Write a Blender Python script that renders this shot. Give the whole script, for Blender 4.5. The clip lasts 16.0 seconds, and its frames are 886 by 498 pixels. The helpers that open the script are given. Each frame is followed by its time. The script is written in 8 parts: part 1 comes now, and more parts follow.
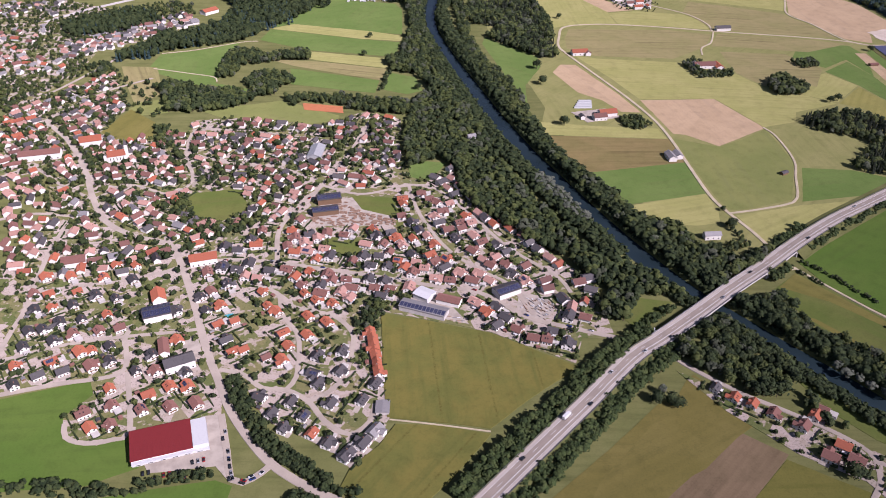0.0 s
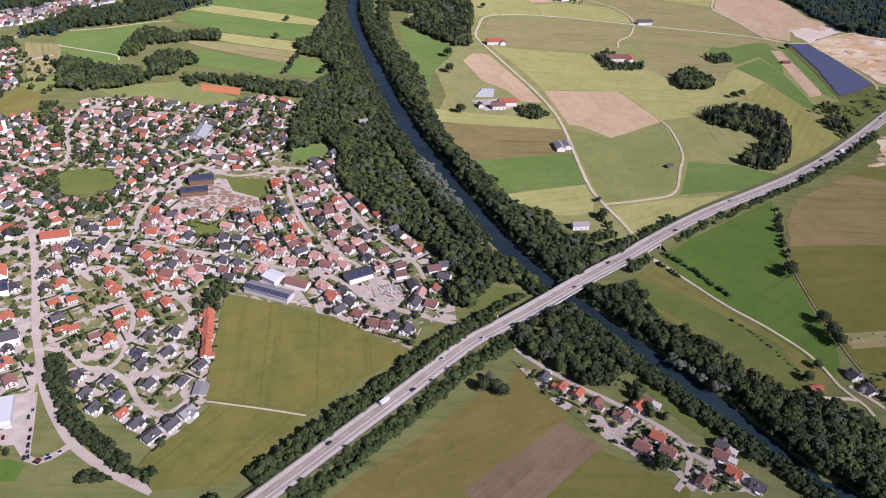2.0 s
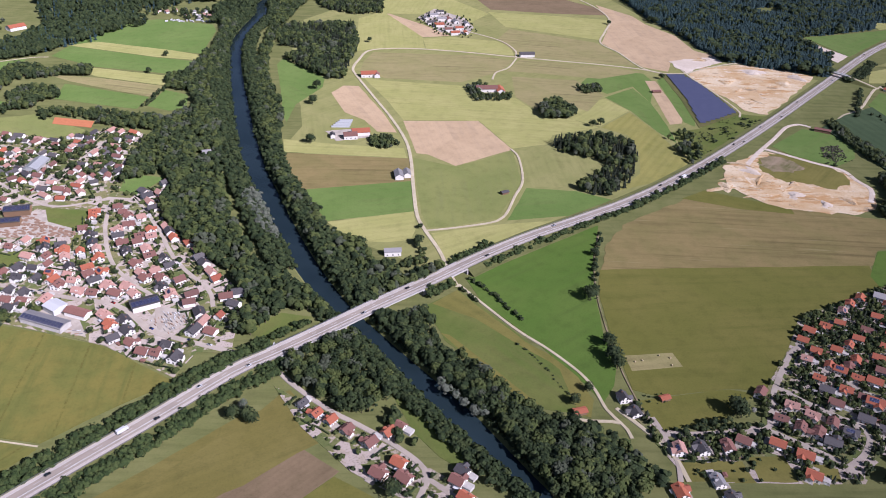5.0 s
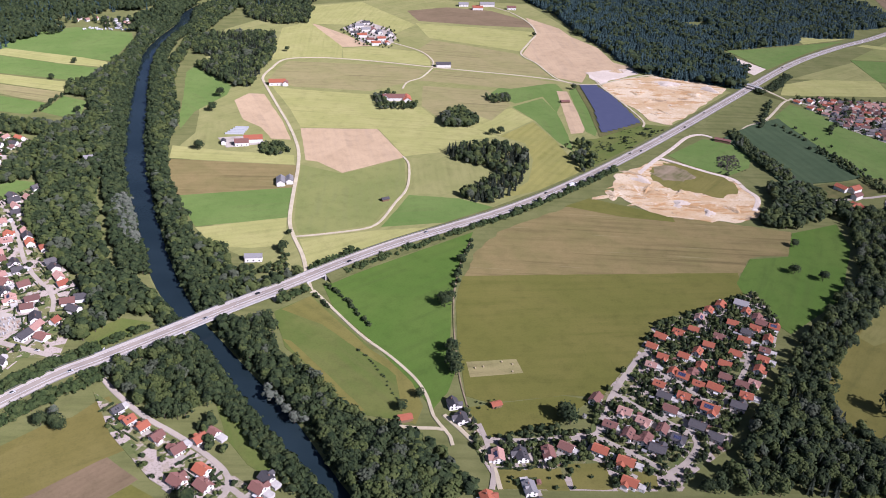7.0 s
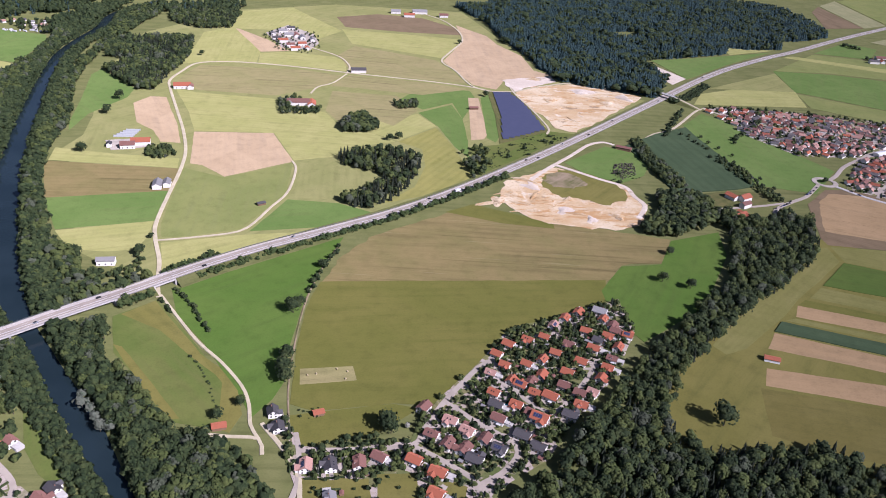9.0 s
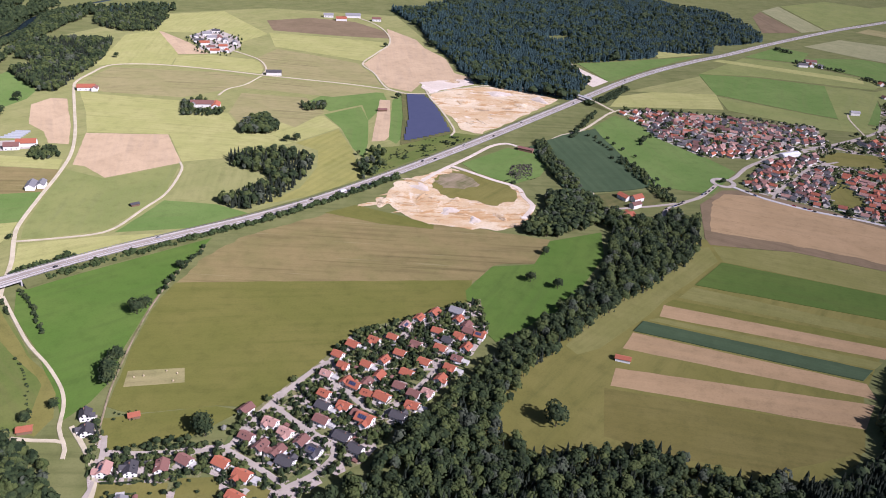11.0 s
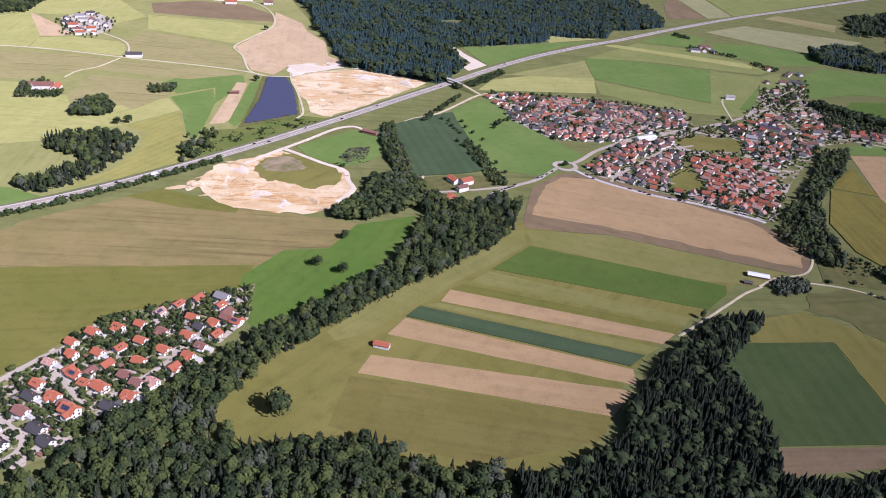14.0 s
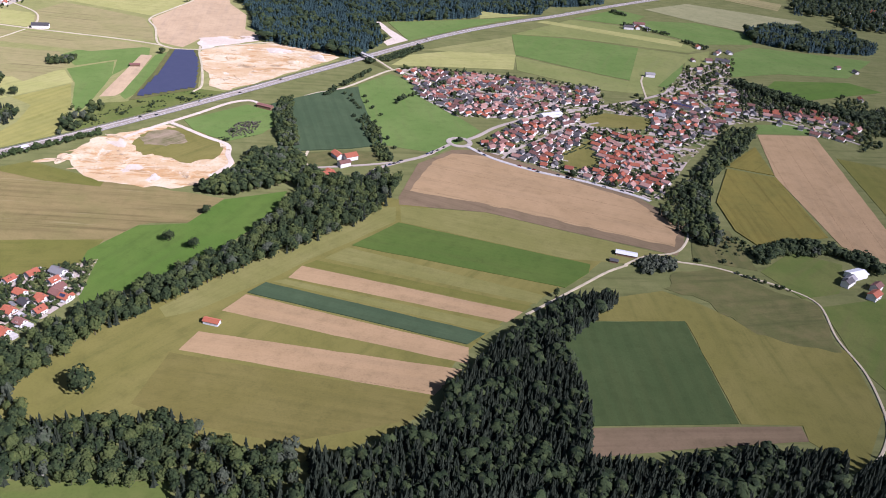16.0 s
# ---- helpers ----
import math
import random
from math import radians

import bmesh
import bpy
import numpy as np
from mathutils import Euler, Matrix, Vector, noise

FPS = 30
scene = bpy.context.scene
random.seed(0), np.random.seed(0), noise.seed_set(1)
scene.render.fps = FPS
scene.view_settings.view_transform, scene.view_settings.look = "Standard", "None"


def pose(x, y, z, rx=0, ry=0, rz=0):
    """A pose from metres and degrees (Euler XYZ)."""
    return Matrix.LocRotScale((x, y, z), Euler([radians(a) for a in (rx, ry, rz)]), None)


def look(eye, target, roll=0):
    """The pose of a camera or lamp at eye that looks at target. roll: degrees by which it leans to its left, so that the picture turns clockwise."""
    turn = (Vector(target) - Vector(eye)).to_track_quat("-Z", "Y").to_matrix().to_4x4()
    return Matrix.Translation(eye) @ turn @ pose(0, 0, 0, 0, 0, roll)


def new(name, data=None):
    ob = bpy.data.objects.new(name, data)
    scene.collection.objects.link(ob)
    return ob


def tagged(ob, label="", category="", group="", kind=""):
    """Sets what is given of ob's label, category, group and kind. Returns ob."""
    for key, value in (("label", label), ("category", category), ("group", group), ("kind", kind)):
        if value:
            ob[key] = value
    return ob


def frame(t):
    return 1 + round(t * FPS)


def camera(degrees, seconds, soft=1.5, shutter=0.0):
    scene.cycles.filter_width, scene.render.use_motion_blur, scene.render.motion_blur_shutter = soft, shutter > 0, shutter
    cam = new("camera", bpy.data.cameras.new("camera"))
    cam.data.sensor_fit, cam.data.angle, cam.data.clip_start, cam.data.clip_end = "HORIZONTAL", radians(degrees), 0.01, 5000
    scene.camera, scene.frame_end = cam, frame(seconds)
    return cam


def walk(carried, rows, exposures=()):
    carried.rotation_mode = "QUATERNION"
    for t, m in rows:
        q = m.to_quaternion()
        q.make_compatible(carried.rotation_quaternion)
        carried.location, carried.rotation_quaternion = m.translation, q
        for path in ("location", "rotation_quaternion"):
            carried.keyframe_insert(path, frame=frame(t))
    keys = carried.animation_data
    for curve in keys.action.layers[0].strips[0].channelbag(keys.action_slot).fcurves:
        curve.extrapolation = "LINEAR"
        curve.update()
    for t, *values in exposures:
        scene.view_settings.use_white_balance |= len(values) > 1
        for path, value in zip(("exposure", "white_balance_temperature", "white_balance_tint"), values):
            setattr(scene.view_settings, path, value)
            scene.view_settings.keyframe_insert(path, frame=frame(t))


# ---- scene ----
cam = camera(57.5, 16.0, soft=0.95)
PATH = [
    (0, (-0.013, 0.243, 270.068), (-0.013, 1.272, 269.413), 0.4),
    (0.5, (18.815, 2.570, 268.762), (18.820, 3.601, 268.110), 1.3),
    (1, (37.757, 3.250, 266.965), (37.771, 4.282, 266.313), 2.1),
    (1.5, (56.493, 3.026, 265.194), (56.512, 4.053, 264.537), 2.4),
    (2, (74.943, 2.691, 263.896), (74.967, 3.716, 263.233), 2.5),
    (2.5, (93.320, 2.519, 263.114), (93.347, 3.543, 262.451), 2.5),
    (3, (111.595, 2.726, 262.251), (111.625, 3.753, 261.594), 2.4),
    (3.5, (129.831, 2.816, 261.517), (129.862, 3.850, 260.873), 2.4),
    (4, (148.395, 2.694, 260.719), (148.429, 3.737, 260.086), 2.3),
    (6.5, (242.704, 3.883, 251.691), (242.760, 4.949, 251.102), 2.7),
    (7, (261.387, 4.637, 250.402), (261.451, 5.704, 249.815), 3.0),
    (7.5, (280.160, 5.986, 249.116), (280.231, 7.055, 248.532), 3.3),
    (8, (298.863, 7.432, 247.911), (298.941, 8.502, 247.331), 3.6),
    (8.5, (317.516, 8.589, 246.846), (317.600, 9.661, 246.270), 3.9),
    (9, (336.420, 9.086, 246.176), (336.509, 10.160, 245.605), 4.0),
    (11.5, (431.871, 11.220, 240.754), (431.981, 12.301, 240.198), 4.3),
    (12, (451.290, 13.182, 239.464), (451.402, 14.264, 238.910), 4.4),
    (12.5, (470.814, 14.897, 238.153), (470.933, 15.978, 237.599), 4.4),
    (13, (490.315, 16.144, 236.959), (490.442, 17.223, 236.404), 4.5),
    (13.5, (509.745, 16.769, 236.097), (509.878, 17.844, 235.537), 4.6),
    (14, (529.326, 16.419, 235.727), (529.466, 17.491, 235.161), 4.8),
    (14.5, (549.031, 15.630, 235.713), (549.176, 16.697, 235.139), 5.0),
    (15, (568.567, 15.306, 235.589), (568.717, 16.367, 235.006), 5.3),
    (15.5, (588.091, 15.500, 235.465), (588.244, 16.557, 234.876), 5.5),
    (16, (607.779, 16.118, 235.481), (607.935, 17.174, 234.890), 5.6),
]
walk(cam, [(t, look(eye, target, roll)) for t, eye, target, roll in PATH], [(0, -0.10, 5940, 35), (3.5, -0.16, 5600, 29), (7, 0.05, 5600, 30), (12, -0.01, 5600, 30), (16, 0.04, 5540, 30)])

UNIT = 0.61  # metres in one unit of the plan below; the whole plan is laid out in these units and scaled once at the end

# ---------------------------------------------------------------- light
SUN_ELEV, SUN_AZ = radians(38), radians(-45)  # azimuth from +x, counter-clockwise
world = bpy.data.worlds.new("sky")
scene.world = world
world.use_nodes = True
sky = world.node_tree.nodes.new("ShaderNodeTexSky")
sky.sky_type, sky.sun_disc = "NISHITA", False
sky.sun_elevation, sky.sun_rotation = SUN_ELEV, radians(90) - SUN_AZ
world.node_tree.nodes["Background"].inputs["Strength"].default_value = 0.05
world.node_tree.links.new(sky.outputs[0], world.node_tree.nodes["Background"].inputs["Color"])
sun = new("sun", bpy.data.lights.new("sun", "SUN"))
sun.data.energy, sun.data.angle, sun.data.color = 5.0, radians(0.6), (1.0, 0.96, 0.90)
sun_way = Vector((math.cos(SUN_AZ) * math.cos(SUN_ELEV), math.sin(SUN_AZ) * math.cos(SUN_ELEV), math.sin(SUN_ELEV)))
sun.matrix_world = look(sun_way * 1500 + Vector((500, 700, 0)), (500, 700, 0))


# ---------------------------------------------------------------- materials
def mix(nt, fac, a, b):
    n = nt.nodes.new("ShaderNodeMix")
    n.data_type = "RGBA"
    for sock, v in ((n.inputs[0], fac), (n.inputs[6], a), (n.inputs[7], b)):
        if isinstance(v, bpy.types.NodeSocket):
            nt.links.new(v, sock)
        else:
            sock.default_value = v if isinstance(v, (int, float)) else (*v, 1)
    return n.outputs[2]


def ramp(nt, value, lo, hi):
    n = nt.nodes.new("ShaderNodeMapRange")
    nt.links.new(value, n.inputs[0])
    n.inputs[1].default_value, n.inputs[2].default_value = lo, hi
    n.interpolation_type = "SMOOTHSTEP"
    return n.outputs[0]


def coords(nt, kind="Object", scale=(1, 1, 1)):
    tc, mp = nt.nodes.new("ShaderNodeTexCoord"), nt.nodes.new("ShaderNodeMapping")
    nt.links.new(tc.outputs[kind], mp.inputs[0])
    mp.inputs["Scale"].default_value = scale
    return mp.outputs[0]


def world_coords(nt, scale=(1, 1, 1)):
    ge, mp = nt.nodes.new("ShaderNodeNewGeometry"), nt.nodes.new("ShaderNodeMapping")
    nt.links.new(ge.outputs["Position"], mp.inputs[0])
    mp.inputs["Scale"].default_value = [q / UNIT for q in scale]
    return mp.outputs[0]


def noisy(nt, vec, scale, detail=3.0, rough=0.55):
    n = nt.nodes.new("ShaderNodeTexNoise")
    nt.links.new(vec, n.inputs["Vector"])
    n.inputs["Scale"].default_value, n.inputs["Detail"].default_value, n.inputs["Roughness"].default_value = scale, detail, rough
    return n.outputs[0]


def stripes(nt, vec, period):
    n = nt.nodes.new("ShaderNodeTexWave")
    n.bands_direction = "Y"
    nt.links.new(vec, n.inputs["Vector"])
    n.inputs["Scale"].default_value = 0.314159 / period * 1.0
    n.inputs["Distortion"].default_value, n.inputs["Detail"].default_value = 0.35, 1.0
    n.inputs["Detail Scale"].default_value = 0.3
    return n.outputs[1]


def start(name, rough=0.9, metal=0.0, spec=0.3):
    m = bpy.data.materials.new(name)
    m.use_nodes = True
    nt = m.node_tree
    p = nt.nodes["Principled BSDF"]
    p.inputs["Roughness"].default_value, p.inputs["Metallic"].default_value = rough, metal
    p.inputs["Specular IOR Level"].default_value = spec
    if rough > 0.65:
        p.inputs["Diffuse Roughness"].default_value = 1.0  # soil, stalks and leaves shade one another, and shine back towards the sun
    return m, nt, p


def relief(nt, p, height, strength, dist):
    b = nt.nodes.new("ShaderNodeBump")
    b.inputs["Strength"].default_value, b.inputs["Distance"].default_value = strength, dist
    nt.links.new(height, b.inputs["Height"])
    nt.links.new(b.outputs[0], p.inputs["Normal"])


def rand(nt):
    return nt.nodes.new("ShaderNodeNewGeometry").outputs["Random Per Island"]


# crops whose blue is raised a little, distance haze put into the colour
HAZE_BLUE = {"grass", "pale"}


def crop(name, a, b, rows=0.0, rows_by=0.0, patch=0.02, c=None, tram=0.0, swath=0.0):
    """A field: two colours in broad drifts, fine grain, rows and tramlines along the field's own x."""
    m, nt, p = start(name, 0.95, 0, 0.12)
    a, b, c = [q and (q[0], q[1], q[2] * (1.08 if name in HAZE_BLUE else 1.0)) for q in (a, b, c)]
    v = coords(nt)
    big = ramp(nt, noisy(nt, v, patch, 3), 0.35, 0.68)
    col = mix(nt, big, a, b)
    streak = noisy(nt, coords(nt, scale=(0.009, 0.11, 1)), 1.0, 4, 0.6)
    dark = tuple(x * 0.72 for x in a)
    col = mix(nt, ramp(nt, streak, 0.44, 0.80), col, c or dark)
    fine = noisy(nt, v, 0.55, 4, 0.7)
    col = mix(nt, ramp(nt, noisy(nt, v, 0.07, 4, 0.6), 0.45, 0.75), col, mix(nt, 0.16, col, (0.02, 0.03, 0.008)))
    col = mix(nt, ramp(nt, fine, 0.42, 0.85), col, mix(nt, 0.22, col, (0.02, 0.02, 0.01)))
    if rows:
        col = mix(nt, ramp(nt, stripes(nt, v, rows), 0.45, 0.75), col, mix(nt, rows_by, col, tuple(x * 0.5 for x in a)))
    if swath:
        rakes = noisy(nt, coords(nt, scale=(0.0045, 0.15, 1)), 1.0, 3, 0.5)
        col = mix(nt, ramp(nt, rakes, 0.60, 0.66), col, mix(nt, swath, col, tuple(x * 0.35 for x in a)))
        col = mix(nt, ramp(nt, noisy(nt, coords(nt, scale=(0.006, 0.22, 1)), 1.0, 2, 0.5), 0.66, 0.70), col, mix(nt, swath * 0.7, col, (0.42, 0.36, 0.20)))
    if tram:
        col = mix(nt, ramp(nt, stripes(nt, v, tram), 0.992, 0.999), col, mix(nt, ramp(nt, fine, 0.35, 0.7), col, tuple(x * 0.6 for x in a)))
    nt.links.new(col, p.inputs["Base Color"])
    relief(nt, p, fine, 0.3, 0.3)
    return m


M = {}
M["grass"] = crop("grass", (0.158, 0.170, 0.054), (0.192, 0.196, 0.068), patch=0.03)
# meadow and soil are paler than lush and loam, with northern haze put in
M["meadow"] = crop("meadow", (0.126, 0.200, 0.048), (0.156, 0.226, 0.060), patch=0.012, c=(0.150, 0.202, 0.058))
M["lush"] = crop("lush", (0.090, 0.160, 0.027), (0.110, 0.173, 0.033), patch=0.012, c=(0.090, 0.143, 0.029))
M["young_grain"] = crop("young_grain", (0.086, 0.138, 0.027), (0.102, 0.150, 0.031), patch=0.015, rows=6, rows_by=0.05, c=(0.092, 0.130, 0.029))
M["hay"] = crop("hay", (0.345, 0.342, 0.118), (0.395, 0.375, 0.142), rows=9, rows_by=0.06, c=(0.305, 0.305, 0.105))
M["clover"] = crop("clover", (0.200, 0.228, 0.070), (0.242, 0.256, 0.084), patch=0.015, c=(0.215, 0.230, 0.082))
M["golden"] = crop("golden", (0.172, 0.150, 0.042), (0.198, 0.170, 0.052), rows=8, rows_by=0.05, c=(0.155, 0.138, 0.040))
M["pale"] = crop("pale", (0.285, 0.280, 0.128), (0.325, 0.310, 0.145), rows=9, rows_by=0.05, c=(0.255, 0.255, 0.115))
M["mown"] = crop("mown", (0.255, 0.260, 0.092), (0.300, 0.290, 0.112), rows=8, rows_by=0.05, c=(0.225, 0.225, 0.08))
M["flower"] = crop("flower", (0.315, 0.292, 0.088), (0.272, 0.262, 0.080), rows=11, rows_by=0.14, c=(0.255, 0.250, 0.065))
M["olive"] = crop("olive", (0.150, 0.150, 0.034), (0.176, 0.164, 0.042), patch=0.012, rows=7, rows_by=0.02, c=(0.136, 0.138, 0.031))
M["pasture"] = crop("pasture", (0.182, 0.168, 0.044), (0.215, 0.192, 0.056), patch=0.012, c=(0.155, 0.148, 0.040))
M["aftermath"] = crop("aftermath", (0.205, 0.198, 0.060), (0.235, 0.220, 0.074), patch=0.02, rows=6, rows_by=0.06, c=(0.190, 0.186, 0.056))
M["grain"] = crop("grain", (0.062, 0.092, 0.031), (0.074, 0.104, 0.036), rows=14, rows_by=0.12, c=(0.070, 0.094, 0.032))
M["barley"] = crop("barley", (0.192, 0.172, 0.044), (0.150, 0.156, 0.040), patch=0.03, tram=42, c=(0.132, 0.138, 0.036))
M["straw"] = crop("straw", (0.262, 0.205, 0.086), (0.222, 0.188, 0.072), rows=10, rows_by=0.06, c=(0.175, 0.140, 0.058), swath=0.32)
M["riverside"] = crop("riverside", (0.112, 0.150, 0.034), (0.152, 0.172, 0.046), patch=0.02, c=(0.142, 0.152, 0.046))
M["regrown"] = crop("regrown", (0.30, 0.235, 0.150), (0.150, 0.145, 0.058), patch=0.035, c=(0.36, 0.28, 0.19))
M["stubble"] = crop("stubble", (0.325, 0.282, 0.128), (0.285, 0.262, 0.108), rows=8, rows_by=0.06, c=(0.240, 0.208, 0.092), swath=0.3)
M["soil"] = crop("soil", (0.53, 0.390, 0.240), (0.48, 0.350, 0.212), rows=6, rows_by=0.04, c=(0.45, 0.335, 0.215))
M["loam"] = crop("loam", (0.415, 0.286, 0.150), (0.375, 0.258, 0.132), rows=6, rows_by=0.04, c=(0.345, 0.242, 0.128), tram=34)
M["ploughed"] = crop("ploughed", (0.235, 0.170, 0.100), (0.205, 0.152, 0.086), rows=5, rows_by=0.10)
M["rapeseed"] = crop("rapeseed", (0.215, 0.182, 0.042), (0.188, 0.168, 0.040), rows=10, rows_by=0.08, tram=30)
M["maize"] = crop("maize", (0.064, 0.098, 0.048), (0.076, 0.112, 0.055), rows=14, rows_by=0.15, c=(0.060, 0.094, 0.046))
M["rough"] = crop("rough", (0.125, 0.130, 0.044), (0.165, 0.150, 0.058), patch=0.05, c=(0.095, 0.105, 0.036))


def sand(name, a, b, c, banks=True):
    """Dug ground: pale dust, orange-brown banks in wandering bands, darker brown patches."""
    m, nt, p = start(name, 0.95, 0, 0.1)
    v = world_coords(nt)
    col = mix(nt, ramp(nt, noisy(nt, v, 0.018, 5, 0.65), 0.40, 0.60), a, b)
    col = mix(nt, ramp(nt, noisy(nt, v, 0.06, 4, 0.6), 0.55, 0.72), col, c)
    if banks:
        bands = noisy(nt, world_coords(nt, (0.022, 0.075, 1)), 1.0, 6, 0.7)
        col = mix(nt, ramp(nt, bands, 0.53, 0.57), col, tuple(x * y for x, y in zip(b, (0.92, 0.80, 0.66))))
        col = mix(nt, ramp(nt, bands, 0.61, 0.66), col, (0.36, 0.25, 0.135))
    g = noisy(nt, v, 0.35, 4, 0.7)
    col = mix(nt, ramp(nt, g, 0.5, 0.85), col, tuple(x * 0.6 for x in b))
    col = mix(nt, ramp(nt, noisy(nt, v, 0.03, 6, 0.7), 0.60, 0.66), col, (0.34, 0.25, 0.15))
    nt.links.new(col, p.inputs["Base Color"])
    relief(nt, p, g, 0.6, 0.6)
    return m


M["sand"] = sand("sand", (0.67, 0.55, 0.375), (0.56, 0.40, 0.225), (0.75, 0.67, 0.53))
M["gravel_white"] = sand("gravel_white", (0.66, 0.57, 0.47), (0.60, 0.51, 0.41), (0.74, 0.67, 0.58), banks=False)


def paving(name, a, b, patch=0.15):
    m, nt, p = start(name, 0.95, 0, 0.12)
    v = world_coords(nt)
    f = noisy(nt, v, 0.9, 4, 0.7)
    col = mix(nt, ramp(nt, noisy(nt, v, patch, 4), 0.35, 0.7), a, b)
    col = mix(nt, ramp(nt, f, 0.5, 0.9), col, tuple(x * 0.7 for x in a))
    nt.links.new(col, p.inputs["Base Color"])
    relief(nt, p, f, 0.3, 0.05)
    return m


M["asphalt"] = paving("asphalt", (0.360, 0.308, 0.255), (0.295, 0.252, 0.210), 0.05)
M["street"] = paving("street", (0.450, 0.388, 0.322), (0.375, 0.322, 0.268), 0.05)
M["shoulder"] = paving("shoulder", (0.50, 0.445, 0.395), (0.43, 0.38, 0.34), 0.05)
M["lane"] = paving("lane", (0.55, 0.48, 0.335), (0.45, 0.39, 0.265), 0.08)
M["yard"] = paving("yard", (0.47, 0.415, 0.350), (0.35, 0.305, 0.258), 0.1)
M["concrete"] = paving("concrete", (0.55, 0.52, 0.48), (0.46, 0.43, 0.40), 0.3)
M["clay"] = paving("clay", (0.50, 0.19, 0.09), (0.45, 0.17, 0.08), 0.2)

m, nt, p = start("line_paint", 0.6)
p.inputs["Base Color"].default_value = (0.75, 0.74, 0.72, 1)
M["paint"] = m

# plots: lawn, flower beds, gravel and terrace in small patches
m, nt, p = start("garden", 0.95, 0, 0.12)
v = world_coords(nt)
vor = nt.nodes.new("ShaderNodeTexVoronoi")
nt.links.new(v, vor.inputs["Vector"])
vor.inputs["Scale"].default_value = 0.085
sep = nt.nodes.new("ShaderNodeSeparateColor")
nt.links.new(vor.outputs["Color"], sep.inputs[0])
col = mix(nt, sep.outputs[0], (0.120, 0.150, 0.048), (0.225, 0.208, 0.092))
col = mix(nt, ramp(nt, sep.outputs[1], 0.62, 0.64), col, (0.47, 0.395, 0.34))
col = mix(nt, ramp(nt, noisy(nt, v, 0.12, 4, 0.6), 0.55, 0.61), col, (0.42, 0.35, 0.28))
g = noisy(nt, v, 0.6, 4, 0.7)
col = mix(nt, ramp(nt, g, 0.5, 0.8), col, (0.035, 0.055, 0.018))
nt.links.new(col, p.inputs["Base Color"])
relief(nt, p, g, 0.6, 0.5)
M["garden"] = m


def foliage(name, a, b, c):
    """Leaves: each clump its own tone, each tree another, with a leafy grain down to near black."""
    m, nt, p = start(name, 0.75, 0, 0.25)
    isl = nt.nodes.new("ShaderNodeNewGeometry").outputs["Random Per Island"]
    v = world_coords(nt)
    col = mix(nt, isl, a, b)
    col = mix(nt, ramp(nt, noisy(nt, v, 0.15, 2), 0.48, 0.72), col, c)
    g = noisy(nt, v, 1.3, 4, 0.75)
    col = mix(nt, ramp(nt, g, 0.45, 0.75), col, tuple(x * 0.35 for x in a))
    nt.links.new(col, p.inputs["Base Color"])
    relief(nt, p, g, 1.0, 0.6)
    return m


# leaf's dark tone also carries crown shade, leaf_light also the sun on crowns
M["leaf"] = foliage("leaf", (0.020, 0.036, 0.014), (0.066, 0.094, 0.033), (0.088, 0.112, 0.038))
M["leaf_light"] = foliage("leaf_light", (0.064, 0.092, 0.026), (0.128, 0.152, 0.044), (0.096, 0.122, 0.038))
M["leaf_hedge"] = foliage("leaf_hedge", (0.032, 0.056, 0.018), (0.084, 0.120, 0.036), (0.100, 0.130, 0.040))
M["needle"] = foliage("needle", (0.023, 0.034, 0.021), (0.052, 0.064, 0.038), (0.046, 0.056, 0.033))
# far needles: distance haze put into the colour, bluer and brighter
M["needle_hazed"] = foliage("needle_hazed", (0.028, 0.060, 0.062), (0.054, 0.098, 0.094), (0.046, 0.086, 0.076))
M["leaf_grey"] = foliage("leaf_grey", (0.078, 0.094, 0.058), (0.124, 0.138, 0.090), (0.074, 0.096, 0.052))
M["willow"] = foliage("willow", (0.13, 0.15, 0.11), (0.19, 0.20, 0.15), (0.11, 0.14, 0.09))
M["thicket"] = foliage("thicket", (0.13, 0.115, 0.085), (0.20, 0.175, 0.135), (0.10, 0.105, 0.065))
M["blossom"] = foliage("blossom", (0.30, 0.30, 0.24), (0.42, 0.40, 0.34), (0.22, 0.24, 0.15))

m, nt, p = start("bark", 0.95, 0, 0.1)
g = noisy(nt, coords(nt, scale=(3, 3, 0.6)), 1.0, 4)
nt.links.new(mix(nt, g, (0.06, 0.045, 0.03), (0.15, 0.12, 0.09)), p.inputs["Base Color"])
M["bark"] = m

m, nt, p = start("river_water", 0.08, 0, 0.5)
v = world_coords(nt)
# part of the sky's blue reflection is put into the base colour
nt.links.new(mix(nt, ramp(nt, noisy(nt, v, 0.012, 3), 0.35, 0.7), (0.019, 0.034, 0.041), (0.028, 0.047, 0.056)), p.inputs["Base Color"])
relief(nt, p, noisy(nt, v, 0.35, 4, 0.6), 0.25, 0.25)
p.inputs["IOR"].default_value = 1.33
M["water"] = m

m, nt, p = start("pool_water", 0.1, 0, 0.5)
nt.links.new(mix(nt, noisy(nt, world_coords(nt), 0.8), (0.05, 0.42, 0.50), (0.10, 0.52, 0.58)), p.inputs["Base Color"])
M["pool"] = m


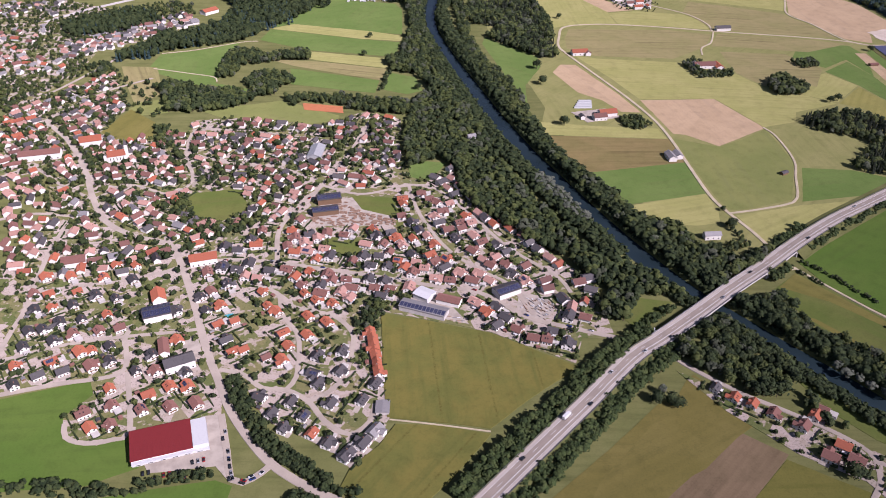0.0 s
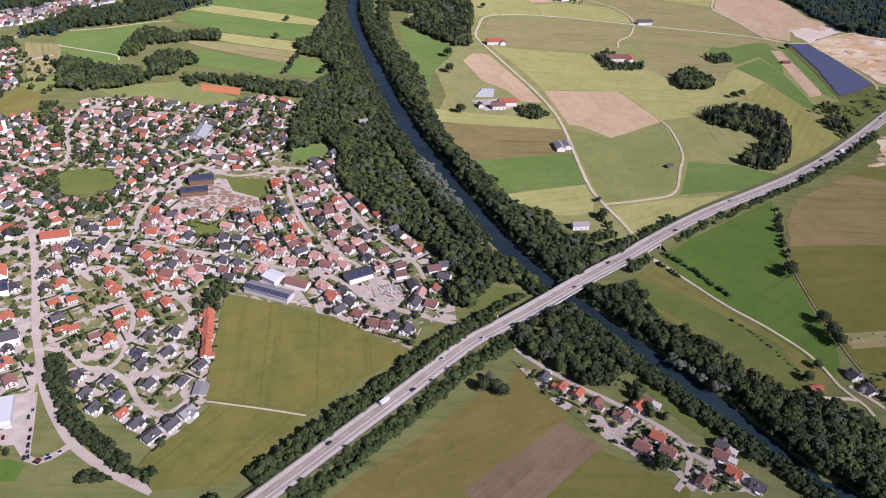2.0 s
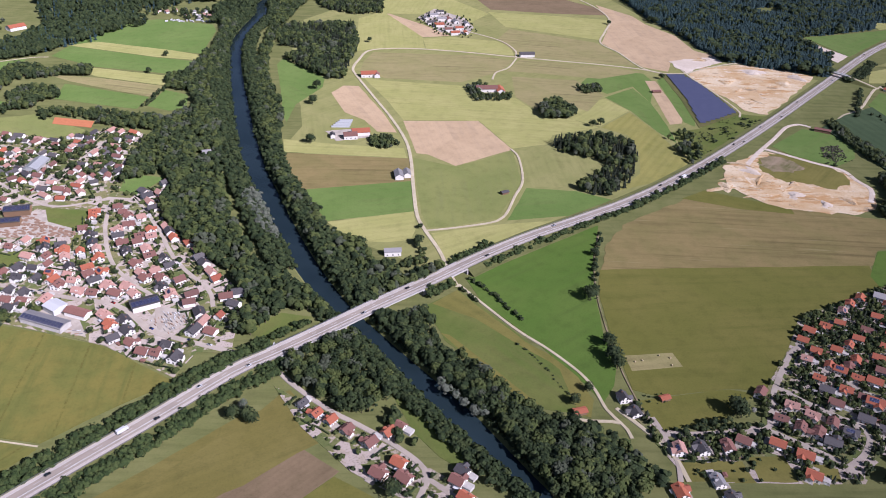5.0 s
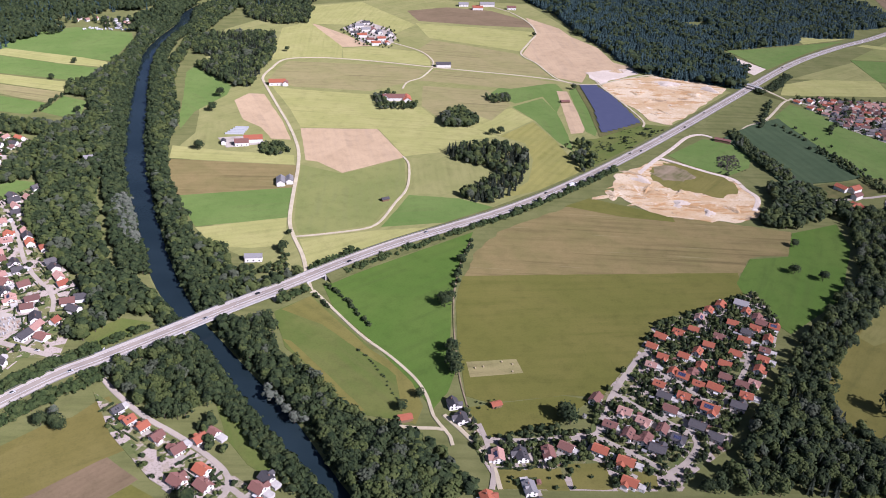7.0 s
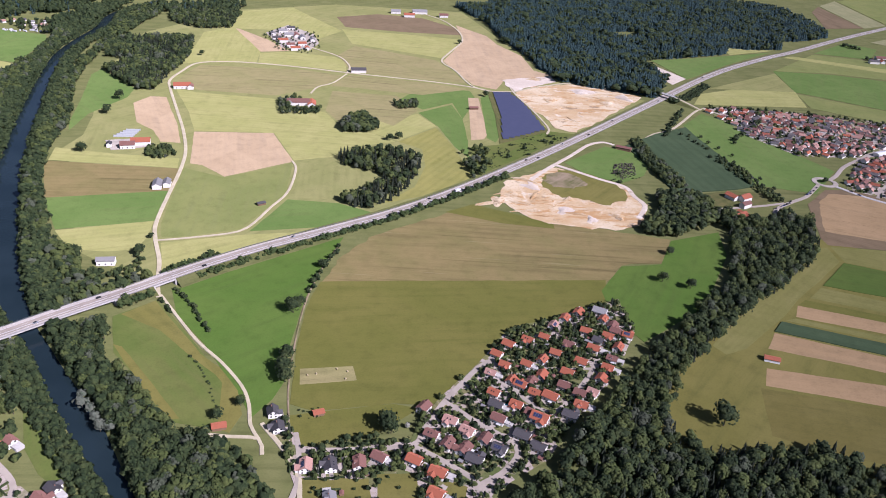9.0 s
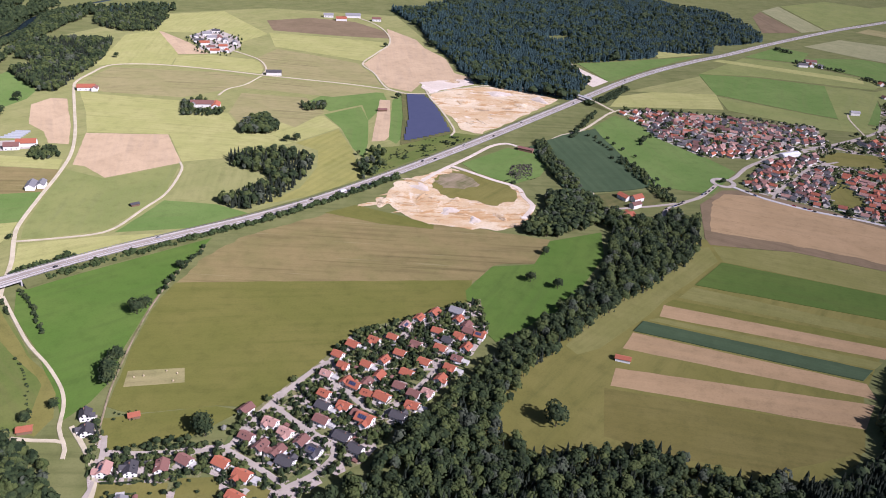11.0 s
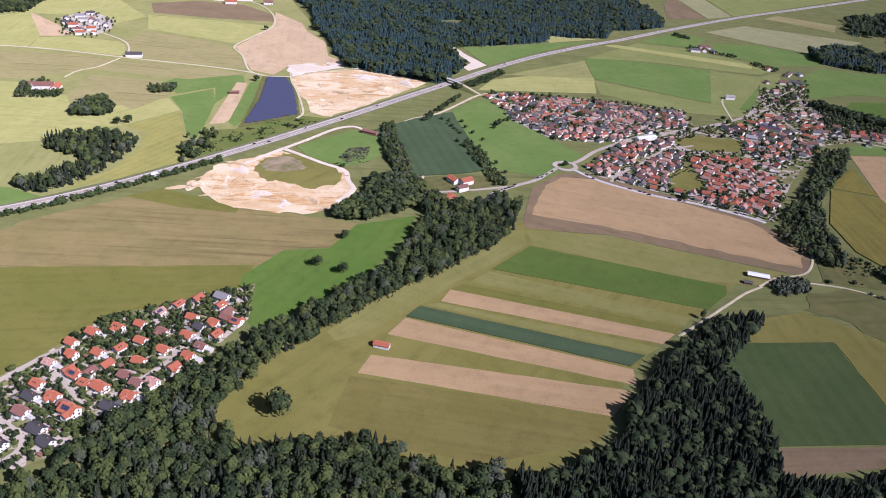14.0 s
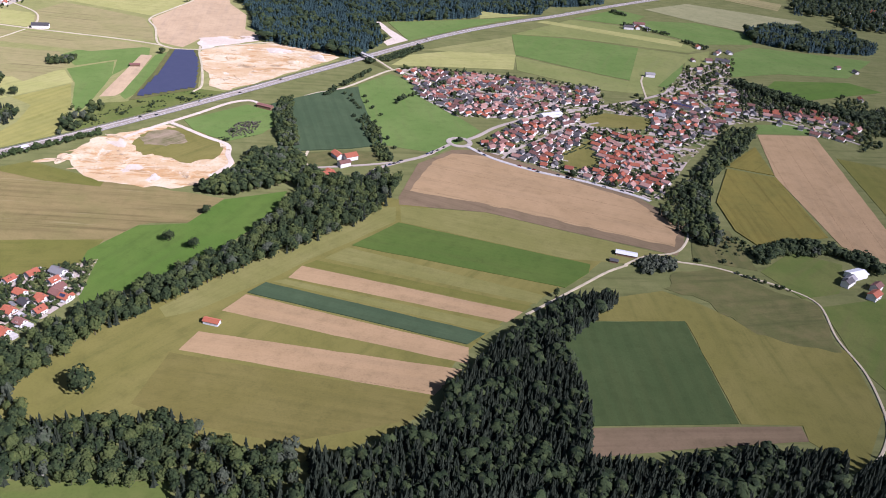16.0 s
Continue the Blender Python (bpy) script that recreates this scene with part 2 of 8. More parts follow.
def tiles(name, a, b, rough=0.7):
    """Roof tiles: courses along the eaves, each roof its own shade, moss in drifts."""
    m, nt, p = start(name, rough, 0, 0.3)
    r = rand(nt)
    v = coords(nt)
    col = mix(nt, r, a, b)
    g = noisy(nt, v, 0.7, 4, 0.65)
    col = mix(nt, ramp(nt, g, 0.5, 0.85), col, tuple(x * 0.6 for x in a))
    w = nt.nodes.new("ShaderNodeTexWave")
    w.bands_direction = "Y"
    nt.links.new(v, w.inputs["Vector"])
    w.inputs["Scale"].default_value = 0.95
    relief(nt, p, w.outputs[1], 0.4, 0.06)
    nt.links.new(col, p.inputs["Base Color"])
    return m


M["roof_r"] = tiles("orange_red_tile", (0.50, 0.165, 0.088), (0.35, 0.112, 0.070))
M["roof_p"] = tiles("faded_pink_tile", (0.55, 0.325, 0.262), (0.42, 0.240, 0.192))
M["roof_b"] = tiles("brown_red_tile", (0.29, 0.140, 0.110), (0.20, 0.105, 0.088))
M["roof_d"] = tiles("dark_grey_tile", (0.085, 0.079, 0.082), (0.165, 0.150, 0.145), 0.55)
M["roof_g"] = tiles("grey_sheet_roof", (0.36, 0.34, 0.33), (0.27, 0.26, 0.26), 0.5)
M["roof_c"] = tiles("crimson_sheet_roof", (0.26, 0.035, 0.035), (0.28, 0.04, 0.04), 0.5)


def plain(name, a, b, rough=0.8, metal=0.0, scale=0.6, by_object=True):
    m, nt, p = start(name, rough, metal)
    col = mix(nt, rand(nt) if by_object else 0.5, a, b)
    g = noisy(nt, coords(nt), scale, 4, 0.65)
    col = mix(nt, ramp(nt, g, 0.5, 0.9), col, tuple(x * 0.75 for x in a))
    nt.links.new(col, p.inputs["Base Color"])
    return m


M["plaster"] = plain("plaster", (0.86, 0.84, 0.81), (0.80, 0.75, 0.67), 0.9)
M["timber"] = plain("timber", (0.20, 0.12, 0.07), (0.27, 0.17, 0.10), 0.85)
M["brick"] = plain("chimney_brick", (0.33, 0.17, 0.12), (0.28, 0.16, 0.12), 0.9)
M["white"] = plain("white_sheet", (0.80, 0.80, 0.79), (0.76, 0.76, 0.75), 0.6)
M["door"] = plain("door_wood", (0.16, 0.08, 0.05), (0.25, 0.15, 0.09), 0.6)
M["tyre"] = plain("tyre", (0.02, 0.02, 0.02), (0.03, 0.03, 0.03), 0.9)
M["steel"] = plain("steel", (0.5, 0.5, 0.5), (0.45, 0.45, 0.45), 0.45, 0.8)
M["log"] = plain("log", (0.46, 0.33, 0.24), (0.30, 0.195, 0.135), 0.9)
M["hay_bale"] = plain("hay_bale", (0.62, 0.52, 0.33), (0.48, 0.38, 0.22), 0.9)
m, nt, p = start("window_glass", 0.08, 0, 0.6)
p.inputs["Base Color"].default_value = (0.03, 0.035, 0.04, 1)
M["glass"] = m
m, nt, p = start("greenhouse_film", 0.3, 0, 0.5)
nt.links.new(mix(nt, noisy(nt, coords(nt), 0.5), (0.42, 0.43, 0.42), (0.58, 0.59, 0.58)), p.inputs["Base Color"])
M["film"] = m
m, nt, p = start("solar_cell", 0.3, 0, 0.5)
br = nt.nodes.new("ShaderNodeTexBrick")
nt.links.new(coords(nt), br.inputs["Vector"])
br.offset = 0.0
br.inputs["Scale"].default_value, br.inputs["Brick Width"].default_value, br.inputs["Row Height"].default_value = 1.0, 1.6, 1.0
br.inputs["Mortar Size"].default_value, br.inputs["Mortar Smooth"].default_value = 0.05, 0.2
br.inputs["Color1"].default_value, br.inputs["Color2"].default_value = (0.030, 0.036, 0.085, 1), (0.044, 0.050, 0.110, 1)
br.inputs["Mortar"].default_value = (0.22, 0.23, 0.28, 1)
nt.links.new(br.outputs[0], p.inputs["Base Color"])
M["solar"] = m
m, nt, p = start("park_solar_cell", 0.3, 0, 0.5)
nt.links.new(mix(nt, noisy(nt, world_coords(nt), 0.1, 3), (0.070, 0.080, 0.138), (0.095, 0.102, 0.165)), p.inputs["Base Color"])
M["solar_park"] = m
for key, a in (("car_white", (0.75, 0.75, 0.75)), ("car_silver", (0.42, 0.43, 0.45)), ("car_black", (0.02, 0.02, 0.022)),
               ("car_blue", (0.03, 0.06, 0.22)), ("car_red", (0.42, 0.03, 0.03))):
    m, nt, p = start(key, 0.25, 0.0, 0.5)
    p.inputs["Base Color"].default_value = (*a, 1)
    p.inputs["Coat Weight"].default_value = 0.5
    M[key] = m


# ---------------------------------------------------------------- mesh helpers
def mesh_of(name, verts, faces, mats, index=None, smooth=False):
    """A mesh from arrays; faces all have the same number of corners."""
    verts, faces = np.asarray(verts, np.float32), np.asarray(faces, np.int32)
    me = bpy.data.meshes.new(name)
    n, k = faces.shape
    me.vertices.add(len(verts))
    me.vertices.foreach_set("co", verts.ravel())
    me.loops.add(n * k)
    me.loops.foreach_set("vertex_index", faces.ravel())
    me.polygons.add(n)
    me.polygons.foreach_set("loop_start", np.arange(0, n * k, k, dtype=np.int32))
    for mt in mats:
        me.materials.append(mt)
    if index is not None:
        me.polygons.foreach_set("material_index", np.asarray(index, np.int32))
    me.polygons.foreach_set("use_smooth", np.full(n, smooth, bool))
    me.update(calc_edges=True)
    return me


def mesh_bm(name, bm, mat):
    bmesh.ops.recalc_face_normals(bm, faces=bm.faces)
    me = bpy.data.meshes.new(name)
    bm.to_mesh(me)
    bm.free()
    me.materials.append(mat)
    return me


def part(name, data, parent, label="", m=None):
    """Links a mesh as one part under a thing or a part."""
    ob = new(name, data)
    ob.parent = parent
    if m is not None:
        ob.matrix_local = m
    return tagged(ob, label)


def box(bm, x0, x1, y0, y1, z0, z1, bevel=0.0):
    r = bmesh.ops.create_cube(bm, size=1, matrix=Matrix.Translation(((x0 + x1) / 2, (y0 + y1) / 2, (z0 + z1) / 2)) @ Matrix.Diagonal((x1 - x0, y1 - y0, z1 - z0, 1)))
    if bevel:
        es = list({e for v in r["verts"] for e in v.link_edges})
        bmesh.ops.bevel(bm, geom=es, offset=bevel, segments=1, affect="EDGES")
    return bm


def boxes_mesh(name, rows, mat, bevel=0.0):
    bm = bmesh.new()
    for r in rows:
        box(bm, *r, bevel)
    return mesh_bm(name, bm, mat)


def inside(x, y, poly):
    c, j = False, len(poly) - 1
    for i in range(len(poly)):
        (xi, yi), (xj, yj) = poly[i], poly[j]
        if (yi > y) != (yj > y) and x < (xj - xi) * (y - yi) / (yj - yi) + xi:
            c = not c
        j = i
    return c


def wavy(pts, step=14.0, amp=0.9, closed=True):
    """The outline with points added along it, a little uneven."""
    out, n = [], len(pts)
    for i in range(n if closed else n - 1):
        a, b = Vector(pts[i]), Vector(pts[(i + 1) % n])
        k = max(1, int((b - a).length / step))
        side = Vector((-(b - a).y, (b - a).x)).normalized() if (b - a).length else Vector((0, 0))
        for j in range(k):
            q = a.lerp(b, j / k)
            if j:
                q = q + side * amp * noise.noise((q.x * 0.05, q.y * 0.05, 3.1)) * (1 if amp < 2 else 1.6)
            out.append((q.x, q.y))
    if not closed:
        out.append(tuple(pts[-1]))
    return out


def spline(pts, step=6.0):
    """A smooth line (Catmull-Rom) through the points, about one point every step metres."""
    p = [Vector(q) for q in pts]
    p = [2 * p[0] - p[1]] + p + [2 * p[-1] - p[-2]]
    out = []
    for i in range(1, len(p) - 2):
        k = max(1, int((p[i + 1] - p[i]).length / step))
        for j in range(k):
            t = j / k
            a, b, c, d = p[i - 1], p[i], p[i + 1], p[i + 2]
            out.append(0.5 * (2 * b + (c - a) * t + (2 * a - 5 * b + 4 * c - d) * t * t + (3 * b - a - 3 * c + d) * t ** 3))
    return out + [p[-2]]


FIELD_COUNT = [0]


def field(crop_name, label, pts, height=0.12, turn=None, name="field", step=14.0, amp=0.9):
    """A field: a low slab of standing crop with its own direction."""
    FIELD_COUNT[0] += 1
    if turn is None:
        edges = [Vector(pts[i]) - Vector(pts[i - 1]) for i in range(len(pts))]
        d = max(edges, key=lambda e: e.length)
        turn = math.atan2(d.y, d.x)
    else:
        turn = radians(turn)
    pts = wavy(pts, step, amp)
    c = Vector((sum(q[0] for q in pts) / len(pts), sum(q[1] for q in pts) / len(pts)))
    height = 0.05 + 0.003 * FIELD_COUNT[0] + (height if height >= 0.5 else 0.0)
    rot = Matrix.Rotation(-turn, 2)
    bm = bmesh.new()
    top = [bm.verts.new((*(rot @ (Vector(q) - c)), height)) for q in pts]
    low = [bm.verts.new((*(rot @ (Vector(q) - c)), -0.3)) for q in pts]
    bm.faces.new(top)
    for i in range(len(pts)):
        j = (i + 1) % len(pts)
        bm.faces.new((top[j], top[i], low[i], low[j]))
    ob = new(name, mesh_bm(name, bm, M[crop_name]))
    ob.location, ob.rotation_euler = (c.x, c.y, 0), (0, 0, turn)
    return tagged(ob, label, "field", kind="structure")


def ribbon(line, offs, zs):
    """A strip along a line: at each of the offsets to the right a row of points at that height. zs: numbers or functions of the arc length."""
    line = [Vector(q[:2]) for q in line]
    arc, verts, faces = 0.0, [], []
    n = len(offs)
    for i, q in enumerate(line):
        d = (line[min(i + 1, len(line) - 1)] - line[max(i - 1, 0)]).normalized()
        arc += (q - line[i - 1]).length if i else 0
        for o, z in zip(offs, zs):
            verts.append((q.x + d.y * o, q.y - d.x * o, z(arc) if callable(z) else z))
    for i in range(len(line) - 1):
        for j in range(n - 1):
            a = i * n + j
            faces.append((a, a + 1, a + n + 1, a + n))
    return verts, faces


ROADS = []  # (points, half width) of all lanes, to keep houses and trees off them


def road(pts, width, mat="street", label="light grey asphalt village street", z=0.62, name="road"):
    line = spline(pts)
    width *= 0.84 if mat == "street" else 0.78 if mat == "lane" else 1.0
    ROADS.append((np.array([(q.x, q.y) for q in line]), width / 2))
    h = width / 2
    v, f = ribbon(line, (-h - 0.3, -h, 0, h, h + 0.3), (-0.2, z, z + 0.06, z, -0.2))
    return tagged(new(name, mesh_of(name, v, f, [M[mat]])), label, "road", kind="structure")


def off_roads(x, y, gap):
    for pts, h in ROADS:
        if np.min((pts[:, 0] - x) ** 2 + (pts[:, 1] - y) ** 2) < (h + gap) ** 2:
            return False
    return True


# ---------------------------------------------------------------- trees
ICO_V, ICO_F = None, None
bm = bmesh.new()
bmesh.ops.create_icosphere(bm, subdivisions=1, radius=1)
bm.verts.index_update()
ICO_V = np.array([v.co[:] for v in bm.verts])
ICO_F = np.array([[v.index for v in f.verts] for f in bm.faces if f.normal.z > -0.6])
bm.free()


def tube_np(x0, y0, z0, r0, x1, y1, z1, r1, sides=4):
    a = np.arange(sides) * 2 * np.pi / sides
    v = np.concatenate([np.stack([x0 + r0 * np.cos(a), y0 + r0 * np.sin(a), np.full(sides, z0)], 1),
                        np.stack([x1 + r1 * np.cos(a), y1 + r1 * np.sin(a), np.full(sides, z1)], 1)])
    f = []
    for i in range(sides):
        j = (i + 1) % sides
        f += [(i, j, sides + j), (i, sides + j, sides + i)]
    return v, np.array(f)


def join_np(pieces):
    vs, fs, ix, n = [], [], [], 0
    for v, f, k in pieces:
        vs.append(v), fs.append(f + n), ix.append(np.full(len(f), k))
        n += len(v)
    return np.concatenate(vs), np.concatenate(fs), np.concatenate(ix)


def tuft(rng, centre, way, size):
    """A sprig of leaves: a flat ragged cap of five blades that faces away from the crown's middle."""
    way = Vector(way).normalized()
    side = way.orthogonal().normalized()
    up = way.cross(side)
    a0 = rng.uniform(0, 6.28)
    pts = []
    for k in range(5):
        a, r = a0 + k * 1.2566, size * rng.uniform(0.65, 1.35)
        pts.append(Vector(centre) + side * (r * math.cos(a)) + up * (r * math.sin(a)) - way * size * rng.uniform(0.1, 0.75))
    pts.append(Vector(centre) + way * size * rng.uniform(0.25, 0.6))
    return np.array([tuple(q) for q in pts]), np.array([(k, (k + 1) % 5, 5) for k in range(5)])


def broadleaf(rng, clumps=34, limbs=0, slim=1.0):
    """A tree 1 high: (crown pieces, trunk pieces); the crown is several uneven lobes covered with leaf tufts, with gaps."""
    crown, wood = [], [(*tube_np(0, 0, -0.02, 0.022, 0, 0, 0.5, 0.012), 1)]
    lobes = [((0, 0, 0.55), 0.31), ((0, 0, 0.40), 0.27)]
    for i in range(4):
        a = i * 1.57 + rng.uniform(-0.5, 0.5)
        r = rng.uniform(0.10, 0.17) * slim
        z = rng.uniform(0.36, 0.72)
        lobes.append(((r * math.cos(a), r * math.sin(a), z), rng.uniform(0.15, 0.22)))
    core = ICO_V * (1 + rng.uniform(-0.2, 0.2, (len(ICO_V), 1))) * [0.24 * slim, 0.24 * slim, 0.27]
    crown.append((core + [0, 0, 0.56], ICO_F, 0))
    for i in range(clumps):
        (cx, cy, cz), rad = lobes[i % len(lobes)]
        u = (i + 0.5) / clumps
        z = 1 - 1.45 * u
        a = i * 2.39996 + rng.uniform(-0.3, 0.3)
        rr = math.sqrt(max(0.0, 1 - z * z))
        way = (rr * math.cos(a), rr * math.sin(a), z)
        k = rad * rng.uniform(0.82, 1.12)
        p = (cx + way[0] * k * slim, cy + way[1] * k * slim, cz + way[2] * k * 1.1)
        size = rng.uniform(0.085, 0.14) * (34 / clumps) ** 0.5 * (0.8 + 0.2 * slim)
        crown.append((*tuft(rng, p, way, size), 0))
        if i < limbs:
            wood.append((*tube_np(0, 0, 0.22 + 0.03 * i, 0.011, p[0] * 0.8, p[1] * 0.8, p[2], 0.004, 4), 1))
    return crown, wood


def spruce(rng, tiers=6, sides=8):
    """A conifer 1 high, of ragged hanging tiers."""
    crown, wood = [], [(*tube_np(0, 0, -0.02, 0.014, 0, 0, 0.4, 0.010, 4), 1)]
    for i in range(tiers):
        z0 = 0.08 + 0.80 * i / tiers
        r = 0.17 * (1 - i / tiers) ** 0.8 + 0.015
        a = np.arange(sides * 2) * math.pi / sides + rng.uniform(0, 3)
        rad = r * np.where(np.arange(sides * 2) % 2, 0.55, 1.0) * rng.uniform(0.75, 1.2, sides * 2)
        ring = np.stack([rad * np.cos(a), rad * np.sin(a), z0 + rng.uniform(-0.02, 0.02, sides * 2)], 1)
        v = np.concatenate([ring, [[0, 0, min(1.0, z0 + 0.30)]]])
        f = np.array([(k, (k + 1) % (2 * sides), 2 * sides) for k in range(2 * sides)])
        crown.append((v, f, 0))
    return crown, wood


RNG = np.random.default_rng(7)
BROAD_FINE = [join_np(sum(broadleaf(RNG, 64), [])) for _ in range(6)]
BROAD = [join_np(sum(broadleaf(RNG, 20), [])) for _ in range(6)]
BUSH = [join_np(sum(broadleaf(RNG, 10, slim=1.5), [])) for _ in range(4)]
FIR = [join_np(sum(spruce(RNG, 4, 5), [])) for _ in range(5)]
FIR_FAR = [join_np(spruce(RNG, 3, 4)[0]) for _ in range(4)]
HEDGE_TREE = [join_np(sum(broadleaf(RNG, 24, slim=1.3), [])) for _ in range(5)]
BROAD_FAR = [join_np(broadleaf(RNG, 16)[0]) for _ in range(4)]


def wood_of(name, spots, protos, mats, label, category="trees", smooth=True):
    """Many trees that nobody could count, joined; spots: x, y, z, height, spread."""
    vs, fs, ix, n = [], [], [], 0
    for x, y, z, h, w in spots:
        v, f, k = protos[RNG.integers(len(protos))]
        a = RNG.uniform(0, 6.28)
        c, s = math.cos(a) * h * w, math.sin(a) * h * w
        vs.append(np.stack([v[:, 0] * c - v[:, 1] * s + x, v[:, 0] * s + v[:, 1] * c + y, v[:, 2] * h + z], 1))
        fs.append(f + n), ix.append(k)
        n += len(v)
    if not vs:
        return None
    me = mesh_of(name, np.concatenate(vs), np.concatenate(fs), mats, np.concatenate(ix), smooth=smooth)
    return tagged(new(name, me), label, category, kind="stuff")


WOODS = []


def scatter(poly, gap, keep_roads=1.5, chance=1.0):
    """Uneven spots inside an outline, about gap metres apart."""
    xs, ys = [q[0] for q in poly], [q[1] for q in poly]
    out, y = [], min(ys)
    while y < max(ys):
        x = min(xs) + RNG.uniform(0, gap)
        while x < max(xs):
            px, py = x + RNG.uniform(-0.42, 0.42) * gap, y + RNG.uniform(-0.42, 0.42) * gap
            if inside(px, py, poly) and RNG.uniform() < chance and off_roads(px, py, keep_roads):
                out.append((px, py))
            x += gap
        y += gap * 0.87
    return out


def forest(label, poly, kind="broad", gap=8.8, tall=(15, 23), chance=0.96, name="wood", needle_share=0.0, fine=False, holes=(), mat_name=""):
    k = 0.78 if kind == "broad" else 1.0
    spots = [q for q in scatter(poly, gap * k, chance=chance) if not any(inside(*q, hole) for hole in holes) and (q[0] - 37) ** 2 + (q[1] - 955) ** 2 > 170]
    WOODS.append(poly)
    a, b = [], []
    for x, y in spots:
        near_fir = 0.5 + 0.9 * noise.noise((x * 0.03, y * 0.03, 31))
        h = RNG.uniform(*tall) * (k + 0.04) * (0.85 + 0.35 * noise.noise((x * 0.02, y * 0.02, 0)))
        (b if RNG.uniform() < needle_share * 2 * near_fir else a).append((x, y, -0.2, h, RNG.uniform(0.85, 1.25) * (1.25 if kind == "fir" else 1.5 if kind == "fir_far" else 1.0)))
    bark = M["bark"]
    if mat_name:
        wood_of(name, a + b, BUSH, [M[mat_name], bark], label)
    elif kind == "broad":
        pale = [q for q in a if noise.noise((q[0] * 0.09, q[1] * 0.09, 9)) + RNG.uniform(-0.3, 0.3) > 0.13]
        drop = set(pale)
        a = [q for q in a if q not in drop]
        grey = [q for q in a if noise.noise((q[0] * 0.05, q[1] * 0.05, 17)) + RNG.uniform(-0.35, 0.35) > 0.38]
        drop = set(grey)
        a = [q for q in a if q not in drop]
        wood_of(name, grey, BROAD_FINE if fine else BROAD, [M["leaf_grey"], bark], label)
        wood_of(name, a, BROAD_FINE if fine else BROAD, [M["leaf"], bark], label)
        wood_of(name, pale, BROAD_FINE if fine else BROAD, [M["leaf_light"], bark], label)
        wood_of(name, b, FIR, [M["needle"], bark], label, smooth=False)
    elif kind == "fir":
        wood_of(name, a, FIR, [M["needle"], bark], label, smooth=False)
        wood_of(name, b, BROAD, [M["leaf"], bark], label)
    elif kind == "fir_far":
        wood_of(name, a, FIR_FAR, [M["needle_hazed"], bark], label)
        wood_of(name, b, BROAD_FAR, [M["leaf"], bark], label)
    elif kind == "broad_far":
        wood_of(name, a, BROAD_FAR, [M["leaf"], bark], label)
        wood_of(name, b, FIR_FAR, [M["needle_hazed"], bark], label)


def belt(label, pts, width, gap=5.0, tall=(7, 12), z=0.0, mat="leaf", name="hedgerow", protos=None, slope=0.0):
    """Trees and bushes along a line."""
    line = spline(pts, gap)
    spots = []
    for i, q in enumerate(line[:-1]):
        d = (line[i + 1] - q).normalized()
        for o in np.arange(-width / 2, width / 2 + 0.1, gap):
            off = o + RNG.uniform(-0.4, 0.4) * gap
            x, y = q.x + d.y * off + RNG.uniform(-1, 1), q.y - d.x * off + RNG.uniform(-1, 1)
            if RNG.uniform() < 0.93 and off_roads(x, y, 0.4):
                spots.append((x, y, z + slope * off - 0.2, RNG.uniform(*tall), RNG.uniform(0.95, 1.4)))
    return wood_of(name, spots, protos or HEDGE_TREE, [M[mat], M["bark"]], label, "trees")


TREE_KIND = {}


def tree(x, y, h, mat="leaf", slim=1.0, label="", z=0.0, clumps=170):
    """A tree that stands alone: trunk with limbs, and a crown of many clumps."""
    key = (mat, slim, clumps, int(RNG.integers(3)))
    if key not in TREE_KIND:
        crown, wood = broadleaf(np.random.default_rng(len(TREE_KIND) + 50), clumps, 7, slim)
        cv, cf, _ = join_np(crown)
        wv, wf, _ = join_np(wood)
        TREE_KIND[key] = (mesh_of("crown", cv, cf, [M[mat]], smooth=True), mesh_of("trunk", wv, wf, [M["bark"]]))
    ob = tagged(new("tree"), label or "broadleaf tree with a dense dark green crown", "tree", "single trees")
    ob.matrix_world = pose(x, y, z, 0, 0, RNG.uniform(0, 360)) @ Matrix.Diagonal((h * 1.08, h * 1.08, h * 0.95, 1))
    part("crown", TREE_KIND[key][0], ob)
    part("trunk", TREE_KIND[key][1], ob)
    return ob


def fir_tree(x, y, h):
    key = ("fir", int(RNG.integers(3)))
    if key not in TREE_KIND:
        crown, wood = spruce(np.random.default_rng(len(TREE_KIND) + 90), 9, 8)
        cv, cf, _ = join_np(crown)
        wv, wf, _ = join_np(wood)
        TREE_KIND[key] = (mesh_of("crown", cv, cf, [M["needle"]]), mesh_of("trunk", wv, wf, [M["bark"]]))
    ob = tagged(new("conifer"), "tall dark green spruce", "tree", "single trees")
    ob.matrix_world = pose(x, y, 0, 0, 0, RNG.uniform(0, 360)) @ Matrix.Diagonal((h, h, h, 1))
    part("crown", TREE_KIND[key][0], ob)
    part("trunk", TREE_KIND[key][1], ob)
    return ob


# ---------------------------------------------------------------- ground and river
BANK_W = [(-16, 1902), (-38, 1658), (-43, 1486), (-17, 1331), (21, 1165), (49, 1052), (77, 956), (106, 874), (137, 796), (166, 729), (197, 665), (232, 611), (259, 578), (286, 536), (314, 495), (340, 459), (364, 430), (382, 406)] + [(404, 379)]
BANK_E = [(12, 1907), (-6, 1663), (-15, 1490), (10, 1335), (52, 1168), (82, 1055), (116, 941), (151, 846), (182, 766), (212, 697), (246, 632), (275, 591), (306, 549), (331, 517), (353, 487), (372, 456), (389, 428), (402, 407)] + [(430, 379)]
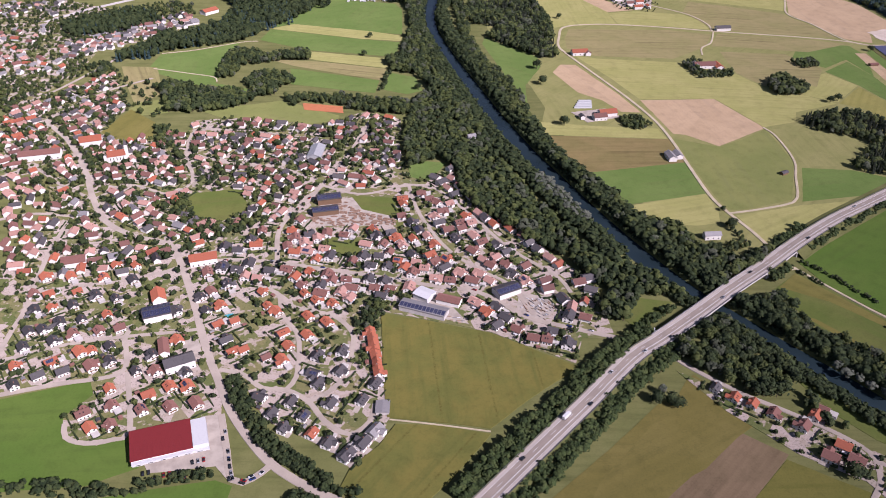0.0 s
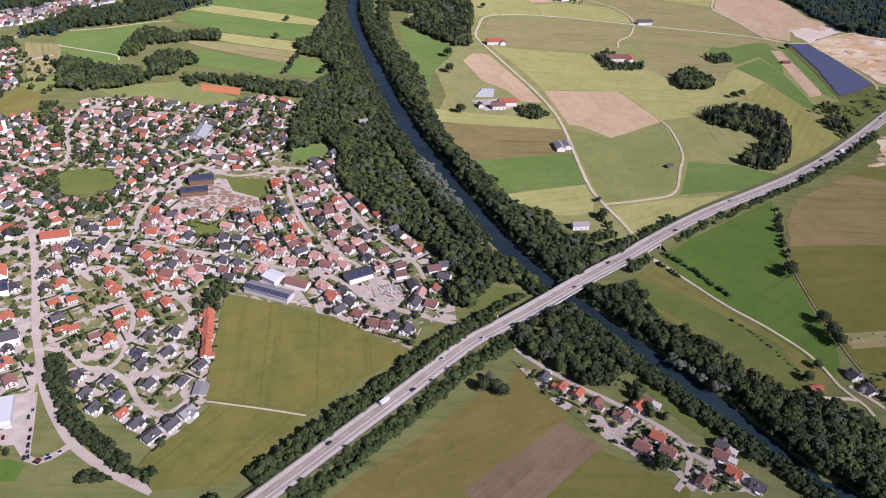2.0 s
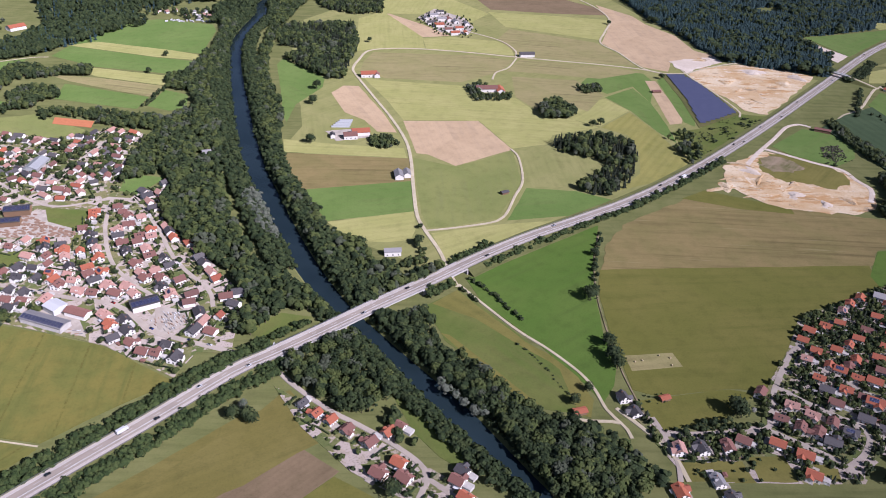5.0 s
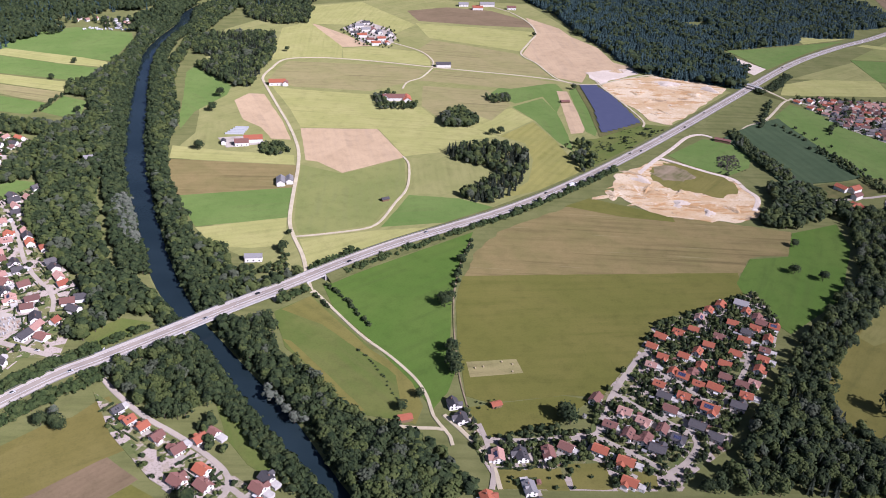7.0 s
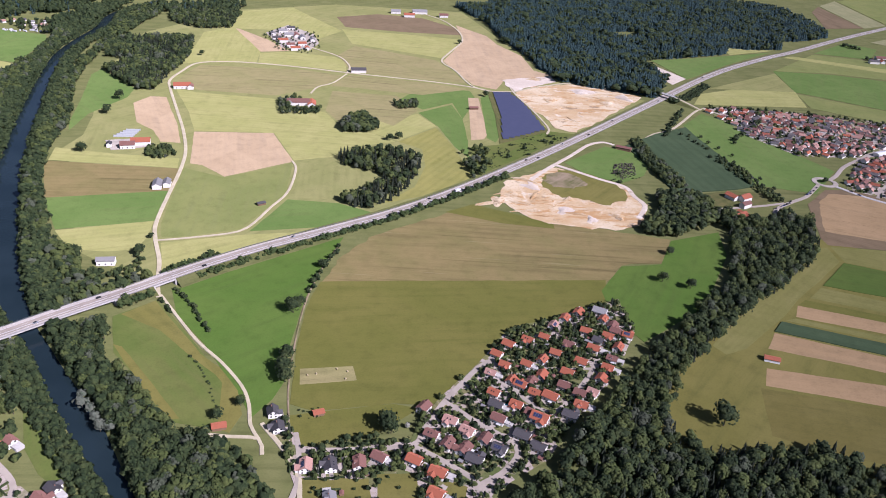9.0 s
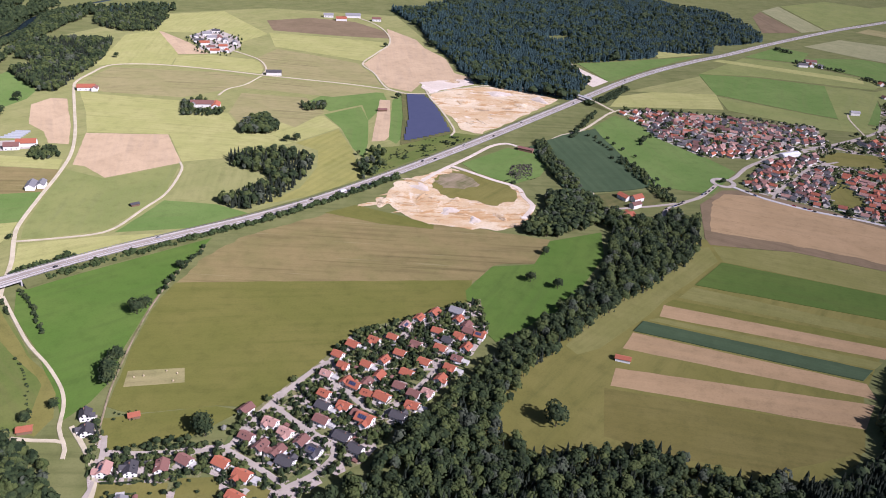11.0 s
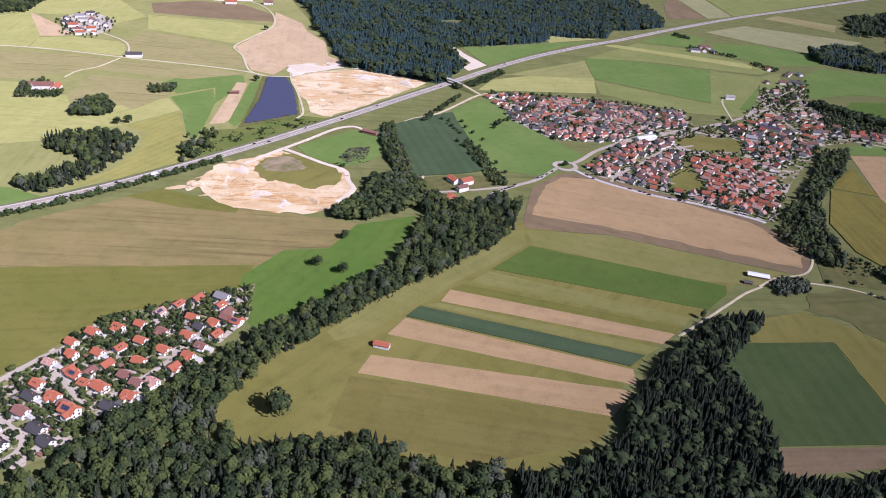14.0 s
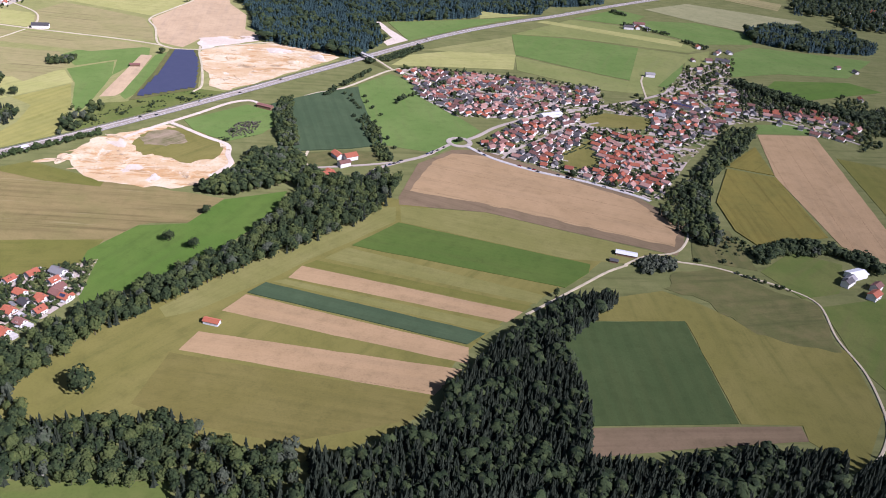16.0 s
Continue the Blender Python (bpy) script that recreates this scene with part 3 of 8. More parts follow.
BANK_W = [(BANK_W[0][0] + 330, 2500)] + BANK_W + [(BANK_W[-1][0] + 160, -100), (BANK_W[-1][0] + 620, -700), (BANK_W[-1][0] + 1000, -1480)]
BANK_E = [(BANK_E[0][0] + 370, 2500)] + BANK_E + [(BANK_E[-1][0] + 170, -100), (BANK_E[-1][0] + 640, -700), (BANK_E[-1][0] + 1030, -1480)]
bank_w = [(q.x, q.y) for q in spline(BANK_W, 18)]
bank_e = [(q.x, q.y) for q in spline(BANK_E, 18)]


def shifted(line, by):
    out = []
    for i, q in enumerate(line):
        d = (Vector(line[min(i + 1, len(line) - 1)]) - Vector(line[max(i - 1, 0)])).normalized()
        out.append((q[0] + d.y * by, q[1] - d.x * by))
    return out


from mathutils.geometry import delaunay_2d_cdt

low_w, low_e = shifted(bank_w, -4.5), shifted(bank_e, 4.5)
rings = [[(-4500, -1500), (5500, -1500), (5500, 4900), (-4500, 4900)], bank_w + bank_e[::-1], low_w + low_e[::-1]]
cv, ce, depth = [], [], {}
for k, ring in enumerate(rings):
    n = len(cv)
    for i, q in enumerate(ring):
        cv.append(Vector(q))
        ce.append((n + i, n + (i + 1) % len(ring)))
tv, te, tf, orig, _, _ = delaunay_2d_cdt(cv, ce, [], 0, 0.01)
first_low = len(rings[0]) + len(rings[1])
gv = [(q.x, q.y, -4.5 if any(o >= first_low for o in orig[i]) else 0.0) for i, q in enumerate(tv)]
ground = tagged(new("ground", mesh_of("ground", gv, [tuple(f) for f in tf], [M["grass"]])), "grassy flat valley floor with the river bed cut into it", "ground", kind="structure")
n = min(len(bank_w), len(bank_e))
wv, wf = [], []
idx_w = np.linspace(0, len(low_w) - 1, 90)
idx_e = np.linspace(0, len(low_e) - 1, 90)
for k in range(90):
    for line, ix in ((bank_w, idx_w), (bank_e, idx_e)):
        i = int(ix[k])
        j = min(i + 1, len(line) - 1)
        q = Vector(line[i]).lerp(Vector(line[j]), ix[k] - i)
        wv.append((q.x, q.y, -2.6))
    if k:
        wf.append((2 * k - 2, 2 * k - 1, 2 * k + 1, 2 * k))
tagged(new("water", mesh_of("water", wv, wf, [M["water"]], smooth=True)), "dark green calm river water", "river", kind="structure")

# ---------------------------------------------------------------- highway, embankment and bridge
HIGHWAY = [(-7, 327), (33, 373), (74, 421), (113, 466), (159, 521)] + [(187, 545)] + [(233, 586), (273, 623), (318, 662)] + [(368, 708)] + [(423, 754), (485, 799), (553, 850), (631, 919), (724, 1013), (838, 1138), (985, 1307), (1174, 1523), (1331, 1664)] + [(1448, 1753), (1623, 1899), (1869, 2088), (2119, 2259), (2555, 2562)]
hw = spline(HIGHWAY, 10)
hw = [hw[0] + (hw[0] - hw[8]) * 6] + hw
hw_arc = [0.0]
for i in range(1, len(hw)):
    hw_arc.append(hw_arc[-1] + (hw[i] - hw[i - 1]).length)


def arc_at(x):
    return hw_arc[min(range(len(hw)), key=lambda i: abs(hw[i].x - x))]


BR0, BR1 = arc_at(190), arc_at(306)
UP0, UP1 = arc_at(331), arc_at(350)  # the small underpass of the lane


def deck(s):
    """The height of the road along its length: high at the river, lower towards the plain."""
    if s < UP1 + 15:
        return 6.0
    t = min(1.0, (s - UP1 - 15) / 330)
    return 6.0 + (1.4 - 6.0) * (3 * t * t - 2 * t ** 3)


ROADS.append((np.array([(q.x, q.y) for q in hw]), 9.5))


def strip(name, o0, o1, lift, mat, label, line=None, parent=None, edge=0.12):
    line = line or hw
    s0 = hw_arc[hw.index(line[0])] if line is not hw else 0
    zz = lambda s: deck(s + s0) + lift
    v, f = ribbon(line, (o0, o0, o1, o1), (lambda s: zz(s) - edge, zz, zz, lambda s: zz(s) - edge))
    return tagged(new(name, mesh_of(name, v, f, [M[mat]])), label, "road", kind="structure")


strip("road_highway", -7.8, 7.8, 0.0, "asphalt", "grey asphalt highway with three lanes", edge=0.3)
for o in (-6.2, 6.2):
    strip("road_shoulder", o - 1.3, o + 1.3, 0.05, "shoulder", "pale worn hard shoulder of the highway", edge=0.04)
for o in (-4.6, 4.6, 1.35, 1.75):
    strip("road_line", o - 0.13, o + 0.13, 0.10, "paint", "white painted line", edge=0.04)
for o in (-8.15, 8.15):
    v, f = ribbon(hw, (o - 0.1, o - 0.1, o + 0.1, o + 0.1), (lambda s: deck(s) + 0.45, lambda s: deck(s) + 0.85, lambda s: deck(s) + 0.85, lambda s: deck(s) + 0.45))
    tagged(new("guard_rail", mesh_of("guard_rail", v, f, [M["steel"]])), "galvanised steel guard rail along the highway", "guard rail", kind="structure")
# dashes between the two lanes
dv, df = [], []
for i in range(4, len(hw) - 4, 2):
    a, b = hw[i], hw[i].lerp(hw[i + 1], 0.55)
    d = (b - a).normalized()
    z0 = deck(hw_arc[i]) + 0.1
    for q, o in ((a, -1.65), (a, -1.4), (b, -1.4), (b, -1.65)):
        dv.append((q.x + d.y * o, q.y - d.x * o, z0))
    k = len(dv) - 4
    df.append((k, k + 1, k + 2, k + 3))
tagged(new("road_line", mesh_of("road_line", dv, df, [M["paint"]])), "white dashed lane line", "road", kind="structure")

# embankments on both sides of the bridge and of the underpass
def near_arc(s):
    return min(range(len(hw)), key=lambda i: abs(hw_arc[i] - s))


i0, i1, u0, u1 = near_arc(BR0), near_arc(BR1), near_arc(UP0), near_arc(UP1)
for line in (hw[:i0 + 1], hw[i1:u0 + 1], hw[u1:]):
    s0 = hw_arc[hw.index(line[0])]
    zz = lambda s: deck(s + s0) - 0.12
    v, f = ribbon(line, (-19, -8.6, 8.6, 19), (-0.3, zz, zz, -0.3))
    tagged(new("embankment", mesh_of("embankment", v, f, [M["grass"]])), "grassy road embankment", "embankment", kind="structure")

under = tagged(new("underpass"), "short concrete road bridge over the country lane", "bridge")
v, f = ribbon(hw[u0:u1 + 1], (-8.6, -8.6, 8.6, 8.6, -8.6), (5.95, 4.6, 4.6, 5.95, 5.95))
part("deck", mesh_of("deck", v, f, [M["concrete"]]), under)
for q, d in ((hw[u0], hw[u0 + 1] - hw[u0]), (hw[u1], hw[u1] - hw[u1 - 1])):
    part("abutment", boxes_mesh("abutment", [(-1.5, 1.5, -9.5, 9.5, -0.5, 5.2)], M["concrete"], 0.2), under, m=pose(q.x, q.y, 0, 0, 0, math.degrees(math.atan2(d.y, d.x))))

bridge = tagged(new("bridge"), "long grey concrete girder bridge carrying the highway over the river", "bridge")
span = hw[i0:i1 + 1]
s0 = hw_arc[i0]
v, f = ribbon(span, (-8.6, -8.6, -5.5, -4.5, 4.5, 5.5, 8.6, 8.6, -8.6), (5.95, 5.2, 4.9, 4.0, 4.0, 4.9, 5.2, 5.95, 5.95))
part("girder", mesh_of("girder", v, f, [M["concrete"]]), bridge)
for o in (-8.45, 8.45):
    v, f = ribbon(span, (o - 0.25, o - 0.25, o + 0.25, o + 0.25), (5.9, 6.55, 6.55, 5.9))
    part("parapet", mesh_of("parapet", v, f, [M["concrete"]]), bridge)
    v, f = ribbon(span, (o - 0.06, o - 0.06, o + 0.06, o + 0.06), (7.2, 7.3, 7.3, 7.2))
    part("rail", mesh_of("rail", v, f, [M["steel"]]), bridge)
post = boxes_mesh("post", [(-0.06, 0.06, -0.06, 0.06, 6.5, 7.25)], M["steel"])
for i in range(0, len(span) - 1):
    d = (span[i + 1] - span[i]).normalized()
    for o in (-8.45, 8.45):
        part("post", post, bridge, m=pose(span[i].x + d.y * o, span[i].y - d.x * o, 0))
pier = boxes_mesh("pier", [(-0.9, 0.9, -6.0, 6.0, -5.5, 4.1)], M["concrete"], 0.25)
for fr in (0.25, 0.5, 0.78):
    q = span[int(fr * (len(span) - 1))]
    d = span[int(fr * (len(span) - 1)) + 1] - q
    part("pier", pier, bridge, m=pose(q.x, q.y, 0, 0, 0, math.degrees(math.atan2(d.y, d.x)) - 12))
for q, d in ((span[0], span[1] - span[0]), (span[-1], span[-1] - span[-2])):
    part("abutment", boxes_mesh("abutment", [(-2.5, 2.5, -9.2, 9.2, -0.5, 5.1)], M["concrete"], 0.2), bridge, m=pose(q.x, q.y, 0, 0, 0, math.degrees(math.atan2(d.y, d.x))))

# ---------------------------------------------------------------- fields north of the highway
field("mown", "grassy verges of the plain between the fields", [(80, 1335), (130, 1150), (160, 960), (245, 745), (322, 690), (420, 765), (560, 868), (640, 940), (780, 1090), (1000, 1335), (862, 1395), (852, 1470), (792, 1700), (720, 1985), (420, 2000), (205, 1885), (70, 1640)])
field("meadow", "bright green mown meadow beside the river wood", [(64, 1347), (70, 1381), (151, 1283), (153, 1237), (122, 1155), (119, 1084), (109, 1113), (89, 1225)])
field("hay", "pale yellow-green hay meadow", [(191, 1435), (179, 1668), (228, 1725), (306, 1589), (314, 1462), (214, 1449)])
field("soil", "bare light brown ploughed field", [(228, 1725), (309, 1633), (362, 1554), (310, 1539)])
field("hay", "pale green mown meadow", [(310, 1531), (367, 1547), (448, 1526), (472, 1498), (475, 1435), (401, 1451), (317, 1462)])
field("stubble", "straw-coloured mown field with drying rows", [(222, 1432), (402, 1430), (470, 1406), (447, 1350), (428, 1326), (373, 1278), (250, 1288), (206, 1326), (208, 1378)])
field("hay", "large pale yellow-green hay meadow", [(213, 1290), (251, 1276), (374, 1261), (388, 1207), (455, 1208), (480, 1152), (526, 1125), (564, 1091), (493, 1059), (481, 1025), (431, 1007), (393, 1106), (283, 1103), (255, 1188)])
field("soil", "bare pinkish brown field", [(283, 1099), (391, 1106), (431, 1003), (353, 946), (319, 980), (303, 984)])
field("soil", "bare pinkish brown field beside the lane", [(169, 1211), (185, 1246), (209, 1246), (254, 1126), (275, 1054), (248, 1056), (228, 1098), (197, 1128)])
field("mown", "olive green field with mowing stripes", [(151, 1112), (176, 1121), (191, 1020), (161, 1010), (132, 1013)])
field("hay", "narrow strip of pale hay meadow", [(124, 1021), (200, 1007), (286, 1000), (291, 968), (131, 978)])
field("straw", "brown mown field with dark swaths", [(127, 976), (293, 966), (301, 901), (274, 885), (248, 880), (166, 868)], turn=2)
field("meadow", "fresh green meadow", [(166, 867), (300, 899), (303, 819), (207, 791)])
field("hay", "pale yellow-green meadow", [(207, 789), (301, 818), (305, 780), (299, 752), (272, 746), (239, 748), (222, 768)])
field("clover", "olive green field between two lanes", [(299, 969), (353, 944), (391, 968), (430, 1001), (433, 903), (415, 855), (396, 805), (346, 785), (319, 780), (310, 813), (303, 903)])
field("mown", "yellow-green mown meadow", [(439, 1002), (486, 994), (558, 980), (553, 954), (499, 891), (443, 889)])
field("meadow", "bright green meadow along the highway", [(437, 886), (497, 880), (537, 858), (495, 819), (406, 801), (423, 845)])
field("hay", "pale yellow meadow along the highway", [(321, 768), (400, 792), (469, 804), (426, 766), (337, 709), (330, 737)])
field("flower", "yellow-green meadow with curved mowing tracks", [(567, 1092), (623, 1158), (646, 1076), (655, 1015), (663, 977), (638, 939), (598, 909), (546, 883), (587, 935), (603, 1005), (600, 1066)], turn=60)
field("hay", "yellow-green meadow", [(480, 1152), (538, 1175), (597, 1217), (624, 1163), (567, 1096), (526, 1125)])
field("stubble", "grey-brown mown field", [(459, 1314), (564, 1304), (598, 1233), (560, 1157), (538, 1177), (481, 1159), (456, 1214)])
field("meadow", "pale green meadow", [(598, 1222), (653, 1270), (666, 1202), (667, 1105), (663, 1039), (646, 1081), (626, 1163)])
field("meadow", "green meadow beside the solar park", [(613, 1366), (689, 1349), (696, 1301), (666, 1202), (655, 1279), (605, 1239), (570, 1287)])
field("soil", "narrow bare brown strip", [(683, 1311), (700, 1310), (699, 1140), (691, 1116), (672, 1110)])
field("meadow", "green strip of grass", [(704, 1314), (726, 1344), (721, 1145), (707, 1104), (696, 1121)])
field("riverside", "rough green scrubland beside the highway", [(709, 1095), (779, 1165), (836, 1153), (741, 1050), (672, 981), (666, 1040), (669, 1082)])
field("soil", "large bare light brown field at the forest edge", [(697, 1843), (759, 1749), (772, 1683), (812, 1600), (821, 1497), (858, 1464), (757, 1424), (736, 1364), (697, 1386), (673, 1467), (652, 1533), (678, 1616), (703, 1701)])
field("ploughed", "grey-brown field strip", [(430, 1865), (522, 1916), (623, 1898), (696, 1811), (703, 1750), (588, 1752), (455, 1772)])
field("hay", "yellow-green meadow", [(449, 1750), (587, 1732), (700, 1710), (676, 1624), (652, 1553), (554, 1598), (476, 1631)])
field("stubble", "straw-coloured mown field", [(453, 1542), (482, 1614), (553, 1581), (639, 1535), (670, 1456), (686, 1391), (563, 1414), (483, 1436)])
field("stubble", "pale brown mown field", [(482, 1411), (561, 1397), (630, 1381), (691, 1359), (607, 1315), (475, 1341), (452, 1341)])
field("hay", "pale green meadow beyond the farm", [(180, 1707), (208, 1872), (324, 1940), (406, 1806), (449, 1735), (408, 1657), (336, 1717)])

# meadows west of the river
field("meadow", "large green meadow west of the river", [(-266, 1581), (-209, 1614), (-96, 1585), (-81, 1540), (-74, 1395), (-126, 1407), (-273, 1450), (-306, 1429)])
field("hay", "pale mown strip", [(-273, 1450), (-127, 1410), (-73, 1386), (-74, 1358), (-143, 1369), (-309, 1422)])
field("meadow", "green meadow strip", [(-308, 1419), (-143, 1366), (-76, 1352), (-80, 1277), (-126, 1288), (-227, 1308), (-316, 1359)])
field("hay", "pale yellow-green meadow strip", [(-226, 1302), (-88, 1269), (-89, 1224), (-206, 1259), (-221, 1269)])
field("stubble", "straw-coloured mown strip", [(-284, 1262), (-205, 1253), (-91, 1222), (-95, 1173), (-144, 1191), (-238, 1232)])
field("meadow", "green meadow before the wood", [(-241, 1221), (-144, 1186), (-98, 1170), (-101, 1120), (-155, 1132), (-230, 1153)])
field("meadow", "green meadow beside the river wood", [(-84, 1204), (-44, 1185), (-32, 1130), (-54, 1116), (-90, 1133)])
field("meadow", "green meadow ringed by trees", [(-463, 1220), (-462, 1281), (-408, 1301), (-347, 1343), (-357, 1269), (-344, 1177), (-343, 1149), (-367, 1144), (-408, 1171), (-451, 1200)])
field("meadow", "green strip below the farm track", [(-383, 1172), (-341, 1154), (-289, 1132), (-293, 1114), (-342, 1145)])
field("stubble", "tan trodden paddock at the edge of town", [(-508, 1224), (-451, 1221), (-425, 1156), (-412, 1112), (-432, 1060), (-464, 1126)])
field("clover", "pale green paddock at the edge of town", [(-430, 1078), (-398, 1093), (-381, 1041), (-415, 1031), (-440, 1050)])
field("clover", "pale green meadow north of the town", [(-339, 1050), (-269, 1074), (-231, 1089), (-144, 1036), (-144, 1017), (-201, 1002), (-296, 1020)])
field("pasture", "olive meadow in the town", [(-444, 993), (-442, 1031), (-392, 1007), (-387, 970), (-426, 952)])
field("meadow", "green park lawn in the town", [(-284, 799), (-229, 813), (-221, 779), (-249, 749), (-278, 773)], height=0.34)
field("meadow", "green meadow at the edge of town", [(-406, 596), (-398, 618), (-410, 672), (-405, 642), (-390, 596), (-376, 547), (-376, 532)])
field("stubble", "straw-coloured field at the edge of town", [(-433, 632), (-402, 644), (-395, 614), (-422, 609)])
field("lush", "large dark green meadow below the town", [(-407, 451), (-347, 471), (-285, 494), (-276, 477), (-290, 452), (-281, 428), (-254, 423), (-231, 436), (-216, 402), (-248, 385), (-360, 374)])
field("lush", "green field along the road", [(-233, 375), (-204, 382), (-159, 391), (-146, 386), (-147, 372), (-230, 367)])


# ---------------------------------------------------------------- fields between town, river and highway
field("barley", "large golden-green barley field with tramlines", [(-56, 586), (-12, 575), (43, 558), (114, 514), (71, 477), (37, 443), (8, 448), (-42, 454), (-47, 493)], height=0.7, turn=96)
field("barley", "golden barley field beside the highway", [(-35, 447), (-1, 445), (37, 437), (7, 393), (-10, 373), (-54, 366), (-71, 383), (-65, 403), (-46, 425)], height=0.7)
field("golden", "olive-golden field south of the highway", [(40, 330), (72, 373), (124, 423), (173, 474), (190, 482), (219, 453), (238, 450), (222, 440), (190, 409), (158, 371), (120, 330)], height=0.3)
field("ploughed", "bare brown field", [(152, 374), (190, 409), (224, 442), (254, 419), (250, 414), (214, 376), (179, 340)])
field("olive", "olive-green field with drive tracks", [(214, 376), (251, 414), (279, 396), (308, 378), (293, 331), (180, 329)])
field("golden", "olive meadow beside the embankment", [(88, 345), (112, 392), (150, 436), (186, 478), (200, 500), (207, 506), (219, 489), (243, 452), (222, 436), (190, 405)])
field("riverside", "green grass beside the embankment", [(160, 590), (184, 613), (213, 607), (191, 578), (172, 561)])

# ---------------------------------------------------------------- fields south of the highway
field("lush", "bright green meadow triangle", [(355, 675), (390, 703), (508, 795), (488, 720), (479, 666), (474, 591), (476, 542), (469, 517), (456, 495), (444, 520), (404, 587), (369, 634)])
field("riverside", "yellow-green river meadow with pale drive tracks", [(315, 628), (346, 657), (369, 627), (404, 576), (427, 540), (435, 482), (395, 490), (362, 538), (332, 574)], turn=-50)
field("pasture", "pale drive track along the river meadow", [(328, 586), (336, 583), (367, 543), (404, 493), (396, 491), (364, 534)])
field("pasture", "pale mown strip in the river meadow", [(321, 632), (345, 656), (368, 623), (397, 583), (422, 545), (398, 568), (360, 609)])
field("pasture", "pale mown strip along the lane", [(397, 580), (422, 556), (441, 527), (449, 499), (443, 478), (434, 482), (427, 537)])
field("riverside", "open grass between the houses and the bank", [(291, 496), (302, 499), (328, 470), (345, 440), (344, 419), (325, 434), (306, 459)])
field("straw", "large straw-coloured mown field with long swaths", [(491, 687), (508, 751), (535, 795), (622, 863), (654, 880), (745, 843), (833, 825), (875, 813), (847, 756), (803, 749), (769, 699)], turn=-4, step=9, amp=4.0)
field("olive", "large olive-green mown field", [(491, 698), (537, 702), (778, 717), (767, 664), (718, 645), (672, 628), (637, 567), (592, 512), (563, 515), (503, 504), (483, 512), (480, 591), (482, 650)], turn=5, step=8, amp=1.6, height=0.2)
field("lush", "bright green meadow at the wood edge", [(802, 747), (847, 754), (875, 810), (939, 836), (928, 778), (866, 670), (788, 607), (768, 651), (769, 696)])
field("stubble", "small dug-over tan patch in the meadow", [(486, 557), (529, 562), (533, 543), (488, 536)], height=0.3)
field("olive", "green paddock beside the village", [(483, 498), (505, 503), (563, 514), (583, 509), (551, 480), (496, 464), (487, 474)], height=0.3)
field("meadow", "green meadow beside the gravel pit", [(795, 1037), (867, 1106), (927, 1069), (896, 1001), (858, 972), (815, 999)])
field("maize", "dark blue-green maize field with rows", [(899, 1111), (958, 1166), (1019, 1205), (1021, 1164), (1041, 1017), (1042, 978), (1009, 964), (923, 944)], height=1.2, turn=99)
field("meadow", "bright green meadow beside the village", [(1018, 1216), (1070, 1280), (1097, 1254), (1128, 1162), (1183, 1043), (1116, 960), (1044, 982), (1028, 1079)])
field("rough", "rough grass beside the country road", [(952, 946), (1007, 960), (1043, 954), (1062, 943), (1008, 908), (952, 911)])
field("olive", "mown strip at the highway", [(622, 866), (656, 890), (746, 846), (745, 831), (685, 841)], height=0.3)

# strip fields east of the wood
field("pasture", "large pale olive hay meadow with mowing lines", [(732, 468), (762, 508), (803, 562), (864, 668), (922, 738), (1018, 848), (1263, 708), (1227, 667), (1192, 640), (1139, 593), (1091, 536), (1060, 478), (1041, 454), (974, 424), (922, 433), (846, 455), (782, 450)], turn=51)
for label, pts in (("pale mown band above the green strip", [(1061, 808), (1154, 799), (1234, 760), (1336, 713), (1280, 696), (1246, 700), (1222, 702), (1060, 771)]),
                   ("pale mown band below the green strip", [(1005, 714), (1183, 634), (1173, 620), (983, 692)]),
                   ("pale mown band between bare strips", [(950, 653), (1136, 585), (1123, 575), (938, 649)]),
                   ("pale mown band along the wood", [(1030, 800), (1056, 806), (1054, 772), (1002, 720), (970, 690), (940, 656), (912, 630), (880, 600), (858, 590), (850, 604), (900, 664), (960, 730)])):
    field("aftermath", label, pts, height=0.28)
field("golden", "olive-golden meadow below the strips", [(870, 543), (1068, 492), (1054, 467), (1008, 454), (962, 443), (904, 460), (855, 483)], height=0.3)
field("young_grain", "dark green strip of young grain", [(1057, 769), (1242, 692), (1236, 676), (1206, 648), (1009, 718)], height=0.5)
field("olive", "olive strip of grass", [(976, 688), (1168, 616), (1159, 607), (964, 678)], height=0.35)
field("loam", "bare brown strip", [(963, 677), (1158, 606), (1141, 590), (952, 656)], height=0.3)
field("maize", "dark green strip of maize", [(933, 646), (1119, 572), (1102, 557), (919, 629)], height=0.9)
field("loam", "bare pinkish brown strip", [(918, 627), (1103, 553), (1100, 531), (901, 601)], height=0.3)
field("loam", "bare pinkish brown broad strip", [(887, 571), (1094, 524), (1069, 493), (876, 546)], height=0.3)
field("ploughed", "dark margin of a ploughed field", [(1060, 830), (1089, 926), (1135, 974), (1172, 978), (1269, 913), (1338, 859), (1375, 786), (1358, 743), (1340, 715), (1234, 762), (1154, 800), (1060, 812)])
field("loam", "large bare pinkish brown field", [(1074, 848), (1107, 933), (1134, 962), (1177, 958), (1265, 897), (1334, 845), (1365, 780), (1344, 733), (1237, 781), (1157, 820)], height=0.35, step=8, amp=3.0)

# fields and pastures to the east
field("grain", "dark green field of young grain", [(1214, 592), (1303, 595), (1295, 461), (1183, 459), (1188, 501), (1177, 555)], height=0.5)
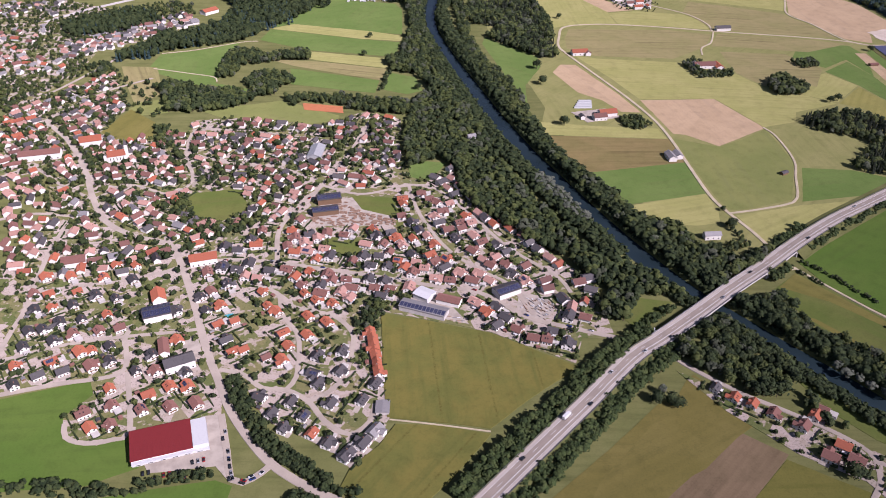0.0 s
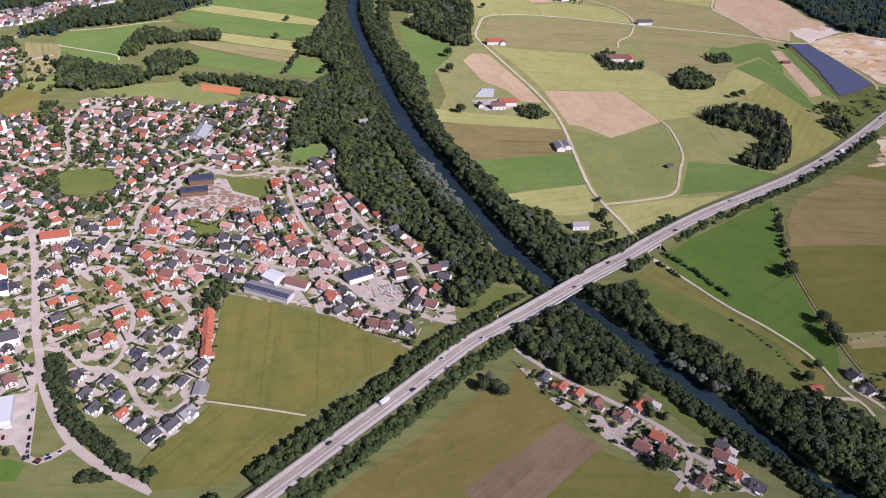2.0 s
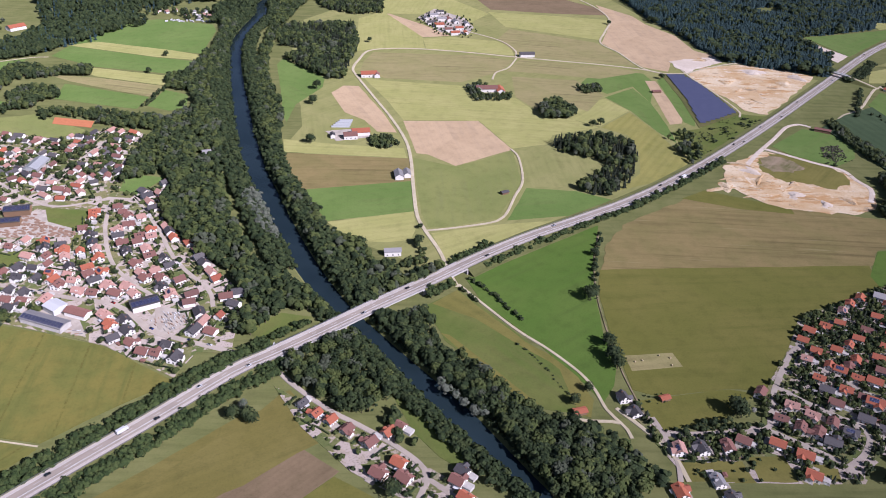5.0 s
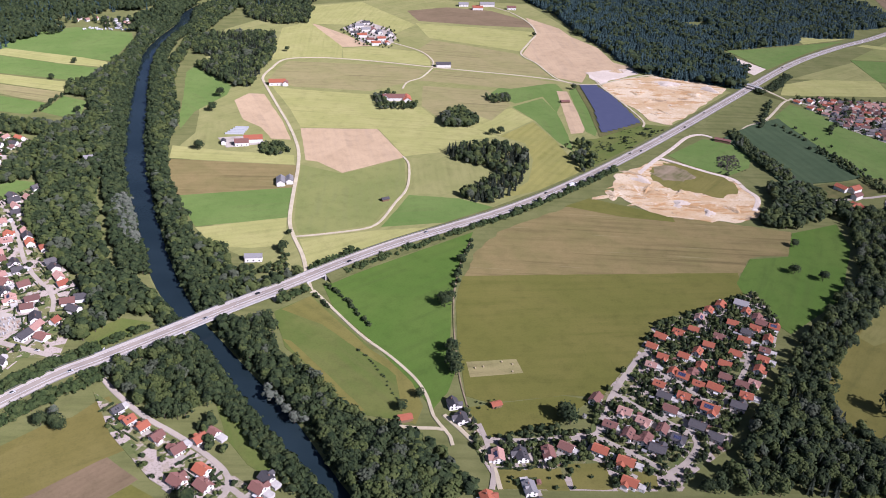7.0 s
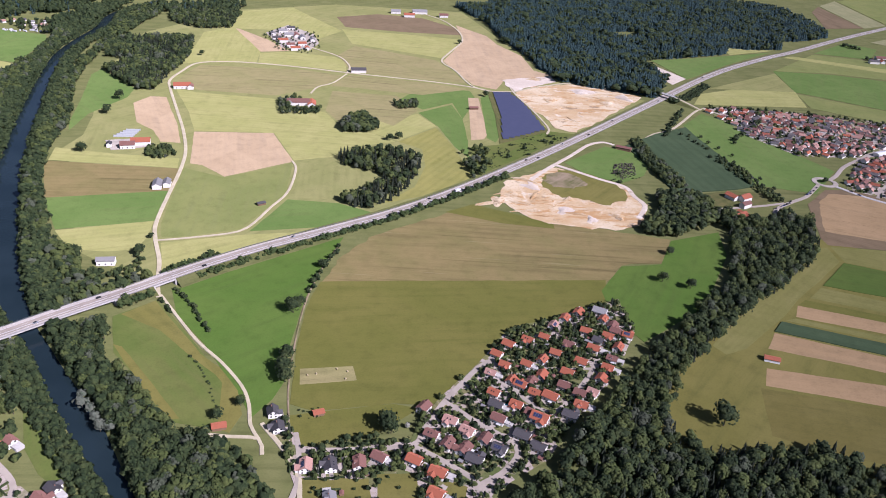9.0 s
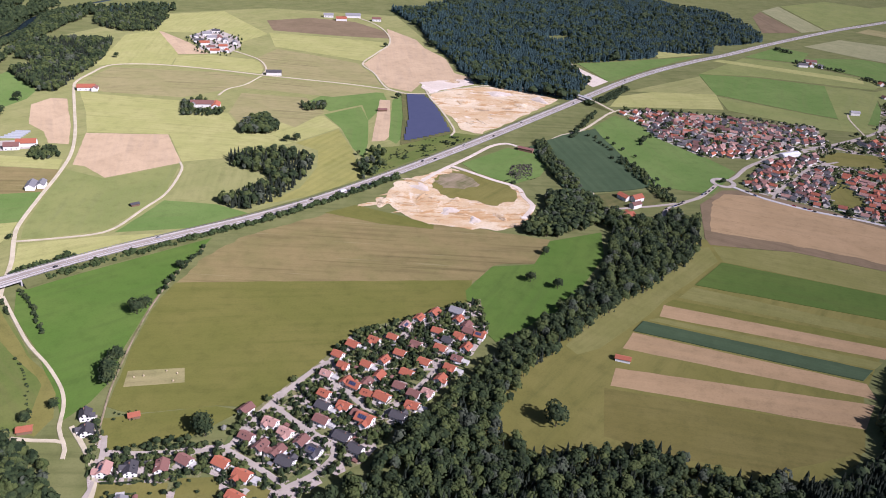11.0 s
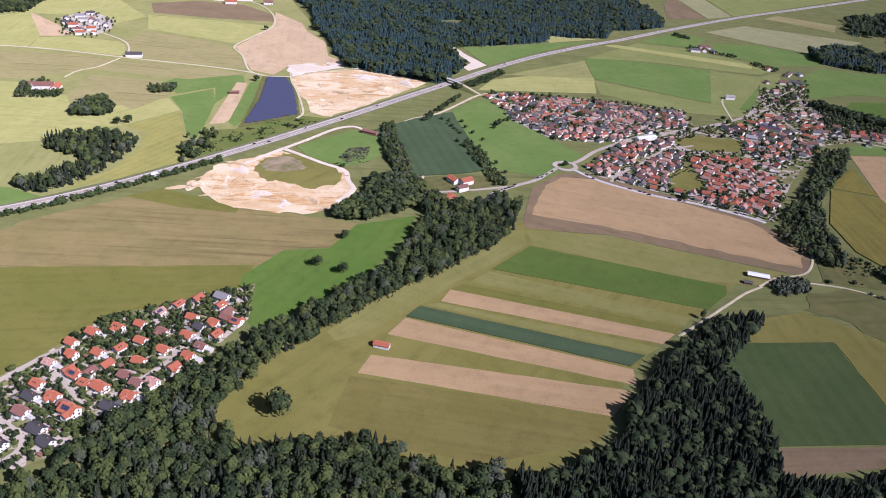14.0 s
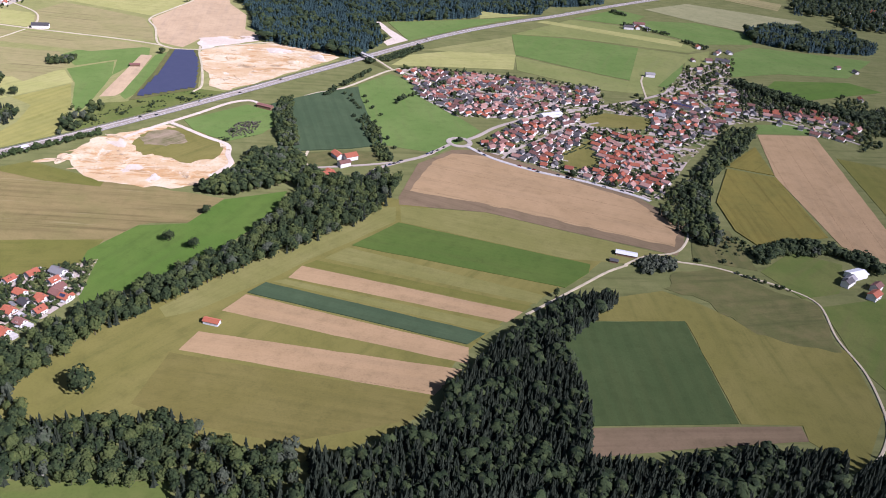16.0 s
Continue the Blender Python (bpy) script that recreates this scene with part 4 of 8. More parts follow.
field("pasture", "yellow-green meadow round a dark field", [(1232, 628), (1300, 646), (1329, 624), (1362, 586), (1404, 563), (1436, 554), (1418, 471), (1366, 409), (1341, 442), (1345, 459), (1297, 461), (1304, 594), (1218, 595)])
field("ploughed", "brown strip along the wood", [(1182, 457), (1343, 458), (1341, 442), (1266, 437), (1173, 427)], height=0.3)
field("rough", "rough pasture with bushes", [(1326, 682), (1382, 690), (1405, 661), (1427, 641), (1448, 625), (1440, 599), (1429, 551), (1388, 563), (1363, 577), (1351, 603), (1333, 633), (1303, 650)], step=7, amp=5.0)
field("rough", "rough scrub slope by the wood", [(1381, 784), (1421, 773), (1415, 688), (1353, 706)])
field("riverside", "green pasture", [(1417, 686), (1471, 728), (1516, 704), (1481, 648), (1437, 637)])
field("riverside", "dark green pasture on the slope", [(1449, 623), (1525, 640), (1524, 574), (1442, 481), (1433, 532)])
field("rapeseed", "golden-yellow grain field", [(1493, 948), (1549, 925), (1533, 764), (1439, 741), (1428, 773), (1436, 845)], height=0.7)
field("loam", "long bare brown field", [(1596, 1080), (1688, 1086), (1617, 785), (1592, 674), (1538, 744), (1550, 927)])
field("rapeseed", "small golden-yellow field corner", [(1495, 956), (1569, 1030), (1551, 932)], height=0.6)
field("meadow", "green meadow strip", [(1612, 1123), (1685, 1133), (1706, 1071), (1690, 1091), (1596, 1085)])
field("olive", "pale olive field", [(1676, 1001), (1732, 971), (1710, 849), (1630, 772)])
# fields north of the east village
field("hay", "pale yellow-green field", [(1229, 1457), (1108, 1394), (1074, 1329), (1280, 1341), (1301, 1433), (1251, 1461)])
field("mown", "olive field", [(1130, 1427), (1315, 1559), (1300, 1433), (1146, 1430)])
field("meadow", "long green field", [(1319, 1577), (1435, 1570), (1648, 1503), (1543, 1277), (1430, 1343), (1300, 1433)])
field("clover", "grey-green field behind the houses", [(1298, 1422), (1428, 1337), (1537, 1270), (1514, 1238), (1406, 1255), (1286, 1337)])
field("clover", "pale green field", [(1649, 1503), (1708, 1539), (1653, 1417), (1544, 1271)])
field("clover", "grey-green strip along the highway", [(1322, 1578), (1475, 1733), (1568, 1708), (1716, 1573), (1653, 1516), (1438, 1579)])
field("hay", "narrow pale band across the field", [(1377, 1698), (1419, 1707), (1677, 1595), (1658, 1560)])
field("meadow", "green field at the highway", [(1484, 1745), (1614, 1863), (1665, 1812), (1595, 1714)])
field("pale", "pale strip field", [(1688, 1884), (1828, 1981), (2072, 1863), (1876, 1714), (1776, 1789)])
field("meadow", "green field", [(1629, 1762), (1771, 1777), (1872, 1704), (1831, 1614), (1710, 1588), (1615, 1700)])
field("meadow", "green meadow", [(1760, 1537), (1820, 1591), (2049, 1535), (1923, 1403), (1792, 1407), (1638, 1354)])
field("lush", "green meadow behind the houses", [(1757, 1358), (1906, 1373), (1944, 1325), (1756, 1252), (1710, 1303)])
field("meadow", "green field at the forest edge", [(1079, 1616), (1126, 1629), (1256, 1679), (1378, 1733), (1238, 1611), (1112, 1486)])
field("hay", "pale field between forest and highway", [(1281, 1768), (1390, 1750), (1272, 1692)])

field("pale", "pale yellow strip beyond the highway", [(1772, 2325), (1864, 2418), (1842, 2092), (1759, 2045)])
field("ploughed", "grey-brown field beyond the highway", [(1642, 2017), (1756, 2045), (1764, 2314), (1705, 2228)])
field("clover", "wide grey-green field beyond the highway", [(1872, 2421), (1849, 2094), (2358, 2456), (2495, 2681), (2187, 2477), (2078, 2554)])
field("stubble", "tan strip field", [(1929, 2087), (2060, 1966), (2112, 2052), (1994, 2143)])
field("clover", "light green strip across the long field", [(1560, 1530), (1455, 1262), (1497, 1262), (1660, 1500)])
field("riverside", "mown green strip below the wood", [(735, 412), (844, 411), (895, 409), (900, 387), (744, 388)])
# ---------------------------------------------------------------- gravel pits
def pit(label, poly, mat, seed):
    """Dug-over ground with heaps and hollows."""
    ob = field(mat, label, poly, 0.15, name="gravel_pit", step=9, amp=5.0)
    return tagged(ob, label, "gravel pit")


def heap(x, y, r, h, mat, seed, turn=0):
    """A spoil heap: an uneven low mound."""
    rng = np.random.default_rng(seed)
    v, f, rings, sides = [(0, 0, h)], [], 5, 18
    for k in range(1, rings + 1):
        for j in range(sides):
            a = j * 2 * math.pi / sides
            rr = r * k / rings * (1 + 0.25 * math.sin(3 * a + seed) + 0.12 * rng.uniform(-1, 1))
            v.append((rr * math.cos(a) * 1.6, rr * math.sin(a), max(-0.2, h * (1 - (k / rings) ** 1.4) + rng.uniform(-0.12, 0.12) * h)))
    for j in range(sides):
        f.append((0, 1 + j, 1 + (j + 1) % sides))
    for k in range(rings - 1):
        for j in range(sides):
            a, b = 1 + k * sides + j, 1 + k * sides + (j + 1) % sides
            f += [(a, a + sides, b), (b, a + sides, b + sides)]
    ob = new("sand_mound", mesh_of("sand_mound", v, f, [M[mat]], smooth=True))
    ob.matrix_world = pose(x, y, 0.0, 0, 0, turn)
    return tagged(ob, "heap of pale dug sand and gravel", "heap", "spoil heaps")


pit("dug-over sandy gravel pit", [(769, 1352), (802, 1391), (869, 1416), (938, 1404), (989, 1357), (925, 1269), (837, 1162), (806, 1177), (796, 1237), (772, 1291)], "sand", 1)
pit("bare white gravel yard", [(752, 1423), (850, 1463), (851, 1428), (808, 1395), (766, 1358)], "gravel_white", 2)
pit("dug-over sandy gravel pit beside the highway", [(688, 904), (707, 876), (722, 856), (752, 843), (789, 832), (816, 832), (849, 848), (875, 906), (865, 919), (866, 946), (857, 967), (819, 991), (780, 1017), (752, 1001), (701, 960)], "sand", 3)
field("pasture", "regrown grass in the gravel pit", [(753, 979), (780, 1011), (810, 1002), (837, 977), (856, 949), (849, 914), (826, 900), (795, 914), (766, 926), (750, 949)], step=6, amp=7.0)
field("regrown", "half-bare slope in the gravel pit", [(752, 972), (778, 1002), (800, 990), (812, 964), (790, 948), (764, 950)], step=6, amp=8.0)
field("gravel_white", "bare pale gravel at the forest edge", [(1050, 1610), (1064, 1613), (1082, 1556), (1111, 1489), (1072, 1445), (1065, 1466), (1083, 1500)], height=0.3, name="gravel_pit")
for k, (px, py, r, h) in enumerate(((888, 1372, 14, 5), (824, 1317, 12, 4), (919, 1312, 13, 4), (955, 1347, 12, 5),
                                   (710, 921, 9, 3), (742, 907, 11, 3.5), (767, 881, 9, 3), (688, 903, 9, 2.5),
                                   (828, 869, 8, 3), (735, 949, 9, 2.5), (812, 1437, 8, 4), (777, 914, 6, 3), (794, 858, 7, 2.5))):
    heap(px, py, r, h, "sand" if k % 3 else "gravel_white", 20 + k, 37 * k)

# worn banks and scarps in the pits
for k, (px, py, turn) in enumerate(((705, 930, 20), (717, 897, 160), (728, 878, 10), (757, 896, 30), (778, 872, 170), (676, 894, 15),
                                    (736, 923, 60), (793, 886, 5), (729, 970, 150), (741, 864, 0),
                                    (809, 1337, 10), (832, 1274, 40), (840, 1219, 120), (886, 1265, 20), (945, 1362, 0), (904, 1341, 150), (858, 1375, 175))):
    bank = heap(px, py, 7 + k % 4, 2.0 + 0.5 * (k % 3), "sand", 60 + k, turn)
    bank.matrix_world = bank.matrix_world @ Matrix.Diagonal((1.7, 0.42, 1, 1))
    tagged(bank, "long eroded bank of brown sand", "heap", "spoil heaps")
# ---------------------------------------------------------------- country lanes
LANE = "pale gravel country lane"
road([(346, 661), (339, 686), (329, 731), (314, 775), (305, 812), (300, 886), (296, 963), (288, 1026), (267, 1104), (235, 1199), (201, 1300), (193, 1337), (199, 1384), (215, 1442), (269, 1460), (330, 1457), (402, 1444), (477, 1425), (562, 1407), (631, 1392), (693, 1372), (724, 1353), (766, 1355)], 5.2, "lane", LANE)
road([(316, 773), (347, 781), (386, 794), (399, 804), (408, 821), (421, 863), (433, 898), (437, 937), (436, 983), (429, 1005)], 3.6, "lane", LANE)
road([(477, 1425), (479, 1468), (458, 1527), (409, 1578), (364, 1614)], 4, "lane", LANE)
road([(425, 1295), (434, 1333), (457, 1361), (477, 1418)], 3.5, "lane", LANE)
road([(724, 1353), (694, 1382), (672, 1471), (650, 1533), (674, 1615), (701, 1701), (698, 1790), (670, 1883), (627, 1946)], 4.5, "lane", LANE)
road([(762, 1376), (768, 1330), (781, 1271), (795, 1179), (788, 1147)], 4, "lane", LANE)
road([(766, 1355), (811, 1389), (882, 1425), (951, 1412), (1008, 1369)], 5, "lane", "gravel access lane of the pit")
road([(347, 666), (368, 634), (396, 593), (422, 563), (443, 533), (452, 511), (457, 487), (465, 472)], 3.4, "lane", LANE)
road([(428, 476), (443, 474), (465, 472), (470, 455)], 3.5, "lane", LANE)
road([(505, 777), (490, 723), (481, 666), (478, 608), (479, 542), (482, 510), (486, 483), (489, 469)], 1.1, "regrown", "narrow worn field track")
road([(779, 1027), (795, 1014), (831, 982), (859, 960), (864, 929), (870, 902), (852, 865)], 6, "gravel_white", "pale gravel haul track")
road([(779, 1027), (760, 1002), (736, 966), (740, 952)], 6, "gravel_white", "pale gravel haul track")
road([(779, 1027), (811, 1067), (844, 1110), (869, 1123), (882, 1112)], 5, "gravel_white", "pale gravel access track")
road([(-40, 452), (-18, 449), (8, 445), (37, 440)], 1.1, "lane", "narrow farm track between two barley fields")
road([(1280, 693), (1256, 679), (1231, 659), (1194, 629), (1160, 602)], 3, "lane", LANE)
road([(1378, 786), (1364, 750), (1340, 721), (1304, 711), (1277, 693)], 2.8, "lane", LANE)
road([(1331, 703), (1369, 693), (1402, 673), (1428, 655), (1448, 627), (1436, 572), (1434, 524), (1422, 478), (1410, 452), (1393, 431), (1375, 415)], 2.6, "lane", LANE)
road([(156, 552)] + [(177, 549), (190, 535), (207, 514), (239, 484), (265, 466), (289, 448), (310, 428), (315, 415), (310, 394), (298, 378)], 5, "street", "grey asphalt lane along a row of houses")
road([(315, 414), (332, 399), (352, 379)], 5, "street", "grey asphalt village lane")
road([(-454, 1215), (-391, 1194), (-352, 1180), (-342, 1160)], 2.5, "lane", "narrow farm track")
road([(-462, 1285), (-410, 1305), (-346, 1345), (-318, 1352)], 2.2, "lane", "narrow farm track")
road([(929, 1134), (956, 1167), (998, 1200), (1062, 1289), (1087, 1312)], 5, "lane", LANE)
road([(999, 1195), (1014, 1115), (1026, 1050), (1033, 1010)], 3.5, "lane", LANE)
road([(960, 900), (986, 906), (1027, 916), (1058, 926)], 4.5, "street", "grey asphalt country road")
road([(956, 951), (953, 923), (960, 900)], 4, "lane", LANE)
# ---------------------------------------------------------------- streets
road([(-722, 1450), (-686, 1514), (-657, 1552), (-622, 1592), (-560, 1660)], 11, "concrete", "wide pale road at the edge of the suburb")
road([(-760, 1290), (-742, 1317), (-725, 1410), (-692, 1450)], 5, "street", "grey asphalt suburb street")
road([(-594, 1068), (-568, 1122), (-545, 1193), (-530, 1249), (-508, 1330)], 5, "street", "grey asphalt road out of the town")
ST = "light grey asphalt town street"
road([(-539, 1011), (-483, 949), (-432, 870), (-393, 794), (-360, 744), (-320, 716), (-280, 700), (-258, 663), (-228, 598), (-201, 534), (-183, 498), (-163, 459), (-138, 424), (-117, 402), (-87, 382), (-54, 366)], 8, "street", "grey asphalt main road through the town")
road([(-184, 508), (-163, 502), (-144, 486), (-125, 484), (-105, 471), (-89, 449), (-69, 436), (-55, 449), (-52, 469)], 5.5, "street", ST)
road([(-105, 471), (-93, 479), (-80, 501), (-77, 535), (-79, 558), (-99, 582), (-136, 595), (-156, 617), (-171, 626)], 5.5, "street", ST)
road([(-125, 484), (-119, 499), (-122, 535), (-128, 558), (-144, 582), (-152, 612)], 5, "street", ST)
road([(-373, 468), (-350, 476), (-310, 489), (-263, 504), (-275, 548), (-273, 564)], 5.5, "street", ST)
road([(-386, 513), (-369, 517), (-329, 536), (-285, 548), (-239, 556), (-215, 561)], 5, "street", ST)
road([(-258, 504), (-235, 439), (-244, 429), (-263, 425), (-280, 431), (-286, 445)], 5, "street", ST)
road([(-372, 503), (-377, 555), (-379, 588), (-387, 628), (-398, 693), (-401, 756), (-399, 800)], 5.5, "street", ST)
road([(-256, 663), (-216, 672), (-170, 669), (-124, 659), (-68, 646), (-13, 631), (35, 619), (75, 583), (102, 571), (156, 552)], 6.5, "street", ST)
road([(-41, 835), (-26, 767), (3, 698), (37, 657), (63, 633), (83, 585)], 5, "street", ST)
road([(-41, 835), (-10, 826), (28, 768), (67, 699), (110, 648), (121, 620)], 5, "street", ST)
road([(-165, 670), (-172, 741), (-141, 831), (-117, 922), (-100, 1019)], 6, "street", ST)
road([(-141, 831), (-93, 811), (-41, 835)], 5, "street", ST)
road([(-393, 794), (-363, 828), (-312, 808), (-295, 843), (-322, 919), (-326, 987), (-281, 1022)], 5, "street", ST)
road([(-322, 919), (-266, 888), (-194, 874), (-141, 831)], 5, "street", ST)
road([(-326, 987), (-250, 980), (-165, 958), (-105, 939)], 5, "street", ST)
road([(-539, 1011), (-516, 1071), (-487, 1126), (-443, 1173)], 5, "street", ST)
road([(-523, 846), (-492, 869), (-441, 826), (-393, 794)], 5, "street", ST)
road([(-477, 748), (-446, 761), (-401, 756)], 5, "street", ST)
road([(-398, 693), (-352, 704), (-320, 716)], 5, "street", ST)
road([(-382, 614), (-345, 626), (-310, 633), (-267, 653), (-258, 663)], 5, "street", ST)
road([(-121, 408), (-128, 398), (-139, 389), (-148, 392), (-159, 424), (-170, 456)], 6, "street", "asphalt access road of the hall")
road([(465, 489), (483, 463), (497, 437), (501, 412)], 4.5, "lane", LANE)
road([(491, 479), (495, 461), (498, 432), (495, 412)], 4.5, "street", ST)
road([(495, 460), (536, 462), (576, 467), (586, 484), (603, 518), (635, 565), (648, 575)], 5.5, "street", ST)
road([(603, 518), (627, 493), (645, 477), (654, 461), (640, 440), (623, 428), (621, 422)], 5.5, "street", ST)
road([(576, 467), (596, 453), (617, 435), (626, 422)], 5.5, "street", ST)
road([(636, 563), (656, 537), (684, 507), (705, 525), (732, 565), (752, 612)], 5, "street", ST)
road([(659, 575), (695, 564), (732, 565)], 3.5, "street", ST)
road([(1025, 880), (1040, 907), (1069, 930), (1099, 951), (1138, 996)], 6, "street", "asphalt road to the roundabout")
road([(1155, 990), (1185, 951), (1235, 915), (1286, 892), (1340, 856), (1354, 842)], 5.5, "concrete", "pale concrete road along the edge of the village")
road([(1160, 1011), (1176, 1026), (1205, 1061), (1244, 1093), (1294, 1130), (1373, 1165), (1475, 1224), (1567, 1290), (1632, 1300)], 6.5, "street", "asphalt road through the village")
road([(1196, 952), (1222, 986), (1260, 1022), (1304, 1069), (1362, 1099)], 5, "street", ST)
road([(1084, 1305), (1131, 1243), (1198, 1218), (1256, 1192), (1327, 1159)], 5, "street", ST)
road([(1341, 1056), (1385, 1015), (1450, 997)], 5, "street", ST)
road([(1475, 1224), (1494, 1308), (1510, 1348)], 4, "lane", LANE)
road([(1567, 1290), (1570, 1179), (1631, 1150), (1702, 1110), (1745, 1059)], 5, "street", ST)

# roundabout: ring road with a planted island
rx, ry = 1148, 1001
ring = [(rx + 14 * math.cos(a), ry + 14 * math.sin(a)) for a in np.linspace(0, 2 * math.pi, 33)]
v, f = ribbon(ring, (-3.4, -3.2, 3.2, 3.4), (-0.2, 0.7, 0.7, -0.2))
tagged(new("road", mesh_of("road", v, f, [M["yard"]])), "pale ring of a roundabout", "roundabout", kind="structure")
ROADS.append((np.array(ring), 3.4))
for dx, dy, h in ((0, 0, 9), (3, 2, 6), (-3, -1, 7)):
    tree(rx + dx, ry + dy, h, label="small tree on the roundabout island", clumps=60)

# ---------------------------------------------------------------- town plots
PLOT_TOWN = [(-353, 483), (-432, 651), (-416, 693), (-471, 869), (-519, 839), (-613, 1039), (-575, 1060), (-524, 1183), (-507, 1196), (-441, 1052), (-449, 1019), (-401, 942), (-336, 969), (-341, 1015), (-282, 1025), (-219, 1015), (-163, 999), (-114, 1048), (-58, 1026), (-55, 891), (-30, 844), (10, 877), (20, 820), (70, 744), (102, 699), (145, 639), (151, 553), (122, 553), (112, 519), (43, 560), (-12, 577), (-57, 590), (-40, 454), (-63, 400), (-79, 419), (-135, 450), (-161, 492), (-174, 478), (-170, 456), (-230, 438), (-254, 423), (-281, 428), (-290, 452), (-276, 477), (-285, 494)]
PLOT_SUBURB = [(-1027, 1380), (-855, 1559), (-752, 1601), (-675, 1555), (-469, 1459), (-472, 1362), (-572, 1315), (-562, 1171), (-595, 1070), (-645, 1010), (-795, 1007)]
PLOT_WOOD_VILLAGE = [(476, 482), (483, 499), (495, 464), (575, 471), (583, 498), (601, 525), (635, 571), (663, 618), (702, 638), (782, 681), (783, 622), (753, 562), (705, 500), (675, 454), (643, 430), (628, 412), (501, 412)]
PLOT_EAST_VILLAGE = [(1082, 1305), (1120, 1321), (1232, 1310), (1409, 1270), (1396, 1181), (1493, 1221), (1610, 1409), (1713, 1463), (1669, 1337), (1739, 1176), (1725, 1057), (1670, 1155), (1570, 1118), (1447, 967), (1365, 843), (1287, 897), (1168, 980), (1245, 1100), (1155, 1099), (1114, 1166)]
PLOT_RIVERSIDE = [(194, 510), (239, 478), (314, 426), (341, 405), (368, 379), (308, 378), (300, 394), (262, 419), (221, 464)]
PLOTS = [PLOT_TOWN, PLOT_SUBURB, PLOT_WOOD_VILLAGE, PLOT_EAST_VILLAGE, PLOT_RIVERSIDE]
for poly in PLOTS:
    field("garden", "house plots with lawns, beds, paths and paved drives", poly, 0.06, name="plots")

# paved yards
field("yard", "pinkish paved car park beside the hall", [(-225, 423), (-208, 397), (-162, 404), (-151, 392), (-148, 396), (-170, 456), (-183, 454)], height=0.3, name="pavement")
field("clay", "orange clay tennis courts", [(-201, 1079), (-143, 1068), (-139, 1044), (-195, 1055)], height=0.35, name="pavement")
field("yard", "paved timber yard with stacks", [(-149, 775), (-110, 802), (-49, 762), (-51, 742), (-135, 739)], height=0.3, name="pavement")
field("yard", "bright paved storage yard", [(72, 620), (101, 613), (104, 595), (84, 568), (68, 597)], height=0.3, name="pavement")
field("yard", "paved works yard", [(-28, 618), (9, 597), (24, 571), (-12, 583), (-32, 596)], height=0.3, name="pavement")
field("yard", "bright paved square", [(-232, 549), (-212, 549), (-202, 526), (-214, 519)], height=0.3, name="pavement")

field("yard", "paved yards of a hamlet", [(299, 1687), (334, 1762), (396, 1693), (411, 1621), (399, 1568), (344, 1577)], name="pavement")
field("yard", "gravel yard of a farm", [(177, 1052), (227, 1067), (244, 1037), (195, 1018)], name="pavement")
# ---------------------------------------------------------------- houses
ROOF_NAME = {"r": "bright orange-red tile roof", "b": "dull brown-red tile roof", "p": "faded pinkish tile roof", "d": "dark grey tile roof", "g": "grey sheet roof"}
SIZES = [(10.0, 8.3, 4.3, 33), (11.6, 8.7, 4.5, 30), (9.0, 7.9, 4.1, 35), (14.4, 9.6, 5.2, 29)]
HOUSE = {}
WING = {}


def gable(name, l, w, h, pitch, mat, over=0.85, thick=0.28):
    """A saddle roof with overhang and thickness, ridge along x."""
    rise = math.tan(radians(pitch))
    ridge = h + w / 2 * rise
    x = l / 2 + over
    y = w / 2 + over
    eave = h - over * rise
    bm = bmesh.new()
    ring = [(-y, eave), (0, ridge), (y, eave), (y, eave + thick), (0, ridge + thick * 1.2), (-y, eave + thick)]
    a = [bm.verts.new((-x, q, z)) for q, z in ring]
    b = [bm.verts.new((x, q, z)) for q, z in ring]
    n = len(ring)
    for i in range(n):
        j = (i + 1) % n
        bm.faces.new((a[i], a[j], b[j], b[i]))
    for r in (a, b):
        bm.faces.new((r[0], r[1], r[4], r[5]))
        bm.faces.new((r[1], r[2], r[3], r[4]))
    return mesh_bm(name, bm, mat)


def gable_wall(name, l, w, h, pitch, mat):
    rise = math.tan(radians(pitch))
    bm = bmesh.new()
    ring = [(-w / 2, -0.4), (w / 2, -0.4), (w / 2, h), (0, h + w / 2 * rise), (-w / 2, h)]
    a = [bm.verts.new((-l / 2, q, z)) for q, z in ring]
    b = [bm.verts.new((l / 2, q, z)) for q, z in ring]
    for i in range(5):
        bm.faces.new((a[i], a[(i + 1) % 5], b[(i + 1) % 5], b[i]))
    bm.faces.new(a)
    bm.faces.new(b)
    return mesh_bm(name, bm, mat)


WINDOW = boxes_mesh("window", [(-0.65, 0.65, -0.06, 0.06, 0, 1.3)], M["glass"])
DOOR = boxes_mesh("door", [(-0.55, 0.55, -0.06, 0.06, 0, 2.1)], M["door"], 0.02)


def house_kind(k, size, near):
    """A house with its parts, hidden in no collection: the first of its kind stands at its own place."""
    l, w, h, pitch = SIZES[size]
    key = (k, size)
    if key not in HOUSE:
        rise = math.tan(radians(pitch))
        top = h + w / 2 * rise
        HOUSE[key] = (gable_wall("wall", l, w, h, pitch, M["plaster"]), gable("roof", l, w, h, pitch, M["roof_" + k]),
                      boxes_mesh("chimney", [(l * 0.16, l * 0.16 + 0.7, 0.5, 1.2, h, top + 0.9)], M["brick"]),
                      boxes_mesh("balcony", [(l / 2, l / 2 + 1.3, -w * 0.35, w * 0.35, 2.7, 2.85), (l / 2 + 1.2, l / 2 + 1.3, -w * 0.35, w * 0.35, 2.85, 3.7)], M["timber"]))
    return HOUSE[key]


HOUSE_AT = []
